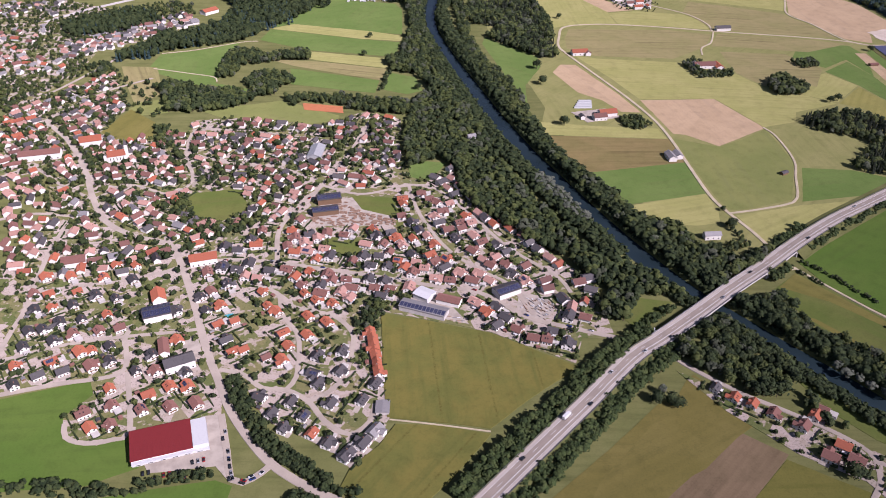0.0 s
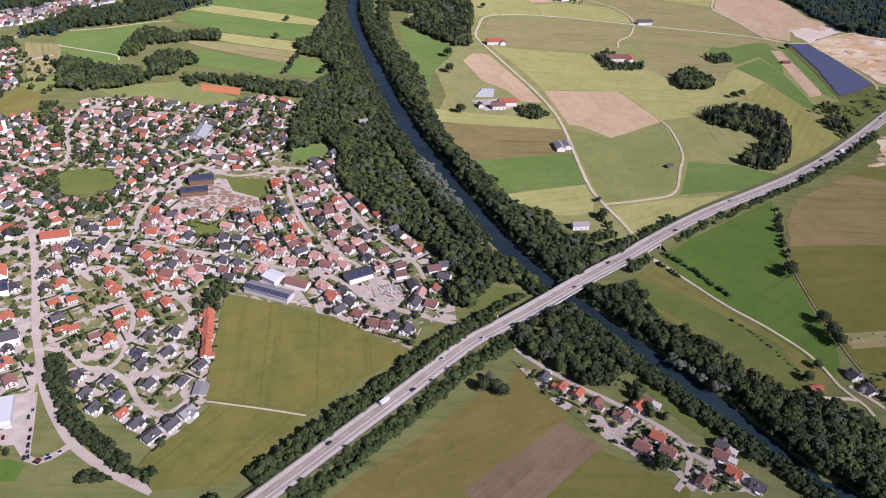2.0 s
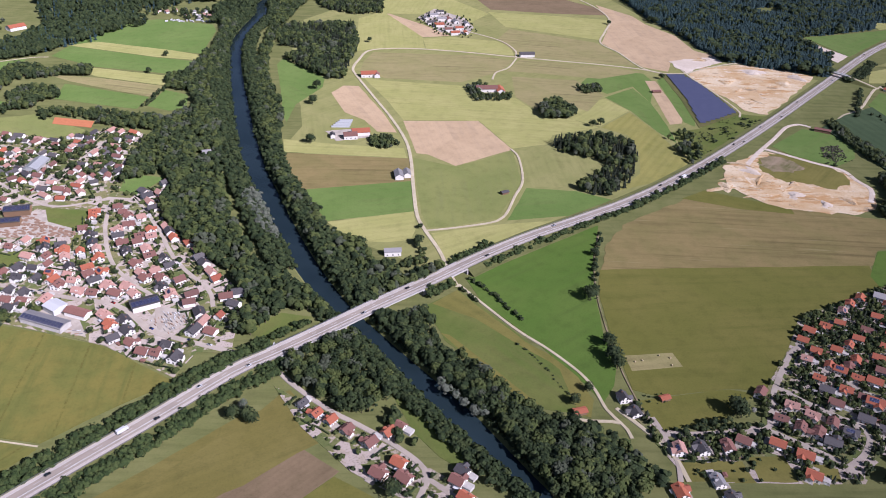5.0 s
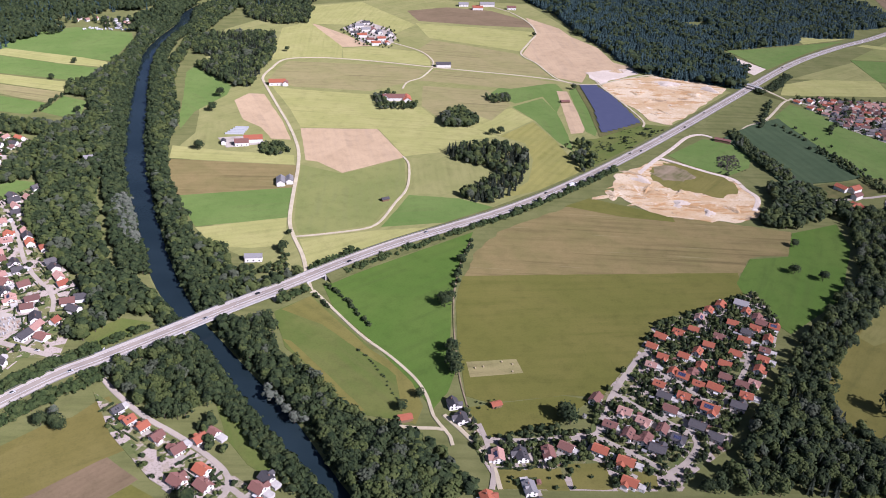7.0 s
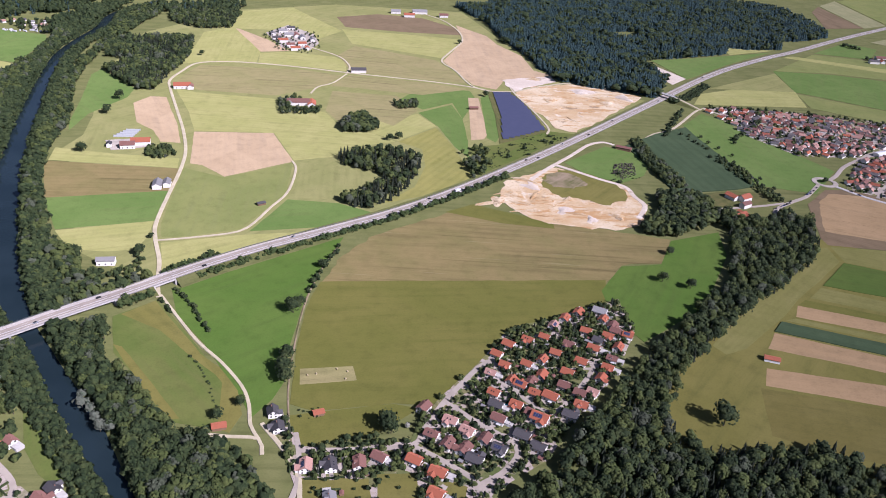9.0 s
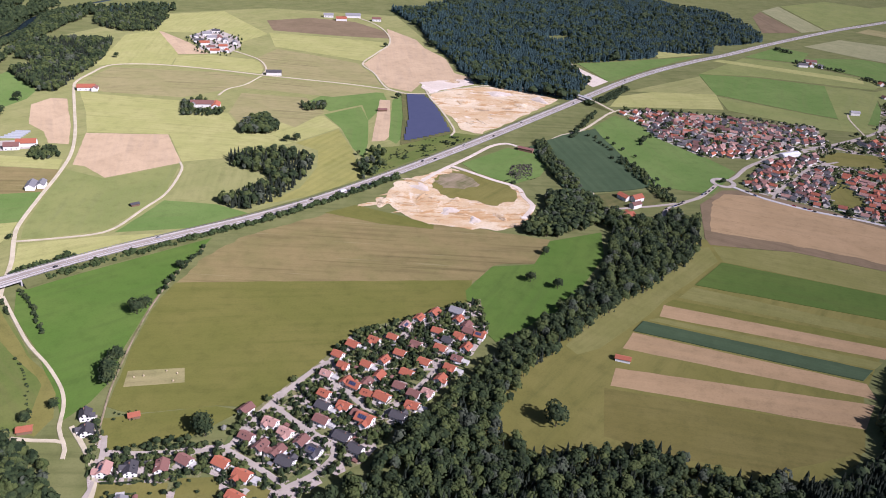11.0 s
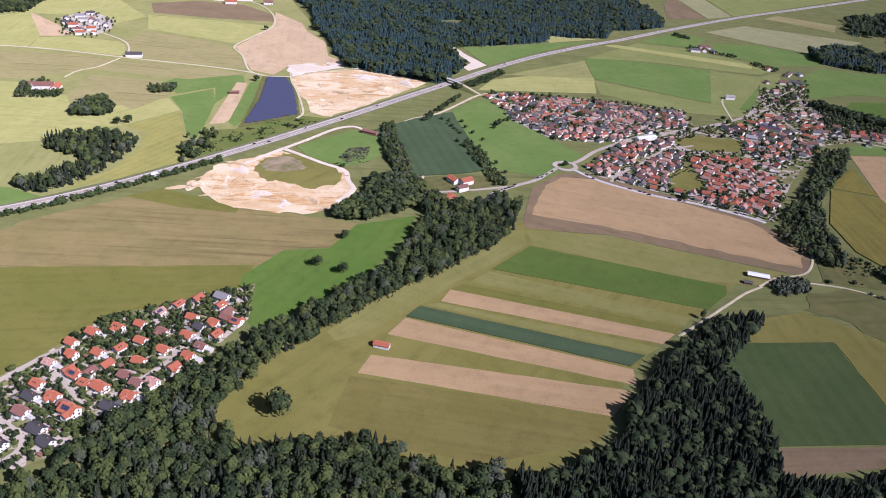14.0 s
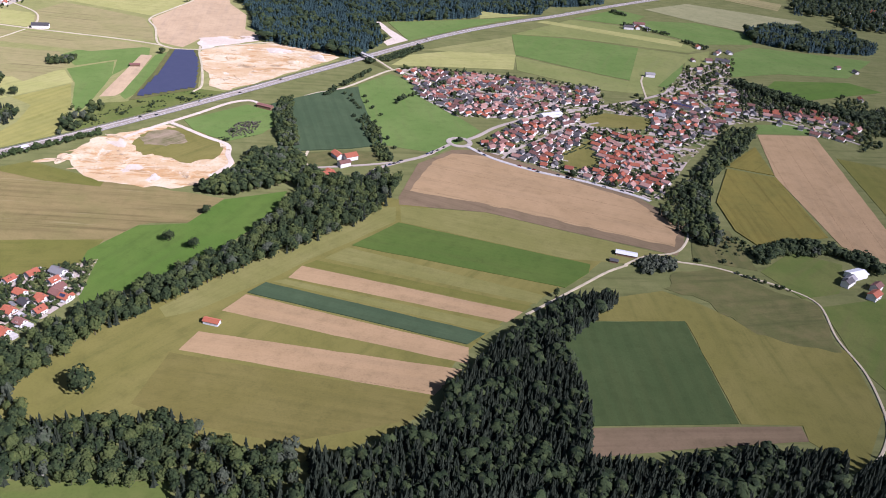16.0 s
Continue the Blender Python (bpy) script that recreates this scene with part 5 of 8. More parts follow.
FAR = []  # houses past the ones that can be told apart: (kind, size, matrix)
SINGLE = [0]
SOLAR_SHEET = boxes_mesh("solar_panel", [(-3.2, 3.2, -1.5, 1.5, 0.0, 0.1)], M["solar"])
GARAGE = boxes_mesh("garage", [(-3.2, 3.2, -3.0, 3.0, -0.3, 2.6), (-3.35, 3.35, -3.15, 3.15, 2.6, 2.8)], M["concrete"])
GARAGE_DOOR = boxes_mesh("garage_door", [(-1.25, 1.25, -0.05, 0.05, 0, 2.1)], M["white"])
TERRACE = boxes_mesh("terrace", [(-3.5, 3.5, -2.0, 2.0, -0.2, 0.5)], M["yard"])
AWNING = boxes_mesh("awning", [(-1.9, 1.9, -2.6, 0.0, 2.3, 2.42)], M["white"])


REAL_HOUSES = []
SKYLIGHT = boxes_mesh("skylight", [(-0.5, 0.5, -0.7, 0.7, 0.0, 0.12)], M["glass"])
DORMER_WALL = gable_wall("dormer", 3.0, 2.6, 1.7, 30, M["plaster"])
DORMER_ROOF = {k: gable("dormer_roof", 3.0, 2.6, 1.7, 30, M["roof_" + k], 0.3, 0.15) for k in "rpbdg"}


def house(k, x, y, turn, size=None, near=False, label="", far=False, scale=1.0):
    size = int(RNG.integers(3)) if size is None else size
    if far or SINGLE[0] >= 300:
        HOUSE_AT.append((x, y, 0.62 * scale * SIZES[size][0]))
        REAL_HOUSES.append((x, y, turn, SIZES[size][0]))
        FAR.append((k, size, pose(x, y, 0, 0, 0, turn) @ Matrix.Diagonal((scale * RNG.uniform(0.8, 1.35), scale * RNG.uniform(0.85, 1.15), scale * RNG.uniform(0.85, 1.15), 1))))
        return None
    SINGLE[0] += 1
    REAL_HOUSES.append((x, y, turn, SIZES[size][0]))
    wall, roof, chimney, balcony = house_kind(k, size, near)
    l, w, h, pitch = SIZES[size]
    ob = tagged(new("house"), label or ("white rendered family house with a " + ROOF_NAME[k]), "house", "houses")
    s = scale * RNG.uniform(0.92, 1.08)
    ob.matrix_world = pose(x, y, 0, 0, 0, turn) @ Matrix.Diagonal((s, s, scale * RNG.uniform(0.92, 1.12), 1))
    part("wall", wall, ob)
    r = part("roof", roof, ob, ROOF_NAME[k])
    part("chimney", chimney, r)
    if near:
        c, sn = math.cos(radians(turn)), math.sin(radians(turn))
        for side in (-1, 1):
            if side * c < 0.45:
                for wx in (-l * 0.28, l * 0.28):
                    part("window", WINDOW, ob, m=pose(wx, side * w / 2, 1.0))
            if side * sn < 0.45:
                for wy in (-w * 0.22, w * 0.22):
                    part("window", WINDOW, ob, m=pose(side * l / 2, wy, 3.5, 0, 0, 90))
                    part("window", WINDOW, ob, m=pose(side * l / 2, wy, 0.9, 0, 0, 90))
        if RNG.uniform() < 0.35:
            part("awning", AWNING, ob, "white terrace awning", pose(l * 0.2, -w / 2 if c > 0 else w / 2, 0, 0, 0, 0 if c > 0 else 180))
        dice = RNG.uniform()
        if dice < 0.3:
            side = -1 if RNG.uniform() < 0.6 else 1
            for wx in (-l * 0.2, l * 0.05):
                part("skylight", SKYLIGHT, r, m=pose(wx, side * w * 0.27, h + w * 0.23 * math.tan(radians(pitch)) + 0.34) @ pose(0, 0, 0, -side * pitch))
        elif dice < 0.5:
            side = -1 if RNG.uniform() < 0.5 else 1
            at = pose(-l * 0.05, side * w * 0.27, h - 0.1, 0, 0, 90)
            d = part("dormer", DORMER_WALL, r, "white dormer", at)
            part("dormer_roof", DORMER_ROOF[k], r, "", at)
        part("door", DOOR, ob, m=pose(0, -w / 2, 0.1))
        if RNG.uniform() < 0.4:
            part("balcony", balcony, ob)
        part("terrace", TERRACE, ob, "pale paved terrace", pose(-l * 0.2, -w / 2 - 2.0, 0))
        if RNG.uniform() < 0.5:
            if (k, size) not in WING:
                WING[k, size] = (gable_wall("wing", w * 0.75, l * 0.45, h * 0.92, pitch, M["plaster"]), gable("wing_roof", w * 0.75, l * 0.45, h * 0.92, pitch, M["roof_" + k], 0.7, 0.26))
            sx, sy = (1 if RNG.uniform() < 0.5 else -1), (1 if RNG.uniform() < 0.3 else -1)
            at = pose(sx * l * 0.2, sy * w * 0.48, 0, 0, 0, 90)
            part("wing", WING[k, size][0], ob, "white side wing", at)
            part("wing_roof", WING[k, size][1], ob, ROOF_NAME[k], at)
        if RNG.uniform() < 0.45:
            g = part("garage", GARAGE, ob, "flat-roofed grey garage", pose(l / 2 + 3.6, w * 0.15, 0))
            part("garage_door", GARAGE_DOOR, g, m=pose(0, -3.0, 0.1))
        if RNG.uniform() < 0.09:
            rise = math.tan(radians(pitch))
            side = -1 if RNG.uniform() < 0.7 else 1
            part("solar_panel", SOLAR_SHEET, r, "dark blue solar panels", pose(-l * 0.1, side * w * 0.25, h + w * 0.25 * rise + 0.38, 0, 0, 0) @ pose(0, 0, 0, -side * pitch, 0, 0))
    HOUSE_AT.append((x, y, 0.62 * l * scale))
    return ob


def row(houses, turn, near=True, flip=0.25, size=None, scale=0.9):
    for k, x, y in houses:
        house(k, x, y, turn + (90 if RNG.uniform() < flip else 0) + RNG.uniform(-4, 4), size, near, scale=scale)


def join_far(label):
    """All houses of a quarter that stay small: walls, roofs and chimneys joined."""
    vs, fs, ix, n, mats = [], [], [], 0, []
    for k, size, m in FAR:
        for me in house_kind(k, size, False)[:3]:
            mat = me.materials[0]
            if mat not in mats:
                mats.append(mat)
            v = np.array([tuple(m @ q.co) for q in me.vertices])
            f = []
            for p in me.polygons:
                q = list(p.vertices)
                f += [(q[0], q[i], q[i + 1]) for i in range(1, len(q) - 1)]
            vs.append(v), fs.append(np.array(f) + n), ix.append(np.full(len(f), mats.index(mat)))
            n += len(v)
    FAR.clear()
    tagged(new("houses", mesh_of("houses", np.concatenate(vs), np.concatenate(fs), mats, np.concatenate(ix))), label, "houses", kind="stuff")


def free(x, y, gap):
    return all((x - a) ** 2 + (y - b) ** 2 > (gap + r) ** 2 for a, b, r in HOUSE_AT)


def district(poly, gap, turn, kinds, keep=(), near=False, chance=0.93, far=True, scale=1.0, apart=5.0):
    """Houses on their plots, in rows that follow the streets, clear of roads and of what stands there."""
    c, s = math.cos(radians(turn)), math.sin(radians(turn))
    cx, cy = poly[0]
    rot = [((x - cx) * c + (y - cy) * s, -(x - cx) * s + (y - cy) * c) for x, y in poly]
    xs, ys = [q[0] for q in rot], [q[1] for q in rot]
    v = min(ys)
    while v < max(ys):
        u = min(xs) + RNG.uniform(0, gap)
        while u < max(xs):
            a, b = u + RNG.uniform(-0.22, 0.22) * gap, v + RNG.uniform(-0.2, 0.2) * gap
            x, y = cx + a * c - b * s, cy + a * s + b * c
            if inside(x, y, poly) and RNG.uniform() < chance and not any(inside(x, y, q) for q in keep) and off_roads(x, y, 6.0 * scale) and free(x, y, apart):
                near_road = 1e9
                way = turn
                for pts, _ in ROADS:
                    d2 = (pts[:, 0] - x) ** 2 + (pts[:, 1] - y) ** 2
                    i = int(np.argmin(d2))
                    if d2[i] < near_road and i + 1 < len(pts):
                        near_road = d2[i]
                        way = math.degrees(math.atan2(*(pts[i + 1] - pts[i])[::-1]))
                house(kinds[RNG.integers(len(kinds))], x, y, way + (90 if RNG.uniform() < 0.4 else 0) + RNG.uniform(-5, 5), None, near, far=far, scale=scale)
            u += gap
        v += gap * 0.92


# big buildings first, so that houses keep clear of them
def hall(name, x, y, turn, l, w, h, pitch, roof_mat, wall_mat, label, category="hall", solar=0, windows=0):
    """A large hall: walls, shallow saddle roof, a row of gates, rooflights or solar rows."""
    ob = tagged(new(name), label, category)
    ob.matrix_world = pose(x, y, 0, 0, 0, turn)
    part("wall", gable_wall("wall", l, w, h, pitch, M[wall_mat]), ob)
    r = part("roof", gable("roof", l, w, h, pitch, M[roof_mat], 0.6, 0.35), ob)
    rise = math.tan(radians(pitch))
    if solar:
        n = int(l // 3.4)
        cell = boxes_mesh("solar_panel", [(-1.55, 1.55, -w * 0.21, w * 0.21, 0, 0.1)], M["solar"])
        for i in range(n):
            for side in ((-1, 1) if solar == 2 else (-1,)):
                part("solar_panel", cell, r, m=pose(-l / 2 + 1.7 + (l / n) * i, side * w * 0.25, h + w * 0.25 * rise + 0.45) @ pose(0, 0, 0, -side * pitch))
    for i in range(windows):
        wx = -l / 2 + (i + 0.5) * l / windows
        part("window", WINDOW, ob, m=pose(wx, -w / 2, 1.2))
        part("window", WINDOW, ob, m=pose(wx, w / 2, 1.2))
    HOUSE_AT.append((x, y, 0.38 * l))
    if l > 1.6 * w:
        for k in (-0.33, 0.33):
            HOUSE_AT.append((x + k * l * math.cos(radians(turn)), y + k * l * math.sin(radians(turn)), 0.55 * w))
    return ob


A0 = 19
# the market hall with a crimson roof and a white end
mx, my = -200, 425
market = tagged(new("market_hall"), "long market hall with crimson roof and white end block", "hall")
market.matrix_world = pose(mx, my, 0, 0, 0, A0)
part("wall", boxes_mesh("wall", [(-27, 16, -15, 13, -0.4, 6.2)], M["white"], 0.1), market)
part("end_block", boxes_mesh("end_block", [(16, 27, -15, 13, -0.4, 7.6)], M["white"], 0.1), market, "white flat-roofed end block")
part("canopy", boxes_mesh("canopy", [(-27, 27, -18.5, -15, 4.6, 5.3)], M["white"], 0.05), market)
bm = bmesh.new()
rv = [bm.verts.new(q) for q in ((-27.6, -15.6, 6.2), (16, -15.6, 6.2), (16, 13.6, 8.4), (-27.6, 13.6, 8.4), (-27.6, -15.6, 6.5), (16, -15.6, 6.5), (16, 13.6, 8.7), (-27.6, 13.6, 8.7))]
for q in ((0, 1, 2, 3), (4, 5, 6, 7), (0, 1, 5, 4), (1, 2, 6, 5), (2, 3, 7, 6), (3, 0, 4, 7)):
    bm.faces.new([rv[i] for i in q])
part("roof", mesh_bm("roof", bm, M["roof_c"]), market, "crimson sheet roof")
for i in range(6):
    part("window", boxes_mesh("window", [(-1.8, 1.8, -0.08, 0.08, 0.4, 2.6)], M["glass"]), market, m=pose(-23 + 8.6 * i, -15.02, 0.4))
HOUSE_AT += [(mx + k * math.cos(radians(A0)), my + k * math.sin(radians(A0)), 18) for k in (-18, 0, 18)]

hall("fire_station", -256, 579, 23, 24, 17, 7, 14, "roof_d", "plaster", "large hall with rows of blue solar panels on its roof", solar=2)
hall("barn", -262, 604, 23 + 90, 17, 12, 6, 36, "roof_r", "plaster", "barn with a bright red tile roof", "barn")
hall("apartment_house", -217, 511, 28, 24, 13, 8, 30, "roof_d", "plaster", "large white apartment house with a dark roof", "apartment house", windows=5)
hall("works_hall", -17, 589, -21, 44, 13, 5.5, 12, "roof_g", "concrete", "long grey works hall with solar panels", solar=1)
hall("works_hall", -17, 611, -34, 16, 14, 6, 10, "white", "white", "white flat works hall")
hall("works_hall", 6, 603, -21, 22, 10, 5, 22, "roof_b", "plaster", "workshop with a dull red tile roof")
hall("works_hall", 60, 619, 30, 24, 14, 6, 16, "roof_d", "plaster", "workshop with a dark roof and solar panels", solar=1)
hall("sawmill_shed", -128, 793, 14, 26, 14, 7, 18, "roof_d", "timber", "dark roofed sawmill shed with blue solar panels", "shed", solar=2)
hall("sawmill_shed", -129, 767, 14, 28, 12, 6, 18, "roof_d", "timber", "sawmill shed with blue solar panels", "shed", solar=1)
hall("greenhouse", -159, 916, 87, 34, 17, 4, 20, "film", "film", "pale glazed market-garden greenhouse", "greenhouse")
hall("school", -496, 898, 16, 48, 16, 8, 12, "roof_b", "plaster", "long school building with a red-brown roof", "school", windows=7)
hall("town_hall", -447, 935, 21, 26, 14, 9, 34, "roof_r", "plaster", "large white house with a red roof", "house", windows=5)
hall("inn", -237, 668, 18, 26, 13, 7, 32, "roof_r", "plaster", "long white inn with a red tile roof", "inn", windows=5)
hall("barn", -363, 663, 17, 22, 14, 6, 24, "roof_b", "plaster", "broad barn with a brown roof", "barn")
hall("row_house", -236, 532, 110, 20, 8, 5, 30, "roof_b", "plaster", "long low building with a brown roof", "house")
hall("flat_hall", -46, 463, 91, 13, 10, 3, 6, "roof_g", "concrete", "flat grey carport with panel rows", "carport")
row_end = [("d", -69, 413), ("d", -58, 424), ("g", -50, 437)]

# church: nave, choir and tower with a spire
cx0, cy0 = -400, 893
church = tagged(new("church"), "white parish church with a red nave roof and a tower", "church")
church.matrix_world = pose(cx0, cy0, 0, 0, 0, 202) @ Matrix.Diagonal((0.68, 0.68, 0.78, 1))
part("nave", gable_wall("nave", 30, 14, 11, 44, M["plaster"]), church)
part("roof", gable("roof", 30, 14, 11, 44, M["roof_r"]), church, "steep orange-red tile roof")
part("choir", boxes_mesh("choir", [(15, 22, -5, 5, -0.4, 10)], M["plaster"], 0.8), church)
part("tower", boxes_mesh("tower", [(-21, -15, -3, 3, -0.4, 25)], M["plaster"], 0.1), church)
sv = [(-21.4, -3.4, 25), (-14.6, -3.4, 25), (-14.6, 3.4, 25), (-21.4, 3.4, 25), (-18, 0, 36)]
part("spire", mesh_of("spire", sv, [(0, 1, 4), (1, 2, 4), (2, 3, 4), (3, 0, 4), (0, 2, 1), (0, 3, 2)], [M["roof_d"]]), church, "dark pointed spire")
for i in range(5):
    for y0 in (-7.02, 7.02):
        part("window", boxes_mesh("window", [(-0.6, 0.6, -0.08, 0.08, 3, 8)], M["glass"]), church, m=pose(-11 + 5.5 * i, y0, 0))
HOUSE_AT.append((cx0, cy0, 14))

house("g", 36, 962, 20, 0, label="small white house in the riverside wood")
# the field shed in the strip meadow
hall("field_shed", 896, 582, -20, 13, 6, 3.4, 26, "roof_r", "white", "small field shed with a red roof and white gables", "shed")
hall("field_shed", 409, 869, 30, 9, 5, 2.8, 24, "roof_d", "timber", "small dark wooden field shed", "shed")
hall("field_shed", 687, 1252, 10, 14, 6, 3, 24, "roof_b", "timber", "brown wooden field shed", "shed")
hall("field_shed", 506, 500, 20, 8, 5, 3, 24, "roof_r", "timber", "small wooden shed with a red roof", "shed")
hall("field_barn", 435, 483, 15, 10, 6, 3, 24, "roof_r", "timber", "small hut with a red roof beside the meadow", "shed")
hall("pit_shed", 892, 1096, -28, 22, 8, 4, 18, "roof_b", "timber", "open shed with a red-brown roof beside the highway", "shed")

# farms on the plain
def farm(houses, turn, k=1.0):
    for kind, x, y, l, w, roof in houses:
        hall(kind, x, y, turn + (90 if l < 0 else 0), k * abs(l), k * w, 5.5 if l > 0 else 4.8, 30, roof, "plaster", "large white farm building with a %s roof" % {"roof_r": "red tile", "roof_b": "brown tile", "roof_d": "dark", "roof_g": "grey sheet"}[roof], "farmhouse" if kind == "farmhouse" else "barn", windows=3 if kind == "farmhouse" else 0)


farm([("farmhouse", 222, 1296, 26, 13, "roof_r"), ("farm_barn", 235, 1295, -14, 9, "roof_b")], 10)
farm([("farmhouse", 213, 1030, 18, 12, "roof_b"), ("farm_barn", 226, 1044, 24, 13, "roof_r"), ("farm_barn", 189, 1031, -9, 6, "roof_d")], 12)
farm([("farmhouse", 282, 909, -18, 10, "roof_g"), ("farm_barn", 292, 914, -15, 8, "roof_g")], 8)
farm([("farmhouse", 281, 721, 17, 8, "roof_g")], 6)
farm([("farmhouse", 412, 1238, 34, 14, "roof_b"), ("farm_barn", 433, 1235, -22, 12, "roof_r"), ("farm_barn", 399, 1237, -18, 10, "roof_g")], 6)
farm([("farm_barn", 497, 1431, 26, 11, "roof_d")], 8)
farm([("farmhouse", 332, 1695, 24, 13, "roof_g"), ("farm_barn", 362, 1667, -30, 14, "roof_b"), ("farm_barn", 342, 1618, 26, 13, "roof_r"), ("farmhouse", 381, 1597, 22, 12, "roof_r"), ("farm_barn", 360, 1585, 20, 12, "roof_b"), ("farm_barn", 397, 1635, -20, 12, "roof_g"), ("farm_barn", 316, 1669, -18, 12, "roof_g"), ("farmhouse", 345, 1722, 22, 12, "roof_d"), ("farm_barn", 327, 1634, 22, 12, "roof_d"), ("farm_barn", 376, 1650, -24, 14, "roof_g"), ("farm_barn", 372, 1562, 24, 12, "roof_r"), ("farm_barn", 393, 1569, -16, 10, "roof_r"), ("farm_barn", 348, 1665, 26, 12, "roof_g")], 14, 0.72)
farm([("farmhouse", 562, 1936, 22, 12, "roof_g"), ("farm_barn", 618, 1946, 34, 14, "roof_g"), ("farm_barn", 593, 1905, 24, 12, "roof_r"), ("farmhouse", 673, 1919, 20, 11, "roof_b")], 5)
farm([("farmhouse", 981, 876, 20, 13, "roof_r"), ("farmhouse", 986, 879, -22, 12, "roof_r"), ("farm_barn", 1007, 931, 20, 14, "roof_r"), ("farm_barn", 992, 935, -20, 12, "roof_r"), ("farm_barn", 1000, 910, 18, 10, "roof_b")], 30, 0.78)
hall("field_shed", 1285, 713, -20, 21, 8, 2.8, 14, "white", "timber", "long low field shed with a white sheet roof", "shed")
hall("field_shed", 1268, 699, -20, 8, 5, 2.4, 18, "roof_d", "timber", "small dark wooden field hut", "shed")
hall("farm_barn", 1517, 681, 20, 20, 13, 4.5, 16, "white", "white", "bright white-roofed farm barn", "barn")
farm([("farmhouse", 1502, 668, 12, 9, "roof_g"), ("farm_barn", 1524, 656, 12, 8, "roof_b"), ("farmhouse", 1512, 640, 14, 9, "roof_r"), ("farm_barn", 1497, 663, 12, 8, "roof_d")], 35)
farm([("farm_barn", 1619, 1713, 24, 12, "roof_b"), ("farm_barn", 1586, 1681, 20, 10, "roof_d"), ("farm_barn", 1520, 1343, 16, 8, "roof_g")], -5)

# polytunnels beside the farm
tun = bmesh.new()
prof = [(3.2 * math.cos(a), 2.6 * math.sin(a)) for a in np.linspace(0, math.pi, 9)]
va = [[tun.verts.new((x, q, z)) for q, z in prof] for x in (-17, 17)]
for i in range(8):
    tun.faces.new((va[0][i], va[0][i + 1], va[1][i + 1], va[1][i]))
for r in va:
    tun.faces.new(r)
tun = mesh_bm("polytunnel", tun, M["film"])
tx, ty = 199, 1082
for i in range(5):
    ob = tagged(new("polytunnel", tun), "white film polytunnel beside the farm", "greenhouse", "polytunnels")
    ob.matrix_world = pose(tx + 1.5 * (i - 2), ty + 6.2 * (i - 2), 0, 0, 0, 3) @ Matrix.Diagonal((0.75 - 0.05 * i, 0.7, 0.8, 1))

# ---------------------------------------------------------------- houses one by one: town, lower part
T0 = -52
row([("r", -380, 636), ("r", -356, 637), ("r", -324, 637), ("r", -320, 657), ("r", -300, 657), ("b", -379, 609), ("r", -366, 609), ("r", -341, 613), ("d", -321, 607), ("d", -301, 602), ("d", -295, 633), ("d", -368, 584), ("r", -354, 587), ("d", -336, 591), ("r", -300, 577), ("d", -320, 570), ("d", -338, 566), ("d", -349, 556), ("d", -360, 553)], T0)
row([("b", -320, 550), ("b", -299, 555), ("b", -283, 559), ("d", -355, 531), ("d", -333, 540), ("r", -305, 526), ("r", -296, 528), ("r", -324, 513), ("r", -351, 506), ("d", -328, 496), ("d", -342, 484), ("d", -310, 502), ("b", -289, 508), ("d", -275, 514), ("d", -282, 533)], T0)
row([("d", -241, 584), ("r", -227, 542), ("d", -209, 502), ("d", -243, 523), ("d", -250, 502), ("b", -234, 503), ("r", -217, 484), ("r", -203, 485), ("r", -232, 475), ("b", -231, 457), ("b", -210, 461), ("b", -191, 465), ("r", -264, 481), ("b", -255, 462), ("b", -275, 453), ("r", -264, 438), ("b", -249, 441)], T0)
row([("d", -224, 606), ("b", -216, 615), ("r", -202, 593), ("d", -213, 584), ("r", -199, 566), ("r", -185, 570), ("d", -186, 543), ("r", -177, 528), ("r", -169, 531), ("b", -148, 521), ("r", -168, 614), ("r", -150, 585), ("r", -159, 593), ("r", -128, 612), ("r", -128, 649), ("r", -116, 601), ("r", -100, 597), ("r", -102, 569), ("r", -120, 577), ("r", -117, 551), ("r", -131, 536), ("r", -133, 517), ("r", -139, 554)], T0)
row([("d", -105, 523), ("d", -105, 501), ("d", -100, 489), ("d", -85, 529), ("d", -84, 504), ("d", -54, 489), ("d", -63, 470), ("d", -87, 466), ("d", -143, 473), ("d", -118, 467), ("d", -131, 454), ("d", -119, 439), ("d", -106, 452), ("r", -97, 434), ("d", -84, 425)], 65, size=0)
row(row_end, 60, flip=0.2, size=1, scale=0.95)
row([("r", -63, 556), ("r", -60, 546), ("r", -58, 535), ("r", -56, 525), ("r", -54, 514), ("r", -52, 503)], -79, flip=0)

# riverside row of houses
row([("d", 219, 487), ("r", 231, 476), ("r", 243, 469), ("b", 256, 459), ("b", 274, 445), ("r", 287, 456), ("b", 295, 463)], -39, flip=0.8, size=2, scale=0.95)
row([("b", 282, 414), ("r", 296, 425), ("b", 300, 411), ("b", 337, 408), ("d", 341, 418), ("r", 342, 393), ("d", 355, 381), ("b", 318, 384)], -39, flip=0.3, size=0, scale=1.0)

# village by the wood: larger grey-roofed houses, then the red-roofed close
V0 = -32
row([("d", 478, 482), ("d", 472, 499)], 100, flip=0, size=2, scale=1.0)
row([("p", 502, 442), ("d", 519, 443), ("b", 539, 445)], 95, flip=0, size=1)
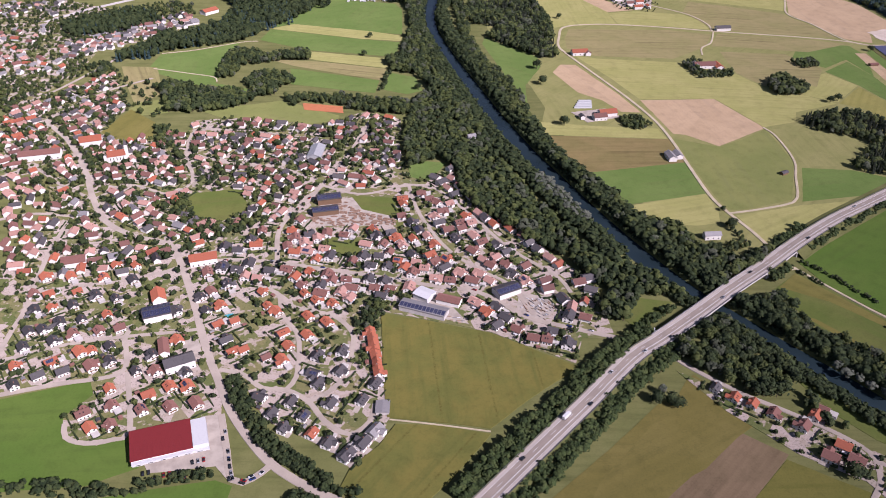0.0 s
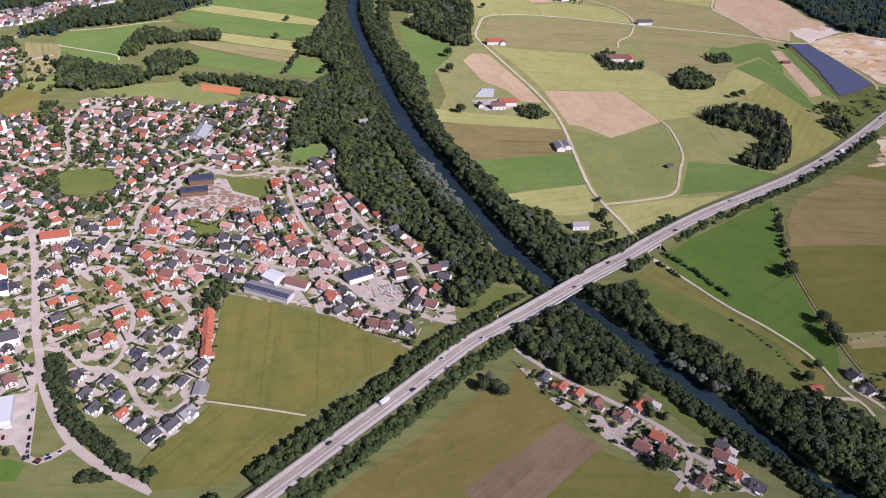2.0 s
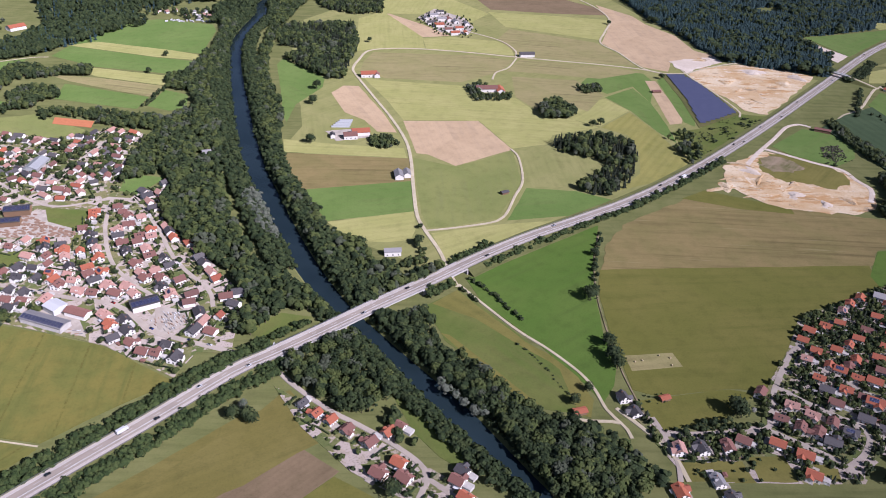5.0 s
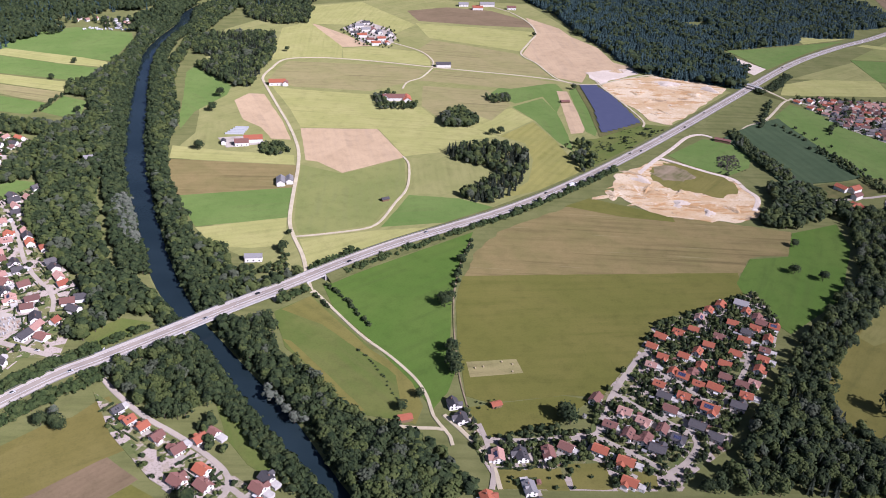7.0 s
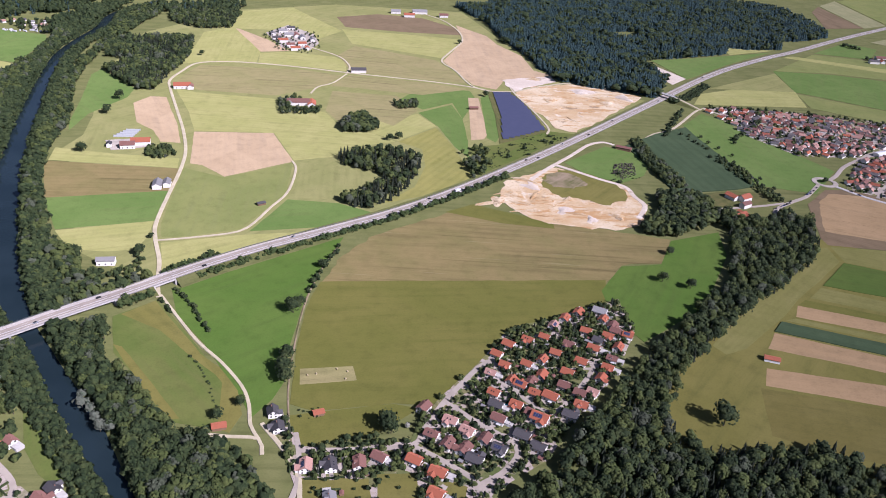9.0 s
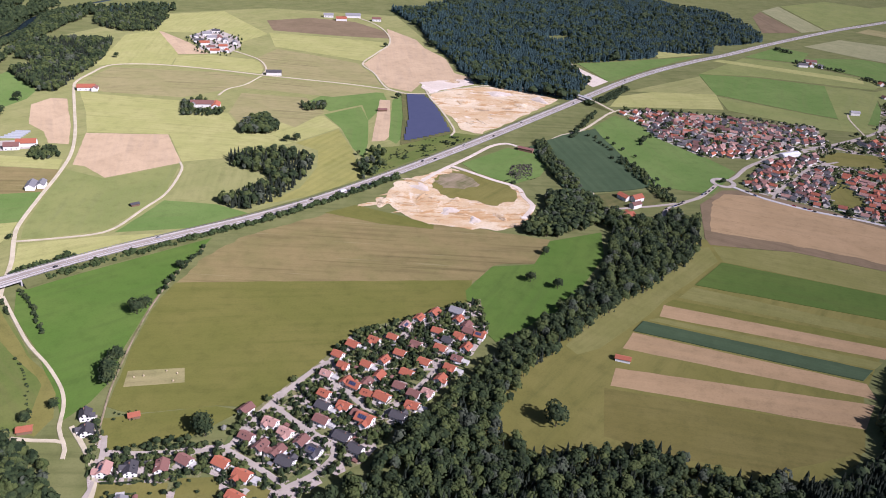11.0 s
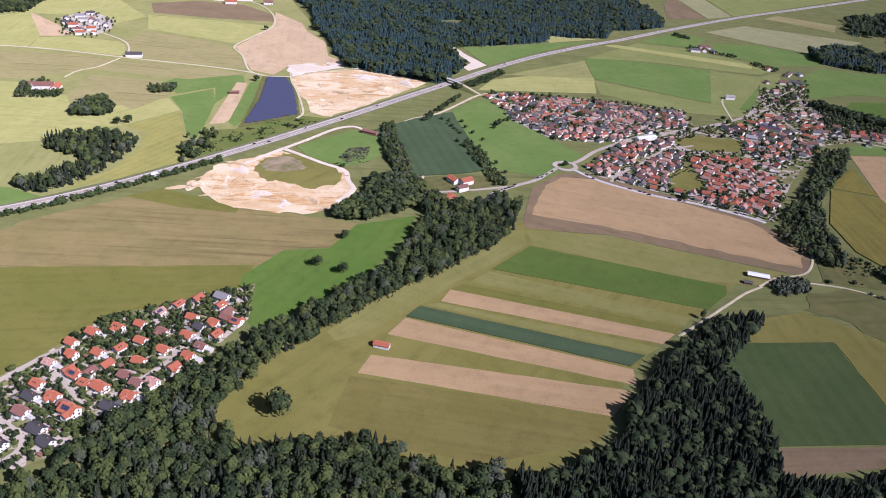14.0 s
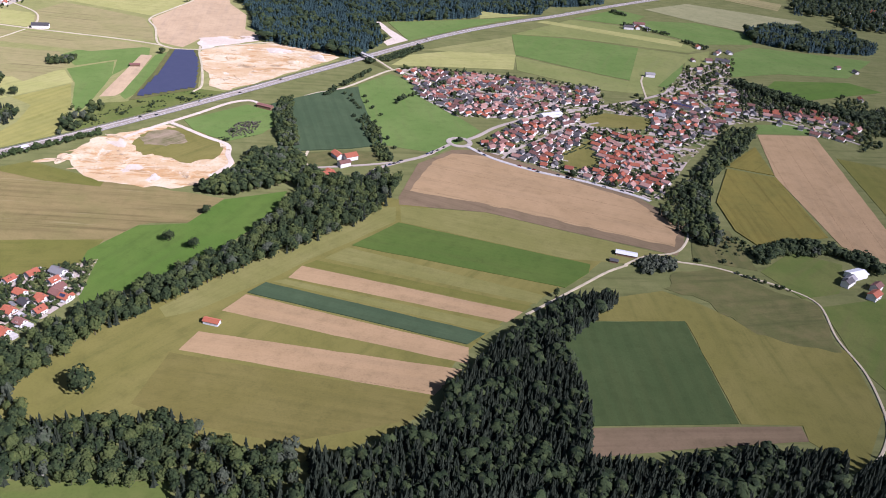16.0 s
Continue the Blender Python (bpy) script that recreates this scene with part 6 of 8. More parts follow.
row([("b", 670, 502), ("d", 700, 501), ("d", 643, 512), ("b", 643, 495), ("d", 659, 477), ("d", 669, 464), ("p", 618, 481), ("p", 606, 492), ("b", 591, 476), ("b", 602, 466), ("b", 614, 461), ("b", 630, 472), ("d", 640, 462), ("d", 621, 451), ("r", 578, 449), ("r", 594, 437), ("b", 553, 451), ("r", 592, 417), ("b", 586, 507)], V0, flip=0.3, size=1, scale=0.92)
row([("r", 688, 523), ("r", 675, 496), ("g", 757, 652)], V0, flip=0, size=1, scale=1.05)
row([("r", 721, 640), ("r", 736, 650), ("r", 757, 639), ("b", 764, 629), ("b", 765, 620), ("r", 774, 613), ("p", 708, 627), ("r", 697, 608), ("r", 681, 602), ("r", 663, 595), ("r", 737, 619), ("d", 745, 605), ("r", 756, 612), ("r", 738, 592), ("r", 760, 593), ("b", 717, 597), ("r", 703, 584), ("r", 689, 573), ("r", 675, 566)], V0, flip=0.35, size=0, scale=0.9)
row([("r", 656, 564), ("r", 723, 572), ("b", 751, 577), ("r", 744, 563), ("r", 708, 556), ("r", 685, 551), ("r", 659, 544), ("r", 666, 538), ("r", 735, 549), ("b", 702, 538), ("r", 676, 528), ("b", 675, 542), ("p", 724, 530), ("r", 711, 514), ("b", 713, 528), ("r", 643, 527), ("r", 651, 580), ("p", 643, 553), ("r", 659, 512)], V0, flip=0.35, size=0, scale=0.9)
row([("r", 491, 400), ("d", 526, 395), ("g", 521, 411)], 13, flip=0.4, size=1)

LAWNS = [[(498, 433), (546, 433), (549, 412), (499, 412)], [(551, 437), (579, 439), (580, 413), (552, 413)], [(600, 433), (614, 426), (612, 414), (590, 414)]]
for lawn in LAWNS:
    field("pasture", "mown garden lawn south of the village street", lawn, step=6, amp=1.5)
# ---------------------------------------------------------------- the rest of the town, street by street
KEEP = [[(-292, 808), (-230, 823), (-215, 774), (-244, 740), (-281, 766)], [(-153, 778), (-121, 831), (-49, 819), (-44, 731), (-143, 730)], [(-450, 976), (-436, 1052), (-389, 1008), (-378, 960), (-421, 947)],
        [(65, 624), (102, 620), (107, 595), (83, 564), (65, 593)], [(-34, 637), (9, 619), (29, 567), (-22, 575)], [(-238, 455), (-171, 478), (-142, 387), (-213, 386)],
        [(-126, 718), (-79, 713), (-82, 681), (-116, 681)], [(-45, 899), (3, 892), (-17, 844), (-40, 854)]]
field("riverside", "green park lawn among the houses", KEEP[0])
field("pasture", "olive meadow beside the church", KEEP[2])
field("riverside", "lawn beside the timber yard", [(-105, 807), (-51, 802), (-42, 752), (-45, 729), (-58, 762), (-90, 776)])
field("riverside", "green lawn between the houses", KEEP[6], height=0.3)
field("meadow", "green meadow beside the river wood", KEEP[7], height=0.3)
OLD = ["r", "p", "b", "b", "p", "p", "g", "d", "b"]
NEWER = ["r", "p", "b", "p", "b", "d", "d"]
district([(39, 572), (75, 579), (108, 564), (129, 553), (113, 522), (76, 537), (38, 564)], 16, -27, ["d", "b", "r"], KEEP, near=True, far=False)
district([(-250, 663), (-172, 741), (-140, 824), (-93, 811), (-42, 839), (10, 877), (20, 820), (70, 744), (102, 699), (144, 639), (134, 585), (117, 553), (75, 583), (39, 572), (-13, 631), (-74, 596), (-170, 635), (-230, 616)], 15.8, -60, NEWER, KEEP, near=True, far=False)
district([(-432, 653), (-613, 1039), (-575, 1060), (-523, 1181), (-508, 1193), (-449, 1052), (-407, 982), (-299, 970), (-295, 829), (-208, 740), (-256, 674), (-267, 653), (-390, 632)], 17.0, T0, OLD, KEEP, scale=0.92, apart=4.2)
district([(-295, 843), (-332, 996), (-272, 1016), (-170, 994), (-113, 1038), (-60, 1020), (-55, 891), (-93, 811), (-141, 831), (-172, 741), (-208, 740), (-239, 829)], 16.5, -10, NEWER, KEEP, scale=0.88, apart=4.0)
hall("sports_hall", -441, 1514, 51, 30, 18, 6, 22, "roof_r", "plaster", "large hall with an orange-red roof among trees")
PALE = ["d", "g", "d", "b", "g", "p"]
district([(-872, 1384), (-859, 1566), (-794, 1568), (-749, 1593), (-710, 1481), (-772, 1494), (-792, 1424), (-811, 1268)], 24, 20, PALE, KEEP, chance=0.8)
district([(-610, 1224), (-637, 1314), (-596, 1384), (-563, 1464), (-483, 1508), (-443, 1442), (-483, 1399), (-537, 1324), (-582, 1267)], 15, 20, PALE, KEEP, scale=0.95, apart=3.5)
district([(-775, 1269), (-772, 1380), (-707, 1436), (-682, 1382), (-702, 1312), (-626, 1232), (-599, 1240), (-577, 1175), (-634, 1198), (-712, 1144)], 21, 20, ["p", "g", "b", "r"], KEEP, chance=0.85)
district([(-255, 1650), (-215, 1690), (-100, 1690), (-85, 1610), (-140, 1612), (-200, 1645)], 19, 10, ["g", "d", "g", "p"], KEEP, chance=0.75, scale=0.8)
join_far("closely built small-town houses with red, brown and grey roofs")
# east village
KEEP2 = [[(1332, 1111), (1384, 1142), (1458, 1127), (1423, 1077), (1349, 1084)], [(1277, 979), (1335, 1034), (1318, 937), (1273, 924)]]
field("pasture", "grassy village green between the houses", KEEP2[0], height=0.3)
field("pasture", "grassy play area between the houses", KEEP2[1], height=0.3)
MIXED = ["r", "p", "b", "d", "p", "b", "d", "r"]
hall("village_hall", 1295, 1116, 23, 34, 10, 5, 14, "white", "white", "long white village hall")
hall("riding_hall", 1520, 1182, -38, 32, 12, 5.5, 18, "roof_b", "plaster", "broad barn with a dull violet-brown roof", "barn", solar=1)
hall("farm_barn", 1466, 1134, -28, 16, 11, 5, 26, "roof_g", "plaster", "grey roofed village barn", "barn")
hall("farm_barn", 1701, 1459, -29, 26, 13, 5, 24, "roof_d", "plaster", "dark roofed barn at the village edge", "barn")
district([(1083, 1293), (1119, 1312), (1229, 1294), (1397, 1251), (1384, 1184), (1285, 1128), (1245, 1097), (1156, 1104), (1114, 1171)], 12.6, -33, ["b", "p", "b", "d", "p", "r", "d"], KEEP2, scale=0.80, apart=2.6)
district([(1169, 984), (1242, 1084), (1337, 1128), (1334, 1073), (1276, 933), (1238, 926), (1197, 957)], 13.0, -38, MIXED, KEEP2, scale=0.82, apart=2.6)
district([(1338, 1060), (1415, 1054), (1461, 1024), (1381, 867), (1360, 858), (1288, 900), (1273, 924), (1311, 954)], 13.5, 44, ["r", "r", "r", "r", "p", "p"], KEEP2, scale=0.82, apart=2.8)
district([(1434, 1186), (1553, 1253), (1647, 1287), (1596, 1145), (1521, 1066), (1467, 1029), (1428, 1066), (1449, 1150)], 16, 26, MIXED, KEEP2, scale=0.9, chance=0.75)
district([(1641, 1461), (1730, 1500), (1664, 1336), (1574, 1306)], 38, -53, MIXED, KEEP2, scale=0.9, chance=0.7)
district([(1618, 1212), (1747, 1190), (1787, 1128), (1737, 1047), (1689, 1086), (1631, 1150), (1590, 1152)], 17, -27, MIXED, KEEP2, scale=0.9, chance=0.85)
# far camp site and hamlet beyond the wood
district([(2134, 1833), (2204, 1818), (2322, 1867), (2456, 2077), (2292, 2045)], 34, 0, ["d", "g", "b", "r"], [], chance=0.7)
for kind, x, y in (("b", 1593, 1702), ("r", 1608, 1687), ("g", 1628, 1682), ("r", 1690, 1553), ("d", 1721, 1528), ("g", 1744, 1528), ("b", 1712, 1516), ("r", 1868, 1268), ("b", 1935, 1462), ("d", 1960, 1440)):
    house(kind, x, y, 20 + 11 * (int(x) % 9), None, far=True)
join_far("village houses with mostly red tile roofs among gardens")
# ---------------------------------------------------------------- woods
RIVERWOOD = "dense broadleaf riverside wood"
forest(RIVERWOOD, [(-79, 1600), (-50, 1589), (-28, 1377), (0, 1184), (32, 1052), (58, 941), (87, 833), (121, 749), (154, 687), (179, 668), (188, 660), (206, 642), (227, 616), (225, 605), (213, 609), (202, 617), (183, 611), (170, 588), (160, 572), (142, 587), (153, 623), (128, 671), (85, 717), (47, 760), (19, 811), (14, 868), (-4, 904), (-41, 872), (-54, 965), (-49, 1020), (-40, 1090), (-20, 1130), (-35, 1171), (-48, 1200), (-80, 1210), (-92, 1255), (-70, 1290), (-69, 1356), (-62, 1408), (-66, 1521)])
forest("band of broadleaf trees", [(-231, 1089), (-211, 1065), (-200, 1082), (-139, 1068), (-130, 1050), (-99, 1046), (-51, 1037), (-20, 1048), (-20, 1065), (-68, 1085), (-133, 1099), (-183, 1110), (-226, 1100)], tall=(12, 19))
forest(RIVERWOOD, [(17, 1869), (61, 1819), (46, 1661), (31, 1568), (37, 1487), (44, 1377), (59, 1283), (107, 1126), (116, 1075), (119, 1016), (141, 924), (175, 843), (212, 772), (241, 730), (271, 688), (301, 674), (328, 691), (335, 676), (272, 630), (245, 642), (205, 716), (172, 796), (132, 906), (79, 1099), (38, 1280), (20, 1484), (11, 1705)])
forest(RIVERWOOD, [(-98, 1590), (-50, 1588), (-48, 1660), (-38, 1780), (-28, 1900), (-72, 1905), (-96, 1790), (-110, 1680)], kind="broad_far", gap=8)
forest("mixed wood beside the river meadow", [(80, 1367), (116, 1320), (154, 1276), (182, 1273), (186, 1354), (193, 1478), (171, 1619), (125, 1591), (85, 1576), (34, 1568), (30, 1516), (52, 1459)], gap=7.4, tall=(14, 24), needle_share=0.45, holes=[[(50, 1400), (92, 1396), (96, 1440), (60, 1452)]])
forest("mixed wood beyond the clearing", [(98, 1741), (164, 1692), (225, 1712), (227, 1816), (217, 1851), (125, 1881), (75, 1813)], needle_share=0.35)
forest(RIVERWOOD, [(195, 536), (206, 552), (240, 572), (256, 574), (264, 550), (277, 530), (289, 514), (286, 495), (269, 478), (247, 477), (234, 489), (216, 503), (202, 518)], fine=True)
belt("trees along the west bank", [(277, 517), (288, 500)], 11, 6.0, (8, 12), protos=BROAD)
forest("trees behind the riverside houses", [(281, 481), (296, 481), (302, 453), (321, 433), (319, 419), (306, 430), (293, 447)], gap=9, tall=(9, 14), chance=0.75)
forest(RIVERWOOD, [(283, 595), (310, 615), (331, 568), (364, 529), (394, 485), (428, 472), (437, 448), (458, 420), (467, 399), (401, 398), (387, 433), (366, 468), (339, 510), (311, 545), (289, 572)], fine=True)
forest("dense wood between river and village", [(401, 457), (429, 449), (441, 418), (460, 402), (466, 376), (427, 375), (413, 406), (394, 428)], fine=True)
forest("dark wood along the stream", [(424, 449), (445, 461), (465, 444), (479, 416), (482, 400), (459, 400)], gap=8)
GROVE = "grove of dark trees in the fields"
forest(GROVE, [(485, 1024), (542, 1050), (597, 1037), (596, 982), (571, 909), (541, 868), (502, 869), (500, 892), (549, 952), (538, 977), (492, 993)], needle_share=0.6)
forest(GROVE, [(480, 1150), (511, 1188), (538, 1155), (532, 1123), (492, 1120)], gap=6.5)
forest(GROVE, [(560, 1265), (600, 1281), (599, 1243), (565, 1231)], gap=6.5, tall=(9, 14))
forest(GROVE, [(655, 1055), (684, 1090), (693, 1052), (690, 991), (664, 967), (647, 994)], gap=10, chance=0.42, tall=(10, 17))
forest("trees round a farm", [(379, 1246), (405, 1277), (415, 1264), (398, 1220), (450, 1214), (446, 1193), (390, 1187)], gap=7, tall=(8, 13))
forest("trees beside a farm", [(239, 1030), (267, 1036), (279, 1007), (258, 991), (238, 1005)], gap=7, tall=(8, 13))
forest("trees round the lone house", [(241, 735), (250, 740), (262, 702), (290, 705), (311, 717), (301, 750), (312, 751), (319, 704), (273, 680), (250, 701)], gap=7, tall=(8, 14))
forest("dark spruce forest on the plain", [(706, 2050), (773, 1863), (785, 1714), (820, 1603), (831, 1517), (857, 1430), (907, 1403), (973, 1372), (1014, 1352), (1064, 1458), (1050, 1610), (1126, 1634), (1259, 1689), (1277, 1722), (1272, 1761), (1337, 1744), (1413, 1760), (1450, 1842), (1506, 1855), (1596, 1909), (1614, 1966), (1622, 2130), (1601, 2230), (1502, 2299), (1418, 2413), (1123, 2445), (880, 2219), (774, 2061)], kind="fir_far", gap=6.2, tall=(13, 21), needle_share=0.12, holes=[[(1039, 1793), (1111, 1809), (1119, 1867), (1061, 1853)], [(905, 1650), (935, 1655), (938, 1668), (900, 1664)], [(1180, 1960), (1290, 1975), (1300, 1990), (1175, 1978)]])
forest("band of wood north of the town", [(-526, 1239), (-494, 1250), (-470, 1261), (-462, 1295), (-411, 1313), (-343, 1349), (-323, 1393), (-292, 1443), (-270, 1531), (-262, 1609), (-277, 1626), (-337, 1583), (-380, 1531), (-404, 1431), (-436, 1378), (-484, 1345), (-511, 1280)], kind="broad_far", gap=7.0, needle_share=0.25)
forest("wood in the suburb", [(-683, 1427), (-644, 1463), (-618, 1506), (-551, 1493), (-512, 1452), (-539, 1424), (-574, 1381), (-638, 1358)], kind="broad_far", gap=8, needle_share=0.2)
forest("trees in the suburb", [(-691, 1107), (-673, 1172), (-606, 1135), (-561, 1150), (-565, 1087), (-582, 1045), (-639, 1002)], gap=11, tall=(8, 14), chance=0.8)
forest("trees in the suburb", [(-586, 1208), (-536, 1245), (-507, 1199), (-520, 1175), (-561, 1159)], gap=9, tall=(8, 14), chance=0.85)
forest("trees in the suburb", [(-604, 1543), (-535, 1584), (-487, 1566), (-464, 1502), (-524, 1472)], gap=10, tall=(8, 14), chance=0.7)
belt("trees at the allotment gardens", [(-508, 1200), (-481, 1141), (-455, 1086), (-438, 1051)], 4, 9, (4, 7))
forest("grove west of the river", [(-345, 1177), (-354, 1253), (-341, 1297), (-314, 1298), (-280, 1274), (-233, 1298), (-215, 1272), (-219, 1253), (-260, 1255), (-284, 1241), (-318, 1230), (-321, 1183), (-335, 1170)], gap=8, tall=(12, 22))
forest("grove west of the river", [(-299, 1150), (-290, 1185), (-240, 1196), (-224, 1158), (-237, 1144), (-255, 1128), (-235, 1111), (-281, 1097), (-284, 1127)], gap=8, tall=(12, 21))
forest("grove west of the river", [(-413, 1125), (-408, 1149), (-375, 1135), (-363, 1117), (-359, 1123), (-336, 1124), (-284, 1110), (-269, 1084), (-283, 1067), (-303, 1051), (-348, 1040), (-379, 1040), (-394, 1072)], gap=8, tall=(13, 22))
forest("far wood up the river", [(26, 1871), (220, 1944), (211, 1846), (28, 1814)], kind="broad_far", gap=11, needle_share=0.3)
forest("far wood beside the river", [(-280, 1440), (-255, 1522), (-211, 1570), (-260, 1644), (-213, 1700), (-175, 1757), (-125, 1766), (-102, 1883), (-116, 1944), (-465, 1874), (-513, 1770), (-386, 1505)], kind="broad_far", gap=9.5, needle_share=0.3, chance=0.9)
forest("trees of the camp site", [(-265, 1640), (-235, 1680), (-100, 1690), (-80, 1600), (-140, 1606), (-200, 1640)], kind="broad_far", gap=13, tall=(9, 16), chance=0.6)
forest("dense dark broadleaf wood along the slope", [(679, 433), (690, 460), (739, 524), (796, 600), (824, 622), (858, 667), (907, 712), (932, 775), (948, 827), (944, 850), (962, 889), (977, 863), (1018, 866), (1063, 869), (1046, 804), (1020, 767), (960, 708), (908, 665), (861, 615), (820, 572), (791, 529), (774, 493), (798, 460), (775, 407), (639, 408), (663, 428)], gap=9, tall=(15, 24), needle_share=0.15, fine=True)
forest("band of trees beside the maize field", [(911, 1134), (928, 1145), (930, 1081), (938, 1019), (943, 966), (926, 950), (914, 998), (906, 1062)], gap=6.5, tall=(9, 15))
forest("wood beside the gravel pit", [(892, 930), (930, 935), (952, 930), (956, 871), (920, 839), (904, 834), (884, 818), (848, 822), (846, 835), (884, 880)], gap=7.5)
forest("bare grey scrub beside the pit", [(864, 1038), (892, 1044), (886, 1003), (862, 983), (853, 1001)], gap=4.2, tall=(2.2, 4.2), chance=0.9, mat_name="thicket")
forest("broadleaf wood at the foot of the meadow", [(729, 448), (778, 456), (826, 464), (897, 461), (914, 448), (946, 433), (970, 428), (981, 385), (906, 386), (897, 402), (847, 404), (765, 404), (746, 403)], gap=8, tall=(14, 24), needle_share=0.36, fine=True)
SPRUCE = "dense dark spruce wood"
forest(SPRUCE, [(980, 431), (1007, 430), (1052, 451), (1067, 461), (1090, 509), (1126, 554), (1155, 583), (1198, 620), (1244, 634), (1249, 624), (1206, 580), (1174, 547), (1186, 510), (1182, 470), (1170, 421), (1182, 417), (1252, 423), (1317, 428), (1357, 422), (1336, 379), (980, 386)], kind="fir", gap=4.3, tall=(12, 19), needle_share=0.12)
forest(SPRUCE, [(1352, 403), (1386, 422), (1416, 419), (1389, 378), (1336, 379)], kind="fir", gap=4.4, tall=(11, 17))
forest("dark wood at the village edge", [(1380, 857), (1460, 949), (1551, 1081), (1601, 1096), (1556, 1021), (1479, 936), (1439, 878), (1413, 803), (1396, 736), (1375, 735), (1358, 770), (1351, 810)], gap=7.5, tall=(12, 19), needle_share=0.25)
forest("trees along the pasture", [(1442, 738), (1486, 751), (1527, 730), (1493, 716), (1454, 714)], gap=7, tall=(9, 14))
forest("bushes at the pasture", [(1381, 783), (1415, 792), (1411, 752), (1438, 734), (1476, 741), (1498, 732), (1445, 715), (1423, 722), (1400, 742), (1369, 750)], gap=8, tall=(5, 9))
forest("far wooded hill", [(1854, 1707), (1845, 1632), (1875, 1604), (1935, 1575), (2081, 1580), (2136, 1659), (2105, 1666), (2120, 1756), (2073, 1744), (2008, 1700), (2016, 1771), (1959, 1787), (1879, 1717)], kind="fir_far", gap=6.8, tall=(14, 22), needle_share=0.2)
forest("far wooded slope", [(2075, 1927), (2130, 1919), (2198, 1948), (2135, 1823), (2239, 1786), (2300, 1810), (2527, 2162), (2361, 2226), (2177, 2130)], kind="broad_far", gap=10, chance=0.62, needle_share=0.3)
forest("trees among the village houses", [(1667, 1311), (1720, 1327), (1708, 1270), (1762, 1221), (1754, 1172), (1680, 1178), (1618, 1195)], gap=9, tall=(8, 14), needle_share=0.3)
forest("dark trees in the village", [(1685, 1449), (1735, 1484), (1667, 1324), (1622, 1304), (1548, 1268), (1493, 1226), (1499, 1255), (1571, 1302)], gap=12, tall=(7, 12), chance=0.6)
forest("dark trees in the village", [(1442, 1109), (1502, 1141), (1477, 1046), (1449, 1028), (1425, 1051)], gap=11, tall=(7, 11), chance=0.55)
forest("dark trees in the village", [(1837, 1290), (1870, 1254), (1768, 1042), (1729, 1026), (1745, 1100), (1776, 1191)], gap=10, tall=(9, 15), chance=0.7)
forest("trees along the village road", [(1341, 1131), (1378, 1156), (1379, 1137), (1343, 1108)], gap=8, tall=(6, 10), chance=0.7)
forest("trees beside the roundabout road", [(1015, 1065), (1027, 1089), (1043, 1036), (1058, 929), (1053, 905), (1041, 931), (1030, 994)], gap=7, tall=(8, 12))
forest("trees round the mill farm", [(958, 868), (976, 889), (986, 843), (1018, 861), (1039, 895), (1056, 896), (1044, 819), (1020, 776), (961, 819)], gap=8, tall=(12, 18))
forest("park trees in the town", [(-307, 797), (-290, 804), (-267, 753), (-230, 736), (-209, 748), (-199, 730), (-226, 718), (-260, 724), (-289, 753)], gap=7, tall=(9, 14))
forest("trees at the church", [(-448, 917), (-438, 929), (-420, 889), (-429, 876)], gap=6, tall=(9, 13))
forest("trees in the town", [(-380, 982), (-366, 1001), (-341, 939), (-353, 918)], gap=7, tall=(9, 14))
forest("trees beside the new houses", [(-73, 589), (-62, 611), (-48, 589), (-57, 560), (-69, 552)], gap=7, tall=(8, 13))

# belts along the highway, the road and the lanes
HEDGE = "belt of bushes and trees on the road embankment"
for side, s_from, s_to in ((-1, 0, i0 + 1), (1, 0, i0 + 1)):
    pts = [(hw[i].x + side * 17 * (hw[i + 1] - hw[i]).normalized().y, hw[i].y - side * 17 * (hw[i + 1] - hw[i]).normalized().x) for i in list(range(s_from, s_to, 3)) + [s_to]]
    belt(HEDGE, pts, 13 if side < 0 else 15, 4.2, (5, 9.5), z=0.5, mat="leaf_hedge")
pts = [(hw[i].x + 13 * (hw[i + 1] - hw[i]).normalized().y, hw[i].y - 13 * (hw[i + 1] - hw[i]).normalized().x) for i in range(u1 + 2, min(range(len(hw)), key=lambda i: abs(hw[i].x - 720)), 3)]
belt(HEDGE, pts, 7, 4.5, (5, 9), z=0.3, mat="leaf_hedge")
pts = [(hw[i].x - 14 * (hw[i + 1] - hw[i]).normalized().y, hw[i].y + 14 * (hw[i + 1] - hw[i]).normalized().x) for i in range(u1, u1 + 7, 3)]
belt(HEDGE, pts, 8, 5, (5, 9), z=0.3, mat="leaf_hedge")
for side in (-1, 1):
    pts = [(hw[i].x + side * 15 * (hw[i + 1] - hw[i]).normalized().y, hw[i].y - side * 15 * (hw[i + 1] - hw[i]).normalized().x) for i in range(i1, u0 + 1)]
    belt(HEDGE, pts, 8, 4.5, (6, 10), z=0.3, mat="leaf_hedge")
belt(HEDGE, [(168, 560), (186, 576), (213, 598)], 6, 4.2, (4, 7), mat="leaf_hedge")
belt("hedge of trees along the curved road", [(-169, 495), (-158, 469), (-136, 436), (-106, 408), (-75, 384)], 9, 4.5, (5, 8.5))
belt("row of bushes behind the hall", [(-206, 383), (-190, 388), (-158, 395)], 7, 4.5, (4, 7))
belt("trees along the road", [(-304, 379), (-282, 382), (-245, 378), (-204, 384)], 6, 6, (5, 9))
belt("trees at the field edge", [(-101, 374), (-74, 377), (-54, 373)], 8, 5, (5, 9))
belt("hedge beside the lane", [(357, 674), (377, 648), (404, 600)], 3.5, 3.6, (3, 5.5))
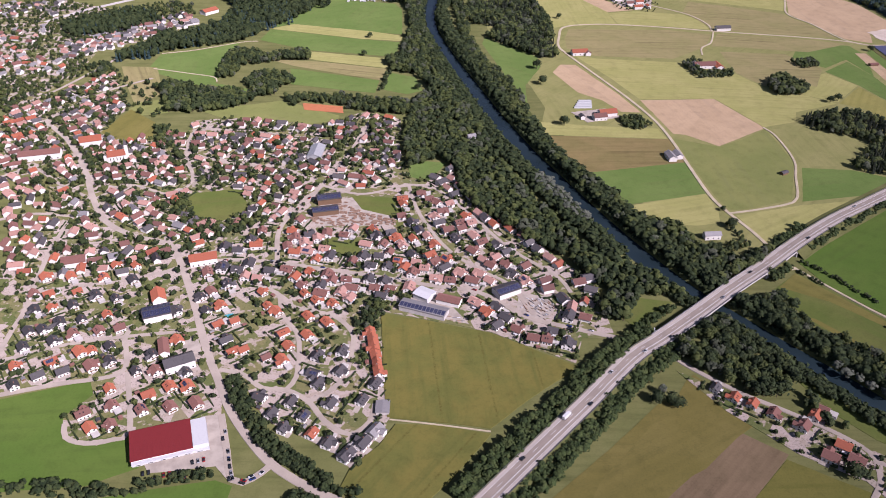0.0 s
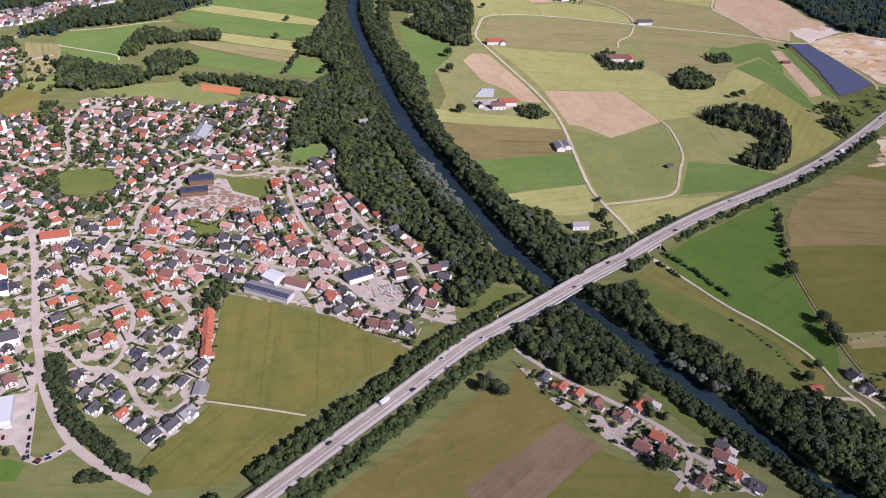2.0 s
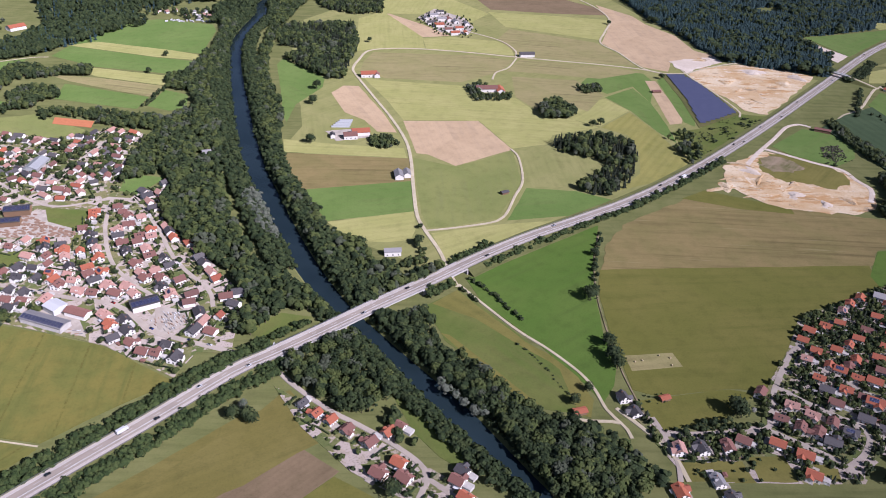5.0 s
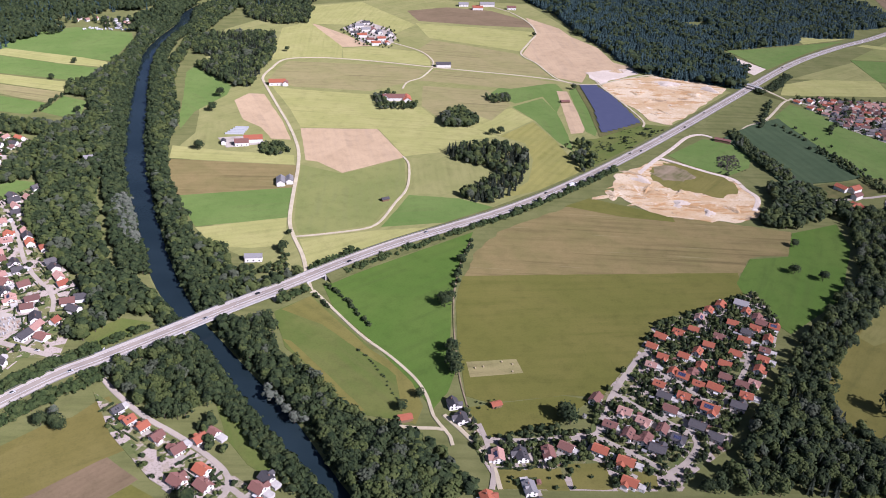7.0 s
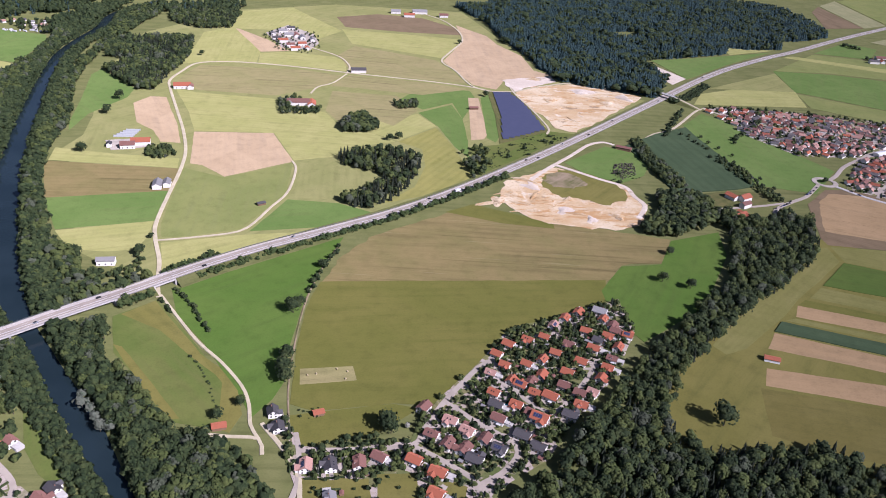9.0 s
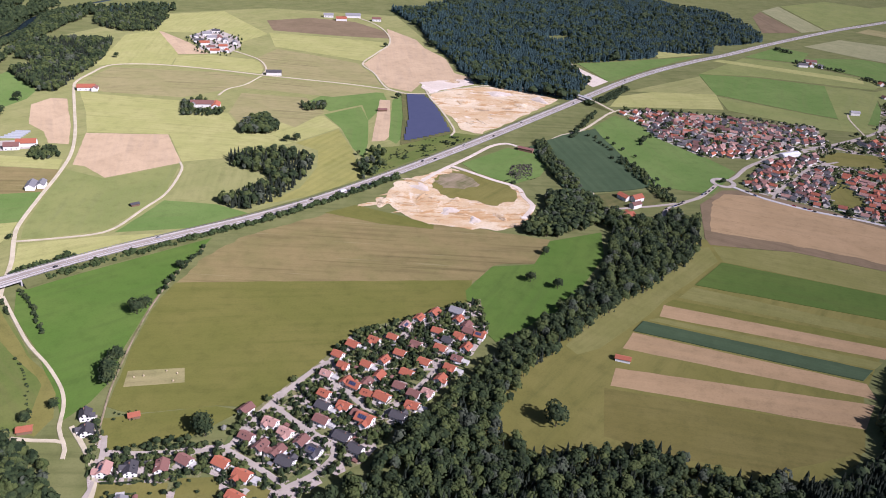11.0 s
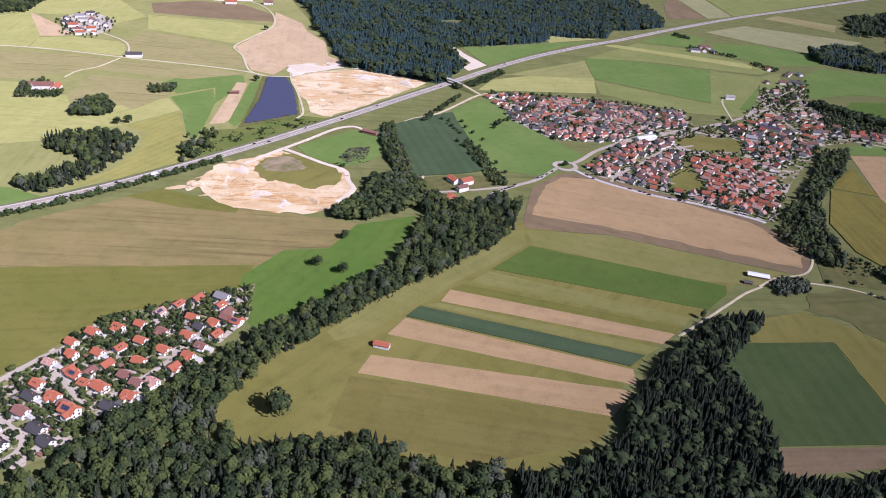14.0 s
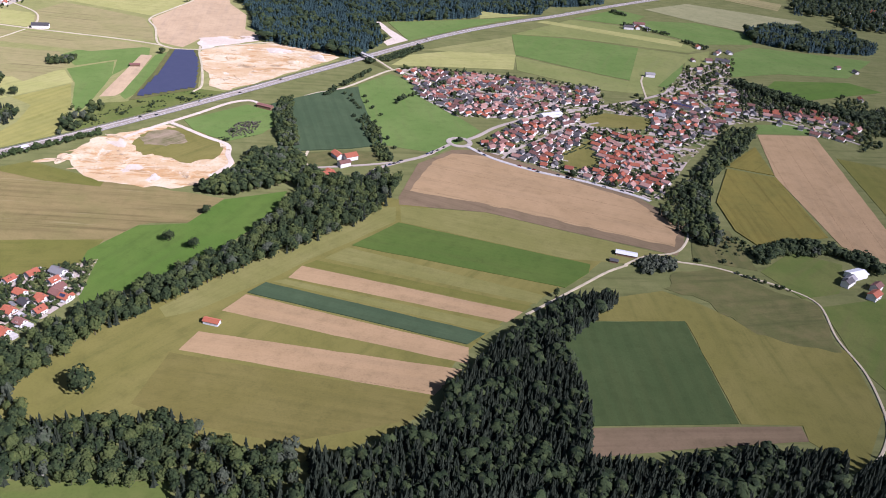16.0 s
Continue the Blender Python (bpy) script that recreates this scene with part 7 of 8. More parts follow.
belt("hedge beside the lane", [(345, 660), (363, 631)], 3.5, 3.6, (3, 5))
belt("hedge of trees between grain and pasture", [(1427, 709), (1468, 735), (1501, 736), (1520, 723), (1538, 709), (1551, 680)], 13, 6.0, (7, 13))
belt("bushes along the ditch", [(393, 572), (408, 552), (420, 527), (432, 495)], 1.0, 3.2, (1.2, 2.8), protos=BUSH)
belt("field-edge bushes", [(504, 770), (490, 725), (479, 671)], 4, 5, (4, 7))
belt("trees beside the highway lane", [(1074, 1139), (1117, 1196), (1157, 1244)], 5, 6, (5, 9))
belt("row of trees along the highway", [(969, 1152), (1006, 1216), (1044, 1294)], 5, 6, (6, 10))
belt("row of trees along the field", [(1027, 1184), (1040, 1112), (1049, 1035), (1055, 999), (1059, 936)], 0.5, 22, (4, 7))
belt("trees at the stream", [(1001, 1168), (1018, 1109), (1012, 1063)], 0.5, 10, (4, 7))
belt("highway scrub", [(1038, 1331), (1078, 1367), (1134, 1441)], 10, 5, (6, 10))
belt("garden hedge", [(512, 460), (536, 463), (569, 467)], 4, 4.5, (4, 7))
belt("trees along the hamlet lane", [(1594, 1833), (1609, 1806), (1620, 1795)], 9, 7, (6, 10))
belt("trees of the hamlet", [(1584, 1706), (1608, 1692), (1640, 1662), (1667, 1642)], 10, 7, (5, 9))
belt("trees of the hamlet", [(1674, 1595), (1695, 1555), (1703, 1542)], 12, 6.5, (6, 11))
belt("dark trees behind the houses", [(1665, 1325), (1690, 1290), (1711, 1252), (1736, 1222), (1769, 1192), (1804, 1170), (1844, 1160)], 22, 6.5, (8, 16), mat="leaf")
forest("dark wood at the end of the village", [(1794, 1146), (1807, 1104), (1816, 1060), (1918, 1219), (1852, 1210)], gap=7.5, tall=(10, 17), needle_share=0.3)
belt("dark trees at the village edge", [(1102, 1306), (1170, 1306), (1230, 1299), (1310, 1282), (1395, 1257)], 5, 9, (4, 8))
belt("row of far trees", [(1069, 1607), (1142, 1648)], 4, 9, (5, 9))
belt("row of far trees", [(-91, 1123), (-86, 1169), (-83, 1206)], 4, 5, (5, 8))
belt("silvery willows at the river", [(112, 846), (135, 791), (159, 741)], 7, 7, (11, 15), mat="willow", name="willows")
belt("silvery willows at the river", [(326, 512), (344, 489), (362, 467)], 5, 9, (8, 11), mat="willow", name="willows")
belt("flowering white bushes at the wood edge", [(761, 412), (781, 412), (810, 413), (833, 415), (847, 413)], 3, 6, (3, 5), mat="blossom", name="bushes", protos=BUSH)

# single trees
LONE = [(820, 494, 19), (837, 717, 11), (862, 704, 11), (862, 776, 9), (471, 641, 14), (476, 651, 12), (474, 570, 13), (474, 550, 15), (476, 539, 13), (490, 726, 9), (446, 509, 8), (432, 493, 9), (558, 484, 16), (561, 480, 12), (162, 1008, 13), (147, 1157, 13), (145, 1225, 14), (211, 1494, 9)]
LONE += [(307, 741, 11), (248, 735, 12), (309, 778, 6), (169, 472, 11), (183, 468, 9), (292, 397, 13), (180, 471, 11), (185, 467, 10), (-53, 1366, 9), (713, 1321, 10), (693, 1672, 9), (-129, 1375, 9), (-131, 1282, 9), (-38, 1134, 10), (-467, 823, 13), (568, 1101, 11), (555, 1095, 10), (1747, 1165, 10), (1457, 1221, 8)]
for x, y, h in LONE:
    tree(x, y, h * 1.3, slim=1.2, label="lone broadleaf tree with a wide dark green crown in the open")
tree(1193, 631, 13, slim=0.55, label="slender tree beside the lane")
tree(175, 482, 11, mat="willow", label="pale silvery tree beside the meadow")
tree(573, 486, 6, mat="blossom", label="white flowering tree in a garden", clumps=60)
tree(1310, 695, 9, mat="willow", label="pale grey-green tree beside the shed")
tree(1317, 691, 9, mat="willow", label="pale grey-green tree beside the shed")
tree(352, 478, 12, mat="willow", label="silvery willow at the river")
fir_tree(965, 432, 17)

# gardens: trees and bushes between the houses
def gardens(poly, gap, label, tall=(3, 8), chance=0.75, name="garden_trees", far=False, limit=0):
    spots = []
    for x, y in scatter(poly, gap, 1.2, chance):
        if free(x, y, 0.4) and not any(inside(x, y, k) for k in KEEP + KEEP2 + LAWNS):
            spots.append((x, y, -0.1, RNG.uniform(*tall), RNG.uniform(0.65, 1.15)))
    for x, y, z, h, w in spots[:limit]:
        tree(x, y, h, label="small garden tree between the houses", clumps=40, mat="leaf" if RNG.uniform() < 0.7 else "leaf_light")
    rest = spots[limit:]
    half = len(rest) // 2
    RNG.shuffle(rest)
    wood_of(name, rest[:half], BUSH if not far else BUSH, [M["leaf"], M["bark"]], label)
    wood_of(name, rest[half:], BUSH, [M["leaf_light"], M["bark"]], label)


GT = "garden trees, hedges and bushes between the houses"
gardens(PLOTS[0], 9.6, GT, (2.6, 7.5))
gardens([(-432, 653), (-613, 1039), (-575, 1060), (-518, 1167), (-419, 1150), (-376, 977), (-299, 970), (-272, 1016), (-170, 994), (-113, 1038), (-60, 1020), (-55, 891), (-93, 811), (-141, 831), (-172, 741), (-208, 740), (-256, 674), (-390, 632)], 11.5, "broad dark garden trees between the houses", (5, 11), 0.55)
gardens(PLOTS[1], 9.5, GT, (4, 9), 0.75)
gardens(PLOTS[2], 4.8, GT, (2.2, 6.8), 0.85)
wood_of("garden_trees", [(x, y, -0.1, RNG.uniform(5, 9), RNG.uniform(1.2, 1.7)) for x, y in scatter(PLOTS[2], 13, 1.5, 0.6) if free(x, y, 0.6) and not any(inside(x, y, k) for k in LAWNS)], FIR, [M["needle"], M["bark"]], "dark garden conifers between the houses")
for lawn, gap in zip(LAWNS, (6.5, 12, 14)):
    wood_of("garden_trees", [(x, y, -0.1, RNG.uniform(2.2, 4.2), RNG.uniform(0.9, 1.3)) for x, y in scatter(lawn, gap, 1.0, 0.7)], BUSH, [M["leaf"], M["bark"]], "small fruit trees on a lawn", "trees")
gardens(PLOTS[3], 8.5, GT, (2.4, 5.0), 0.55)
gardens(PLOTS[3], 22, "broad dark garden trees between the houses", (6, 10), 0.7)
gardens(PLOTS[4], 6.5, GT, (2, 5), 0.7)

# trees hanging over both banks of the river
def along(line, by, y0, y1):
    return [q for q in shifted(line, by) if y0 < q[1] < y1][::2]


y_bridge = hw[i1].y + 20
for line, by in ((bank_w, 8.5), (bank_e, -7), (bank_w, 17), (bank_e, -15)):
    belt("riverside trees hanging over the bank", along(line, by, y_bridge if line is bank_w else 60, 1860), 8, 6.0, (9, 14), name="wood", protos=BROAD)

belt("low trees along the west bank", along(bank_w, 13, 60, y_bridge - 40), 8, 5.0, (5, 9), protos=HEDGE_TREE)
belt("bushes along the west bank", along(bank_w, 5, 60, y_bridge - 40), 5, 4.0, (4.5, 8), name="bushes", protos=BUSH, z=-1.0)
belt("low bushes at the water", along(bank_w, 0.8, 60, y_bridge - 40), 3, 3.0, (3, 5.5), name="bushes", protos=BUSH, z=-0.9)
for line, by in ((bank_w, -1.0), (bank_e, 1.0), (bank_w, 3.5), (bank_e, -3.5)):
    belt("bushes along the river bank", along(line, by, y_bridge if line is bank_w else 60, 1860), 3, 4.6, (4, 7.5), name="bushes", protos=BUSH, z=-1.3)

for poly in ([(706, 1083), (773, 1149), (822, 1139), (740, 1047), (676, 987), (666, 1033)], [(1379, 783), (1402, 791), (1421, 772), (1434, 729), (1426, 700), (1395, 698), (1354, 702)], [(853, 1019), (889, 995), (873, 960), (844, 976)]):
    spots = [(x, y, -0.1, RNG.uniform(0.6, 2.2) * (2.2 if RNG.uniform() < 0.12 else 1), RNG.uniform(1.0, 1.9)) for x, y in scatter(poly, 5.5, 2.0, 0.9) if noise.noise((x * 0.05, y * 0.05, 5)) > 0.0]
    wood_of("bushes", spots, BUSH, [M["leaf"], M["bark"]], "low scrub bushes on rough grass", "bushes")
forest("trees in the hamlet", [(294, 1660), (334, 1755), (408, 1687), (418, 1589), (399, 1536), (340, 1553)], gap=13, tall=(6, 10), chance=0.6)
belt("dark hedge behind the village street", [(506, 464), (530, 469), (556, 475)], 3, 4.5, (4, 6.5))
forest("garden bushes at the field edge", [(488, 503), (499, 510), (511, 507), (509, 496), (491, 493)], gap=5, tall=(2, 4.5), chance=0.7)

forest("pale trees beside the shed", [(1287, 693), (1311, 717), (1336, 704), (1326, 679), (1291, 676)], gap=6.0, tall=(6, 10), chance=0.85, mat_name="leaf_grey")
belt("hedge along the lane", [(1388, 677), (1405, 665), (1423, 653), (1431, 645)], 4, 4.5, (3, 5.5))

# ---------------------------------------------------------------- solar park
PARK = [(726, 1347), (758, 1345), (774, 1294), (790, 1165), (716, 1112), (727, 1226)]
field("rough", "grassy ground of the solar park", [(719, 1349), (762, 1356), (777, 1294), (793, 1160), (712, 1100), (719, 1225)], height=0.1)
park = tagged(new("solar_park"), "field of blue solar panels in long rows", "solar park")
lo_y, hi_y = min(q[1] for q in PARK), max(q[1] for q in PARK)
lo_x, hi_x = min(q[0] for q in PARK), max(q[0] for q in PARK)
y = lo_y + 3
while y < hi_y - 2:
    xs = [x for x in np.arange(lo_x, hi_x, 3.0) if inside(x, y, PARK)]
    if len(xs) > 2:
        x0, x1 = xs[0], xs[-1]
        table = boxes_mesh("solar_panel", [(-(x1 - x0) / 2, (x1 - x0) / 2, -2.25, 2.25, -0.05, 0.05)], M["solar_park"])
        row_ob = part("solar_panel", table, park, m=pose((x0 + x1) / 2, y, 1.7, 18, 0, 0))
    y += 6.3

# ---------------------------------------------------------------- overpass across the highway
ox, oy = 1032, 1356
i_ov = min(range(len(hw)), key=lambda i: (hw[i].x - ox) ** 2 + (hw[i].y - oy) ** 2)
ox, oy = hw[i_ov].x, hw[i_ov].y
od = hw[i_ov + 1] - hw[i_ov]
oturn = math.degrees(math.atan2(od.y, od.x)) + 78
over = tagged(new("overpass"), "pale concrete road bridge across the highway", "bridge")
over.matrix_world = pose(ox, oy, 0, 0, 0, oturn)
part("deck", boxes_mesh("deck", [(-24, 24, -3.6, 3.6, 6.2, 7.4)], M["concrete"], 0.15), over)
for y0 in (-3.5, 3.5):
    part("parapet", boxes_mesh("parapet", [(-24, 24, y0 - 0.2, y0 + 0.2, 7.4, 8.3)], M["white"], 0.05), over, "white parapet")
for x0 in (-12, 12):
    part("pier", boxes_mesh("pier", [(x0 - 0.5, x0 + 0.5, -2.6, 2.6, -0.5, 6.3)], M["concrete"], 0.1), over)
for s in (-1, 1):
    bm = bmesh.new()
    q = [bm.verts.new(c) for c in ((s * 23, -3.6, 7.3), (s * 23, 3.6, 7.3), (s * 75, 3.6, 0.2), (s * 75, -3.6, 0.2), (s * 19, -12, -0.3), (s * 19, 12, -0.3), (s * 80, 8, -0.3), (s * 80, -8, -0.3))]
    for f in ((0, 1, 2, 3), (0, 3, 7, 4), (1, 5, 6, 2), (0, 4, 5, 1), (3, 2, 6, 7)):
        bm.faces.new([q[i] for i in f])
    ramp_ob = tagged(new("embankment", mesh_bm("embankment", bm, M["grass"])), "grassy ramp of the overpass", "embankment", kind="structure")
    ramp_ob.matrix_world = pose(ox, oy, 0, 0, 0, oturn)
    v, f = ribbon([(s * 22, 0), (s * 48, 0), (s * 76, 0)], (-2.6, 2.6), (0.5, 0.5))
    v = [(x, y, (7.42 if abs(x) < 24 else 7.42 * (76 - abs(x)) / 53 + 0.3)) for x, y, z in v]
    r_ob = tagged(new("road", mesh_of("road", v, f, [M["lane"]])), "pale road up to the overpass", "road", kind="structure")
    r_ob.matrix_world = pose(ox, oy, 0, 0, 0, oturn)

# white retaining wall beside the bridge
wall_line = [(162, 535), (174, 540), (184, 551), (186, 562)]
v, f = ribbon(spline(wall_line, 4), (-0.3, -0.3, 0.3, 0.3), (-0.3, 5.2, 5.2, -0.3))
tagged(new("retaining_wall", mesh_of("retaining_wall", v, f, [M["white"]])), "white retaining wall beside the bridge end", "wall")

# ---------------------------------------------------------------- vehicles
CAR_BODY = {}
for key in ("car_white", "car_silver", "car_black", "car_blue", "car_red"):
    bm = bmesh.new()
    prof = [(-2.15, 0.35), (-2.2, 0.75), (-2.0, 0.95), (-1.1, 1.0), (1.0, 1.0), (2.05, 0.85), (2.2, 0.6), (2.15, 0.35)]
    a = [bm.verts.new((x, -0.88, z)) for x, z in prof]
    b = [bm.verts.new((x, 0.88, z)) for x, z in prof]
    for i in range(len(prof)):
        j = (i + 1) % len(prof)
        bm.faces.new((a[i], a[j], b[j], b[i]))
    bm.faces.new(a), bm.faces.new(b)
    CAR_BODY[key] = mesh_bm("body", bm, M[key])
bm = bmesh.new()
q = [bm.verts.new(c) for c in ((-1.7, -0.8, 0.98), (0.9, -0.8, 0.98), (0.9, 0.8, 0.98), (-1.7, 0.8, 0.98), (-1.2, -0.62, 1.45), (0.25, -0.62, 1.45), (0.25, 0.62, 1.45), (-1.2, 0.62, 1.45))]
for f in ((4, 5, 6, 7), (0, 1, 5, 4), (1, 2, 6, 5), (2, 3, 7, 6), (3, 0, 4, 7)):
    bm.faces.new([q[i] for i in f])
CAR_CABIN = mesh_bm("cabin", bm, M["glass"])
bm = bmesh.new()
bmesh.ops.create_cone(bm, cap_ends=True, segments=10, radius1=0.33, radius2=0.33, depth=0.22, matrix=Matrix.Rotation(radians(90), 4, "X"))
WHEEL = mesh_bm("wheel", bm, M["tyre"])
CAR_NAME = {"car_white": "white passenger car", "car_silver": "silver grey passenger car", "car_black": "black passenger car", "car_blue": "dark blue passenger car", "car_red": "red passenger car"}


def car(x, y, z, turn, key=None, where="standing on the road"):
    key = key or ("car_white", "car_silver", "car_black", "car_black", "car_silver", "car_blue", "car_red")[RNG.integers(7)]
    ob = tagged(new("car"), CAR_NAME[key] + " " + where, "car", "cars")
    ob.matrix_world = pose(x, y, z, 0, 0, turn) @ Matrix.Diagonal((1.05, 1.05, 1.05, 1))
    part("body", CAR_BODY[key], ob)
    part("cabin", CAR_CABIN, ob)
    for wx in (-1.35, 1.35):
        for wy in (-0.8, 0.8):
            part("wheel", WHEEL, ob, m=pose(wx, wy, 0.33))
    return ob


def lorry(x, y, z, turn, mat="white"):
    ob = tagged(new("lorry"), "white box lorry on the highway", "lorry")
    ob.matrix_world = pose(x, y, z, 0, 0, turn) @ Matrix.Diagonal((1.05, 1.05, 1.05, 1))
    part("box", boxes_mesh("box", [(-4.2, 2.4, -1.25, 1.25, 0.95, 3.6)], M[mat], 0.05), ob)
    part("cab", boxes_mesh("cab", [(2.6, 4.4, -1.2, 1.2, 0.6, 2.9)], M[mat], 0.15), ob)
    part("chassis", boxes_mesh("chassis", [(-4.2, 4.2, -0.6, 0.6, 0.5, 0.95)], M["tyre"]), ob)
    for wx in (-3.0, -1.9, 3.4):
        for wy in (-1.05, 1.05):
            part("wheel", WHEEL, ob, m=pose(wx, wy, 0.5) @ Matrix.Diagonal((1.5, 1.5, 1.5, 1)))


def on_highway(x, lane):
    i = min(range(len(hw)), key=lambda k: abs(hw[k].x - x))
    d = (hw[i + 1] - hw[i]).normalized()
    return hw[i].x + d.y * lane, hw[i].y - d.x * lane, deck(hw_arc[i]) + 0.08, math.degrees(math.atan2(d.y, d.x))


for x, lane, key in ((60, -3.2, "car_black"), (112, 3.1, "car_black"), (140, -3.2, "car_white"), (168, 3.1, "car_white"), (255, 3.1, "car_silver"), (300, -3.2, "car_black"), (372, 3.1, "car_black"),
                     (455, -3.2, "car_silver"), (560, 3.1, "car_black"), (610, -3.2, "car_black"), (668, 3.1, "car_black"), (742, -3.2, "car_black"), (760, 3.1, "car_black"),
                     (805, -3.2, "car_white"), (850, 3.1, "car_black"), (905, -3.2, "car_black"), (1010, 3.1, "car_silver"), (1150, -3.2, "car_black")):
    px, py, pz, pt = on_highway(x, lane)
    car(px, py, pz, pt, key, "on the highway")
for x, lane in ((96, -3.2), (640, 3.1)):
    px, py, pz, pt = on_highway(x, lane)
    lorry(px, py, pz, pt)

mt = Matrix.Rotation(radians(A0), 2)
for dx, dy in ((-20, -24), (-16, -24), (-6, -30), (-2, -30), (3, -30), (14, -24), (18, -24), (22, -24), (-12, -33), (8, -36)):
    q = mt @ Vector((dx, dy))
    car(mx + q.x, my + q.y, 0.5, A0 + 90, where="parked before the market hall")
streets = [(pts, h) for pts, h in ROADS[1:] if 2.4 < h < 4.5]
placed = 0
while placed < 78:
    pts, h = streets[RNG.integers(len(streets))]
    if len(pts) < 8 or pts[0][1] > 1000:
        continue
    i = int(RNG.integers(2, len(pts) - 3))
    d = Vector(pts[i + 1] - pts[i]).normalized()
    o = (h - 1.3) * (1 if RNG.uniform() < 0.5 else -1)
    car(pts[i][0] + d.y * o, pts[i][1] - d.x * o, 0.64, math.degrees(math.atan2(d.y, d.x)), where="parked at the kerb")
    placed += 1

# ---------------------------------------------------------------- timber yards
STACK = []
for k in range(4):
    outline = [(-2.6, 0.1), (2.6, 0.1)] + [(2.6 - 0.52 * j, (0.9 + 1.5 * math.sin(math.pi * (j + 0.5) / 11)) - (0.22 if j % 2 else 0)) for j in range(11)]
    bm = bmesh.new()
    ends = [[bm.verts.new((x + (0.15 * (i % 3)), y, z)) for i, (y, z) in enumerate(outline)] for x in (-3.2 - 0.3 * k, 3.2 + 0.3 * k)]
    for i in range(len(outline)):
        j = (i + 1) % len(outline)
        bm.faces.new((ends[0][i], ends[0][j], ends[1][j], ends[1][i]))
    bm.faces.new(ends[0]), bm.faces.new(ends[1])
    STACK.append(mesh_bm("timber_pack", bm, M["log"]))
PLANKS = [boxes_mesh("plank_pack", [(-2.4, 2.4, -0.8, 0.8, 0.1, 1.3)], m, 0.06) for m in (M["log"], M["white"], M["roof_g"])]


def yard_piles(poly, gap, turn, label, group, pool):
    for x, y in scatter(poly, gap, 1.0, 0.85):
        if free(x, y, 1.0):
            me = pool[RNG.integers(len(pool))]
            ob = tagged(new(me.name.split(".")[0], me), label, "timber stack", group)
            ob.matrix_world = pose(x, y, 0.45, 0, 0, turn + RNG.uniform(-14, 14)) @ Matrix.Diagonal((RNG.uniform(0.4, 0.75), RNG.uniform(0.3, 0.6), RNG.uniform(0.35, 0.8), 1))


yard_piles([(-148, 768), (-111, 796), (-90, 769), (-52, 757), (-51, 742), (-135, 739)], 5.2, -12, "stack of reddish sawn logs in the timber yard", "timber stacks", STACK)
yard_piles([(76, 612), (99, 609), (104, 597), (88, 571), (72, 596)], 3.6, -56, "pile of pale planks and scaffold parts", "plank piles", PLANKS)
yard_piles([(8, 584), (21, 579), (21, 569), (1, 579)], 4.5, 10, "pile of white building panels", "plank piles", PLANKS)

# ---------------------------------------------------------------- bales, pools, caravans
bm = bmesh.new()
bmesh.ops.create_cone(bm, cap_ends=True, segments=14, radius1=0.9, radius2=0.9, depth=1.6, matrix=Matrix.Translation((0, 0, 0.9)) @ Matrix.Rotation(radians(90), 4, "X"))
bmesh.ops.bevel(bm, geom=[e for e in bm.edges if abs(e.calc_face_angle(0)) > 1], offset=0.12, segments=2, affect="EDGES")
BALE = mesh_bm("straw_bale", bm, M["hay_bale"])
for x, y in ((493, 548), (500, 550), (516, 557), (525, 554), (524, 544)):
    ob = tagged(new("straw_bale", BALE), "tan round straw bale on the field", "bale", "straw bales")
    ob.matrix_world = pose(x, y, 0.3, 0, 0, RNG.uniform(0, 180)) @ Matrix.Diagonal((0.75, 0.75, 0.75, 1))

pool_rim = boxes_mesh("rim", [(-4.2, 4.2, -2.4, 2.4, -0.2, 0.75)], M["concrete"], 0.1)
pool_top = boxes_mesh("water", [(-3.8, 3.8, -2.0, 2.0, 0.5, 0.8)], M["pool"], 0.05)
for x, y, a in ((-192, 581, 20), (654, 515, 30), (744, 610, 10), (-57, 1578, 0)):
    if y > 1500:
        continue
    ob = tagged(new("pool"), "turquoise garden swimming pool", "pool", "pools")
    ob.matrix_world = pose(x, y, 0, 0, 0, a)
    part("rim", pool_rim, ob)
    part("water", pool_top, ob)

van_body = boxes_mesh("body", [(-3.2, 3.2, -1.2, 1.2, 0.6, 3.0)], M["white"], 0.25)
van_win = boxes_mesh("window", [(-1.0, 1.0, -1.24, -1.18, 1.7, 2.4)], M["glass"])
cvx, cvy = -189, 1598
dvx, dvy = -95, 1603
for i in range(16):
    t = i / 15
    ob = tagged(new("caravan"), "white camping caravan at the meadow edge", "caravan", "caravans")
    ob.matrix_world = pose(cvx + (dvx - cvx) * t, cvy + (dvy - cvy) * t + RNG.uniform(-3, 10), 0, 0, 0, RNG.uniform(0, 180))
    part("body", van_body, ob)
    part("window", van_win, ob)
    for wy in (-1.0, 1.0):
        part("wheel", WHEEL, ob, m=pose(0, wy, 0.33))

# ---------------------------------------------------------------- hedges and drives round the plots
hv, hf, dv2, df2 = [], [], [], []


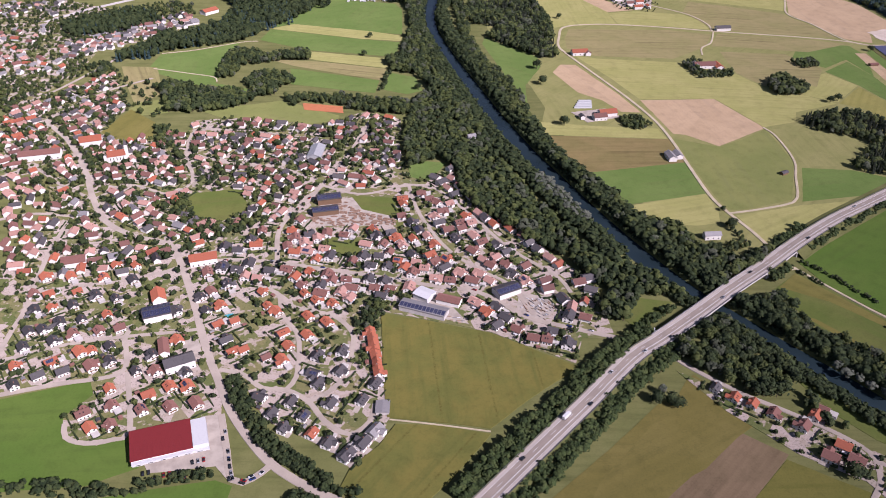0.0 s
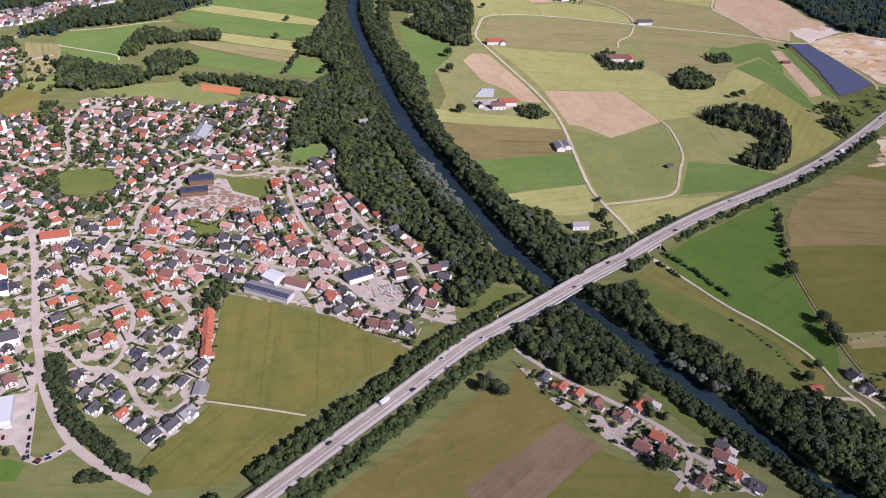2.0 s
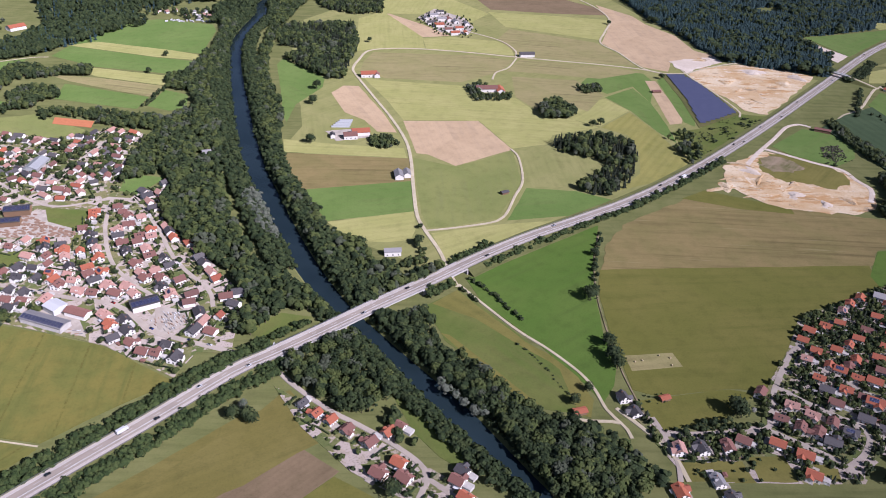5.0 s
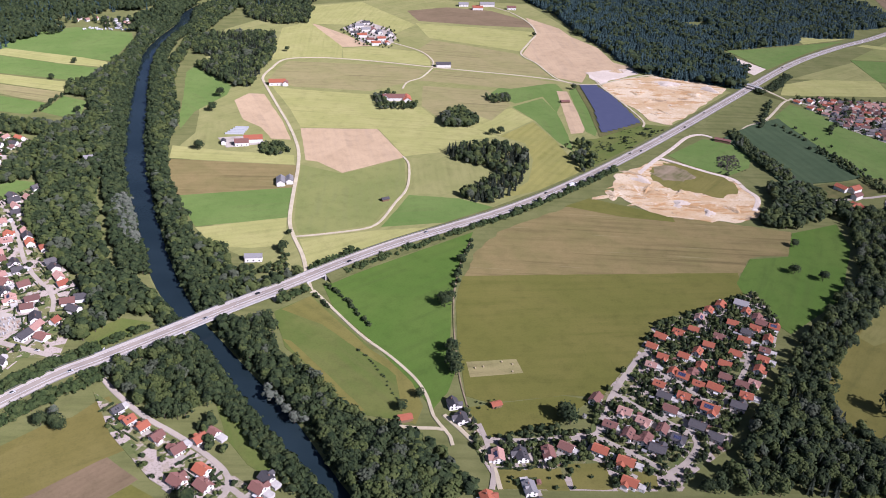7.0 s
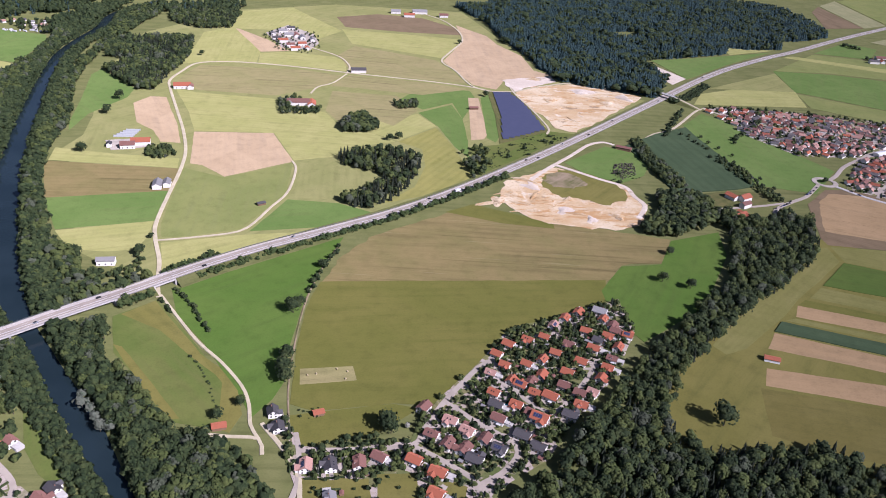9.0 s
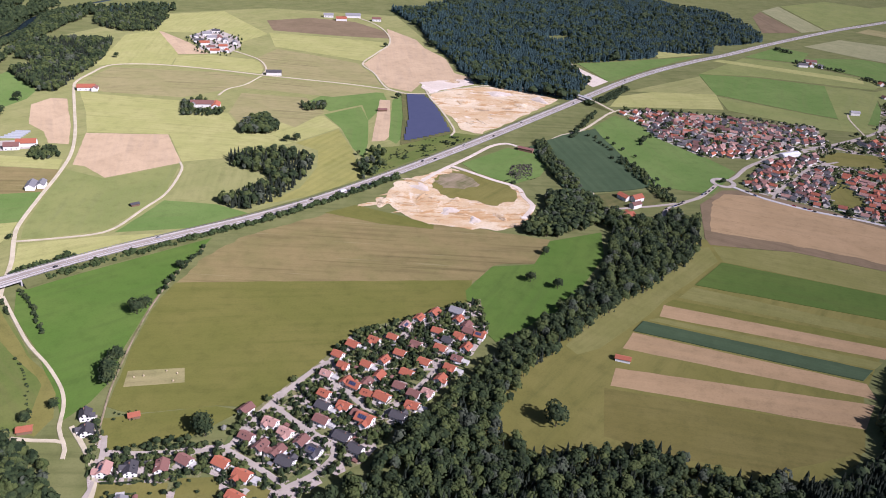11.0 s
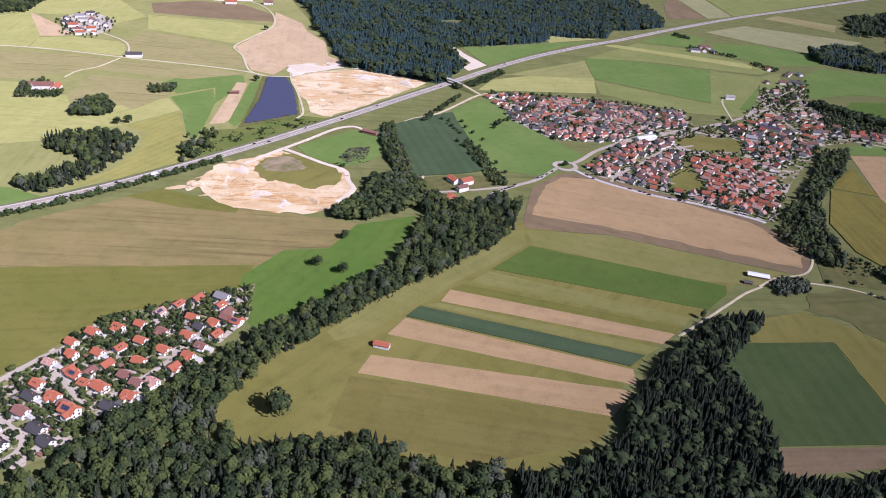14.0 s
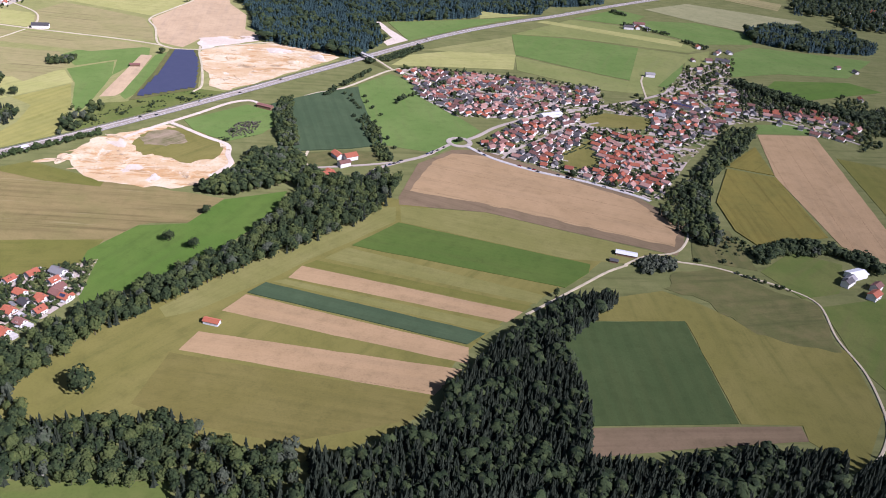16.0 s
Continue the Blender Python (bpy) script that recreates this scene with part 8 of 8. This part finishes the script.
def strip_box(vs, fs, x, y, turn, l, w, z0, z1):
    c, s = math.cos(turn), math.sin(turn)
    n = len(vs)
    for a, b, z in ((-l, -w, z0), (l, -w, z0), (l, w, z0), (-l, w, z0), (-l, -w, z1), (l, -w, z1), (l, w, z1), (-l, w, z1)):
        a, b = a + RNG.uniform(-0.25, 0.25), b + RNG.uniform(-0.2, 0.2)
        vs.append((x + a * c - b * s, y + a * s + b * c, z + (RNG.uniform(-0.2, 0.25) if z == z1 and z1 > 0.8 else 0)))
    for f in ((4, 5, 6, 7), (0, 1, 5, 4), (1, 2, 6, 5), (2, 3, 7, 6), (3, 0, 4, 7)):
        fs.append(tuple(n + i for i in f))


for x, y, way, size in REAL_HOUSES:
    if y > 1200:
        continue
    base = radians(way)
    for side in range(4):
        if RNG.uniform() < 0.55:
            t = base + side * math.pi / 2
            gx, gy = x + 10.5 * math.cos(t), y + 10.5 * math.sin(t)
            if off_roads(gx, gy, 0.5):
                for k in (-1.5, -0.5, 0.5, 1.5):
                    qx, qy = gx - 4.2 * k * math.sin(t), gy + 4.2 * k * math.cos(t)
                    if off_roads(qx, qy, 1.0) and free(qx, qy, -1.5) and any(inside(qx, qy, p) for p in PLOTS):
                        strip_box(hv, hf, qx, qy, t + math.pi / 2, 2.15, RNG.uniform(0.4, 0.7), -0.2, RNG.uniform(1.0, 2.0))
    if RNG.uniform() < 0.7:
        t = base + math.pi / 2 * int(RNG.integers(4))
        if any(inside(x + 11 * math.cos(t), y + 11 * math.sin(t), p) for p in PLOTS):
            strip_box(dv2, df2, x + 7.5 * math.cos(t), y + 7.5 * math.sin(t), t, 4.5, RNG.uniform(1.4, 2.6), -0.2, 0.50 + 0.0007 * (len(dv2) % 97))
tagged(new("hedges", mesh_of("hedges", hv, hf, [M["leaf"]])), "clipped dark green garden hedges", "hedges", kind="stuff")
tagged(new("drives", mesh_of("drives", dv2, df2, [M["yard"]])), "pale paved garden drives", "drives", kind="stuff")

# ---------------------------------------------------------------- garden sheds
SHED_WALL = gable_wall("wall", 3.4, 2.8, 2.1, 22, M["timber"])
SHED_ROOF = [gable("roof", 3.4, 2.8, 2.1, 22, M[k], 0.3, 0.12) for k in ("roof_d", "roof_b", "roof_g")]
count = 0
for x, y, way, size in REAL_HOUSES:
    if y > 900 or count >= 70 or RNG.uniform() < 0.35:
        continue
    t = radians(way) + math.pi / 2 * int(RNG.integers(4)) + 0.6
    qx, qy = x + 10.2 * math.cos(t), y + 10.2 * math.sin(t)
    if off_roads(qx, qy, 2.5) and free(qx, qy, 2.2) and any(inside(qx, qy, p) for p in PLOTS):
        ob = tagged(new("garden_shed"), "small brown wooden garden shed on a lawn", "shed", "garden sheds")
        ob.matrix_world = pose(qx, qy, 0, 0, 0, way + RNG.uniform(-6, 6))
        part("wall", SHED_WALL, ob)
        part("roof", SHED_ROOF[RNG.integers(3)], ob)
        count += 1

# ---------------------------------------------------------------- from plan units to metres
for ob in [o for o in scene.objects if o.parent is None and o.type not in {"CAMERA", "LIGHT"}]:
    ob.matrix_basis = Matrix.Scale(UNIT, 4) @ ob.matrix_basis
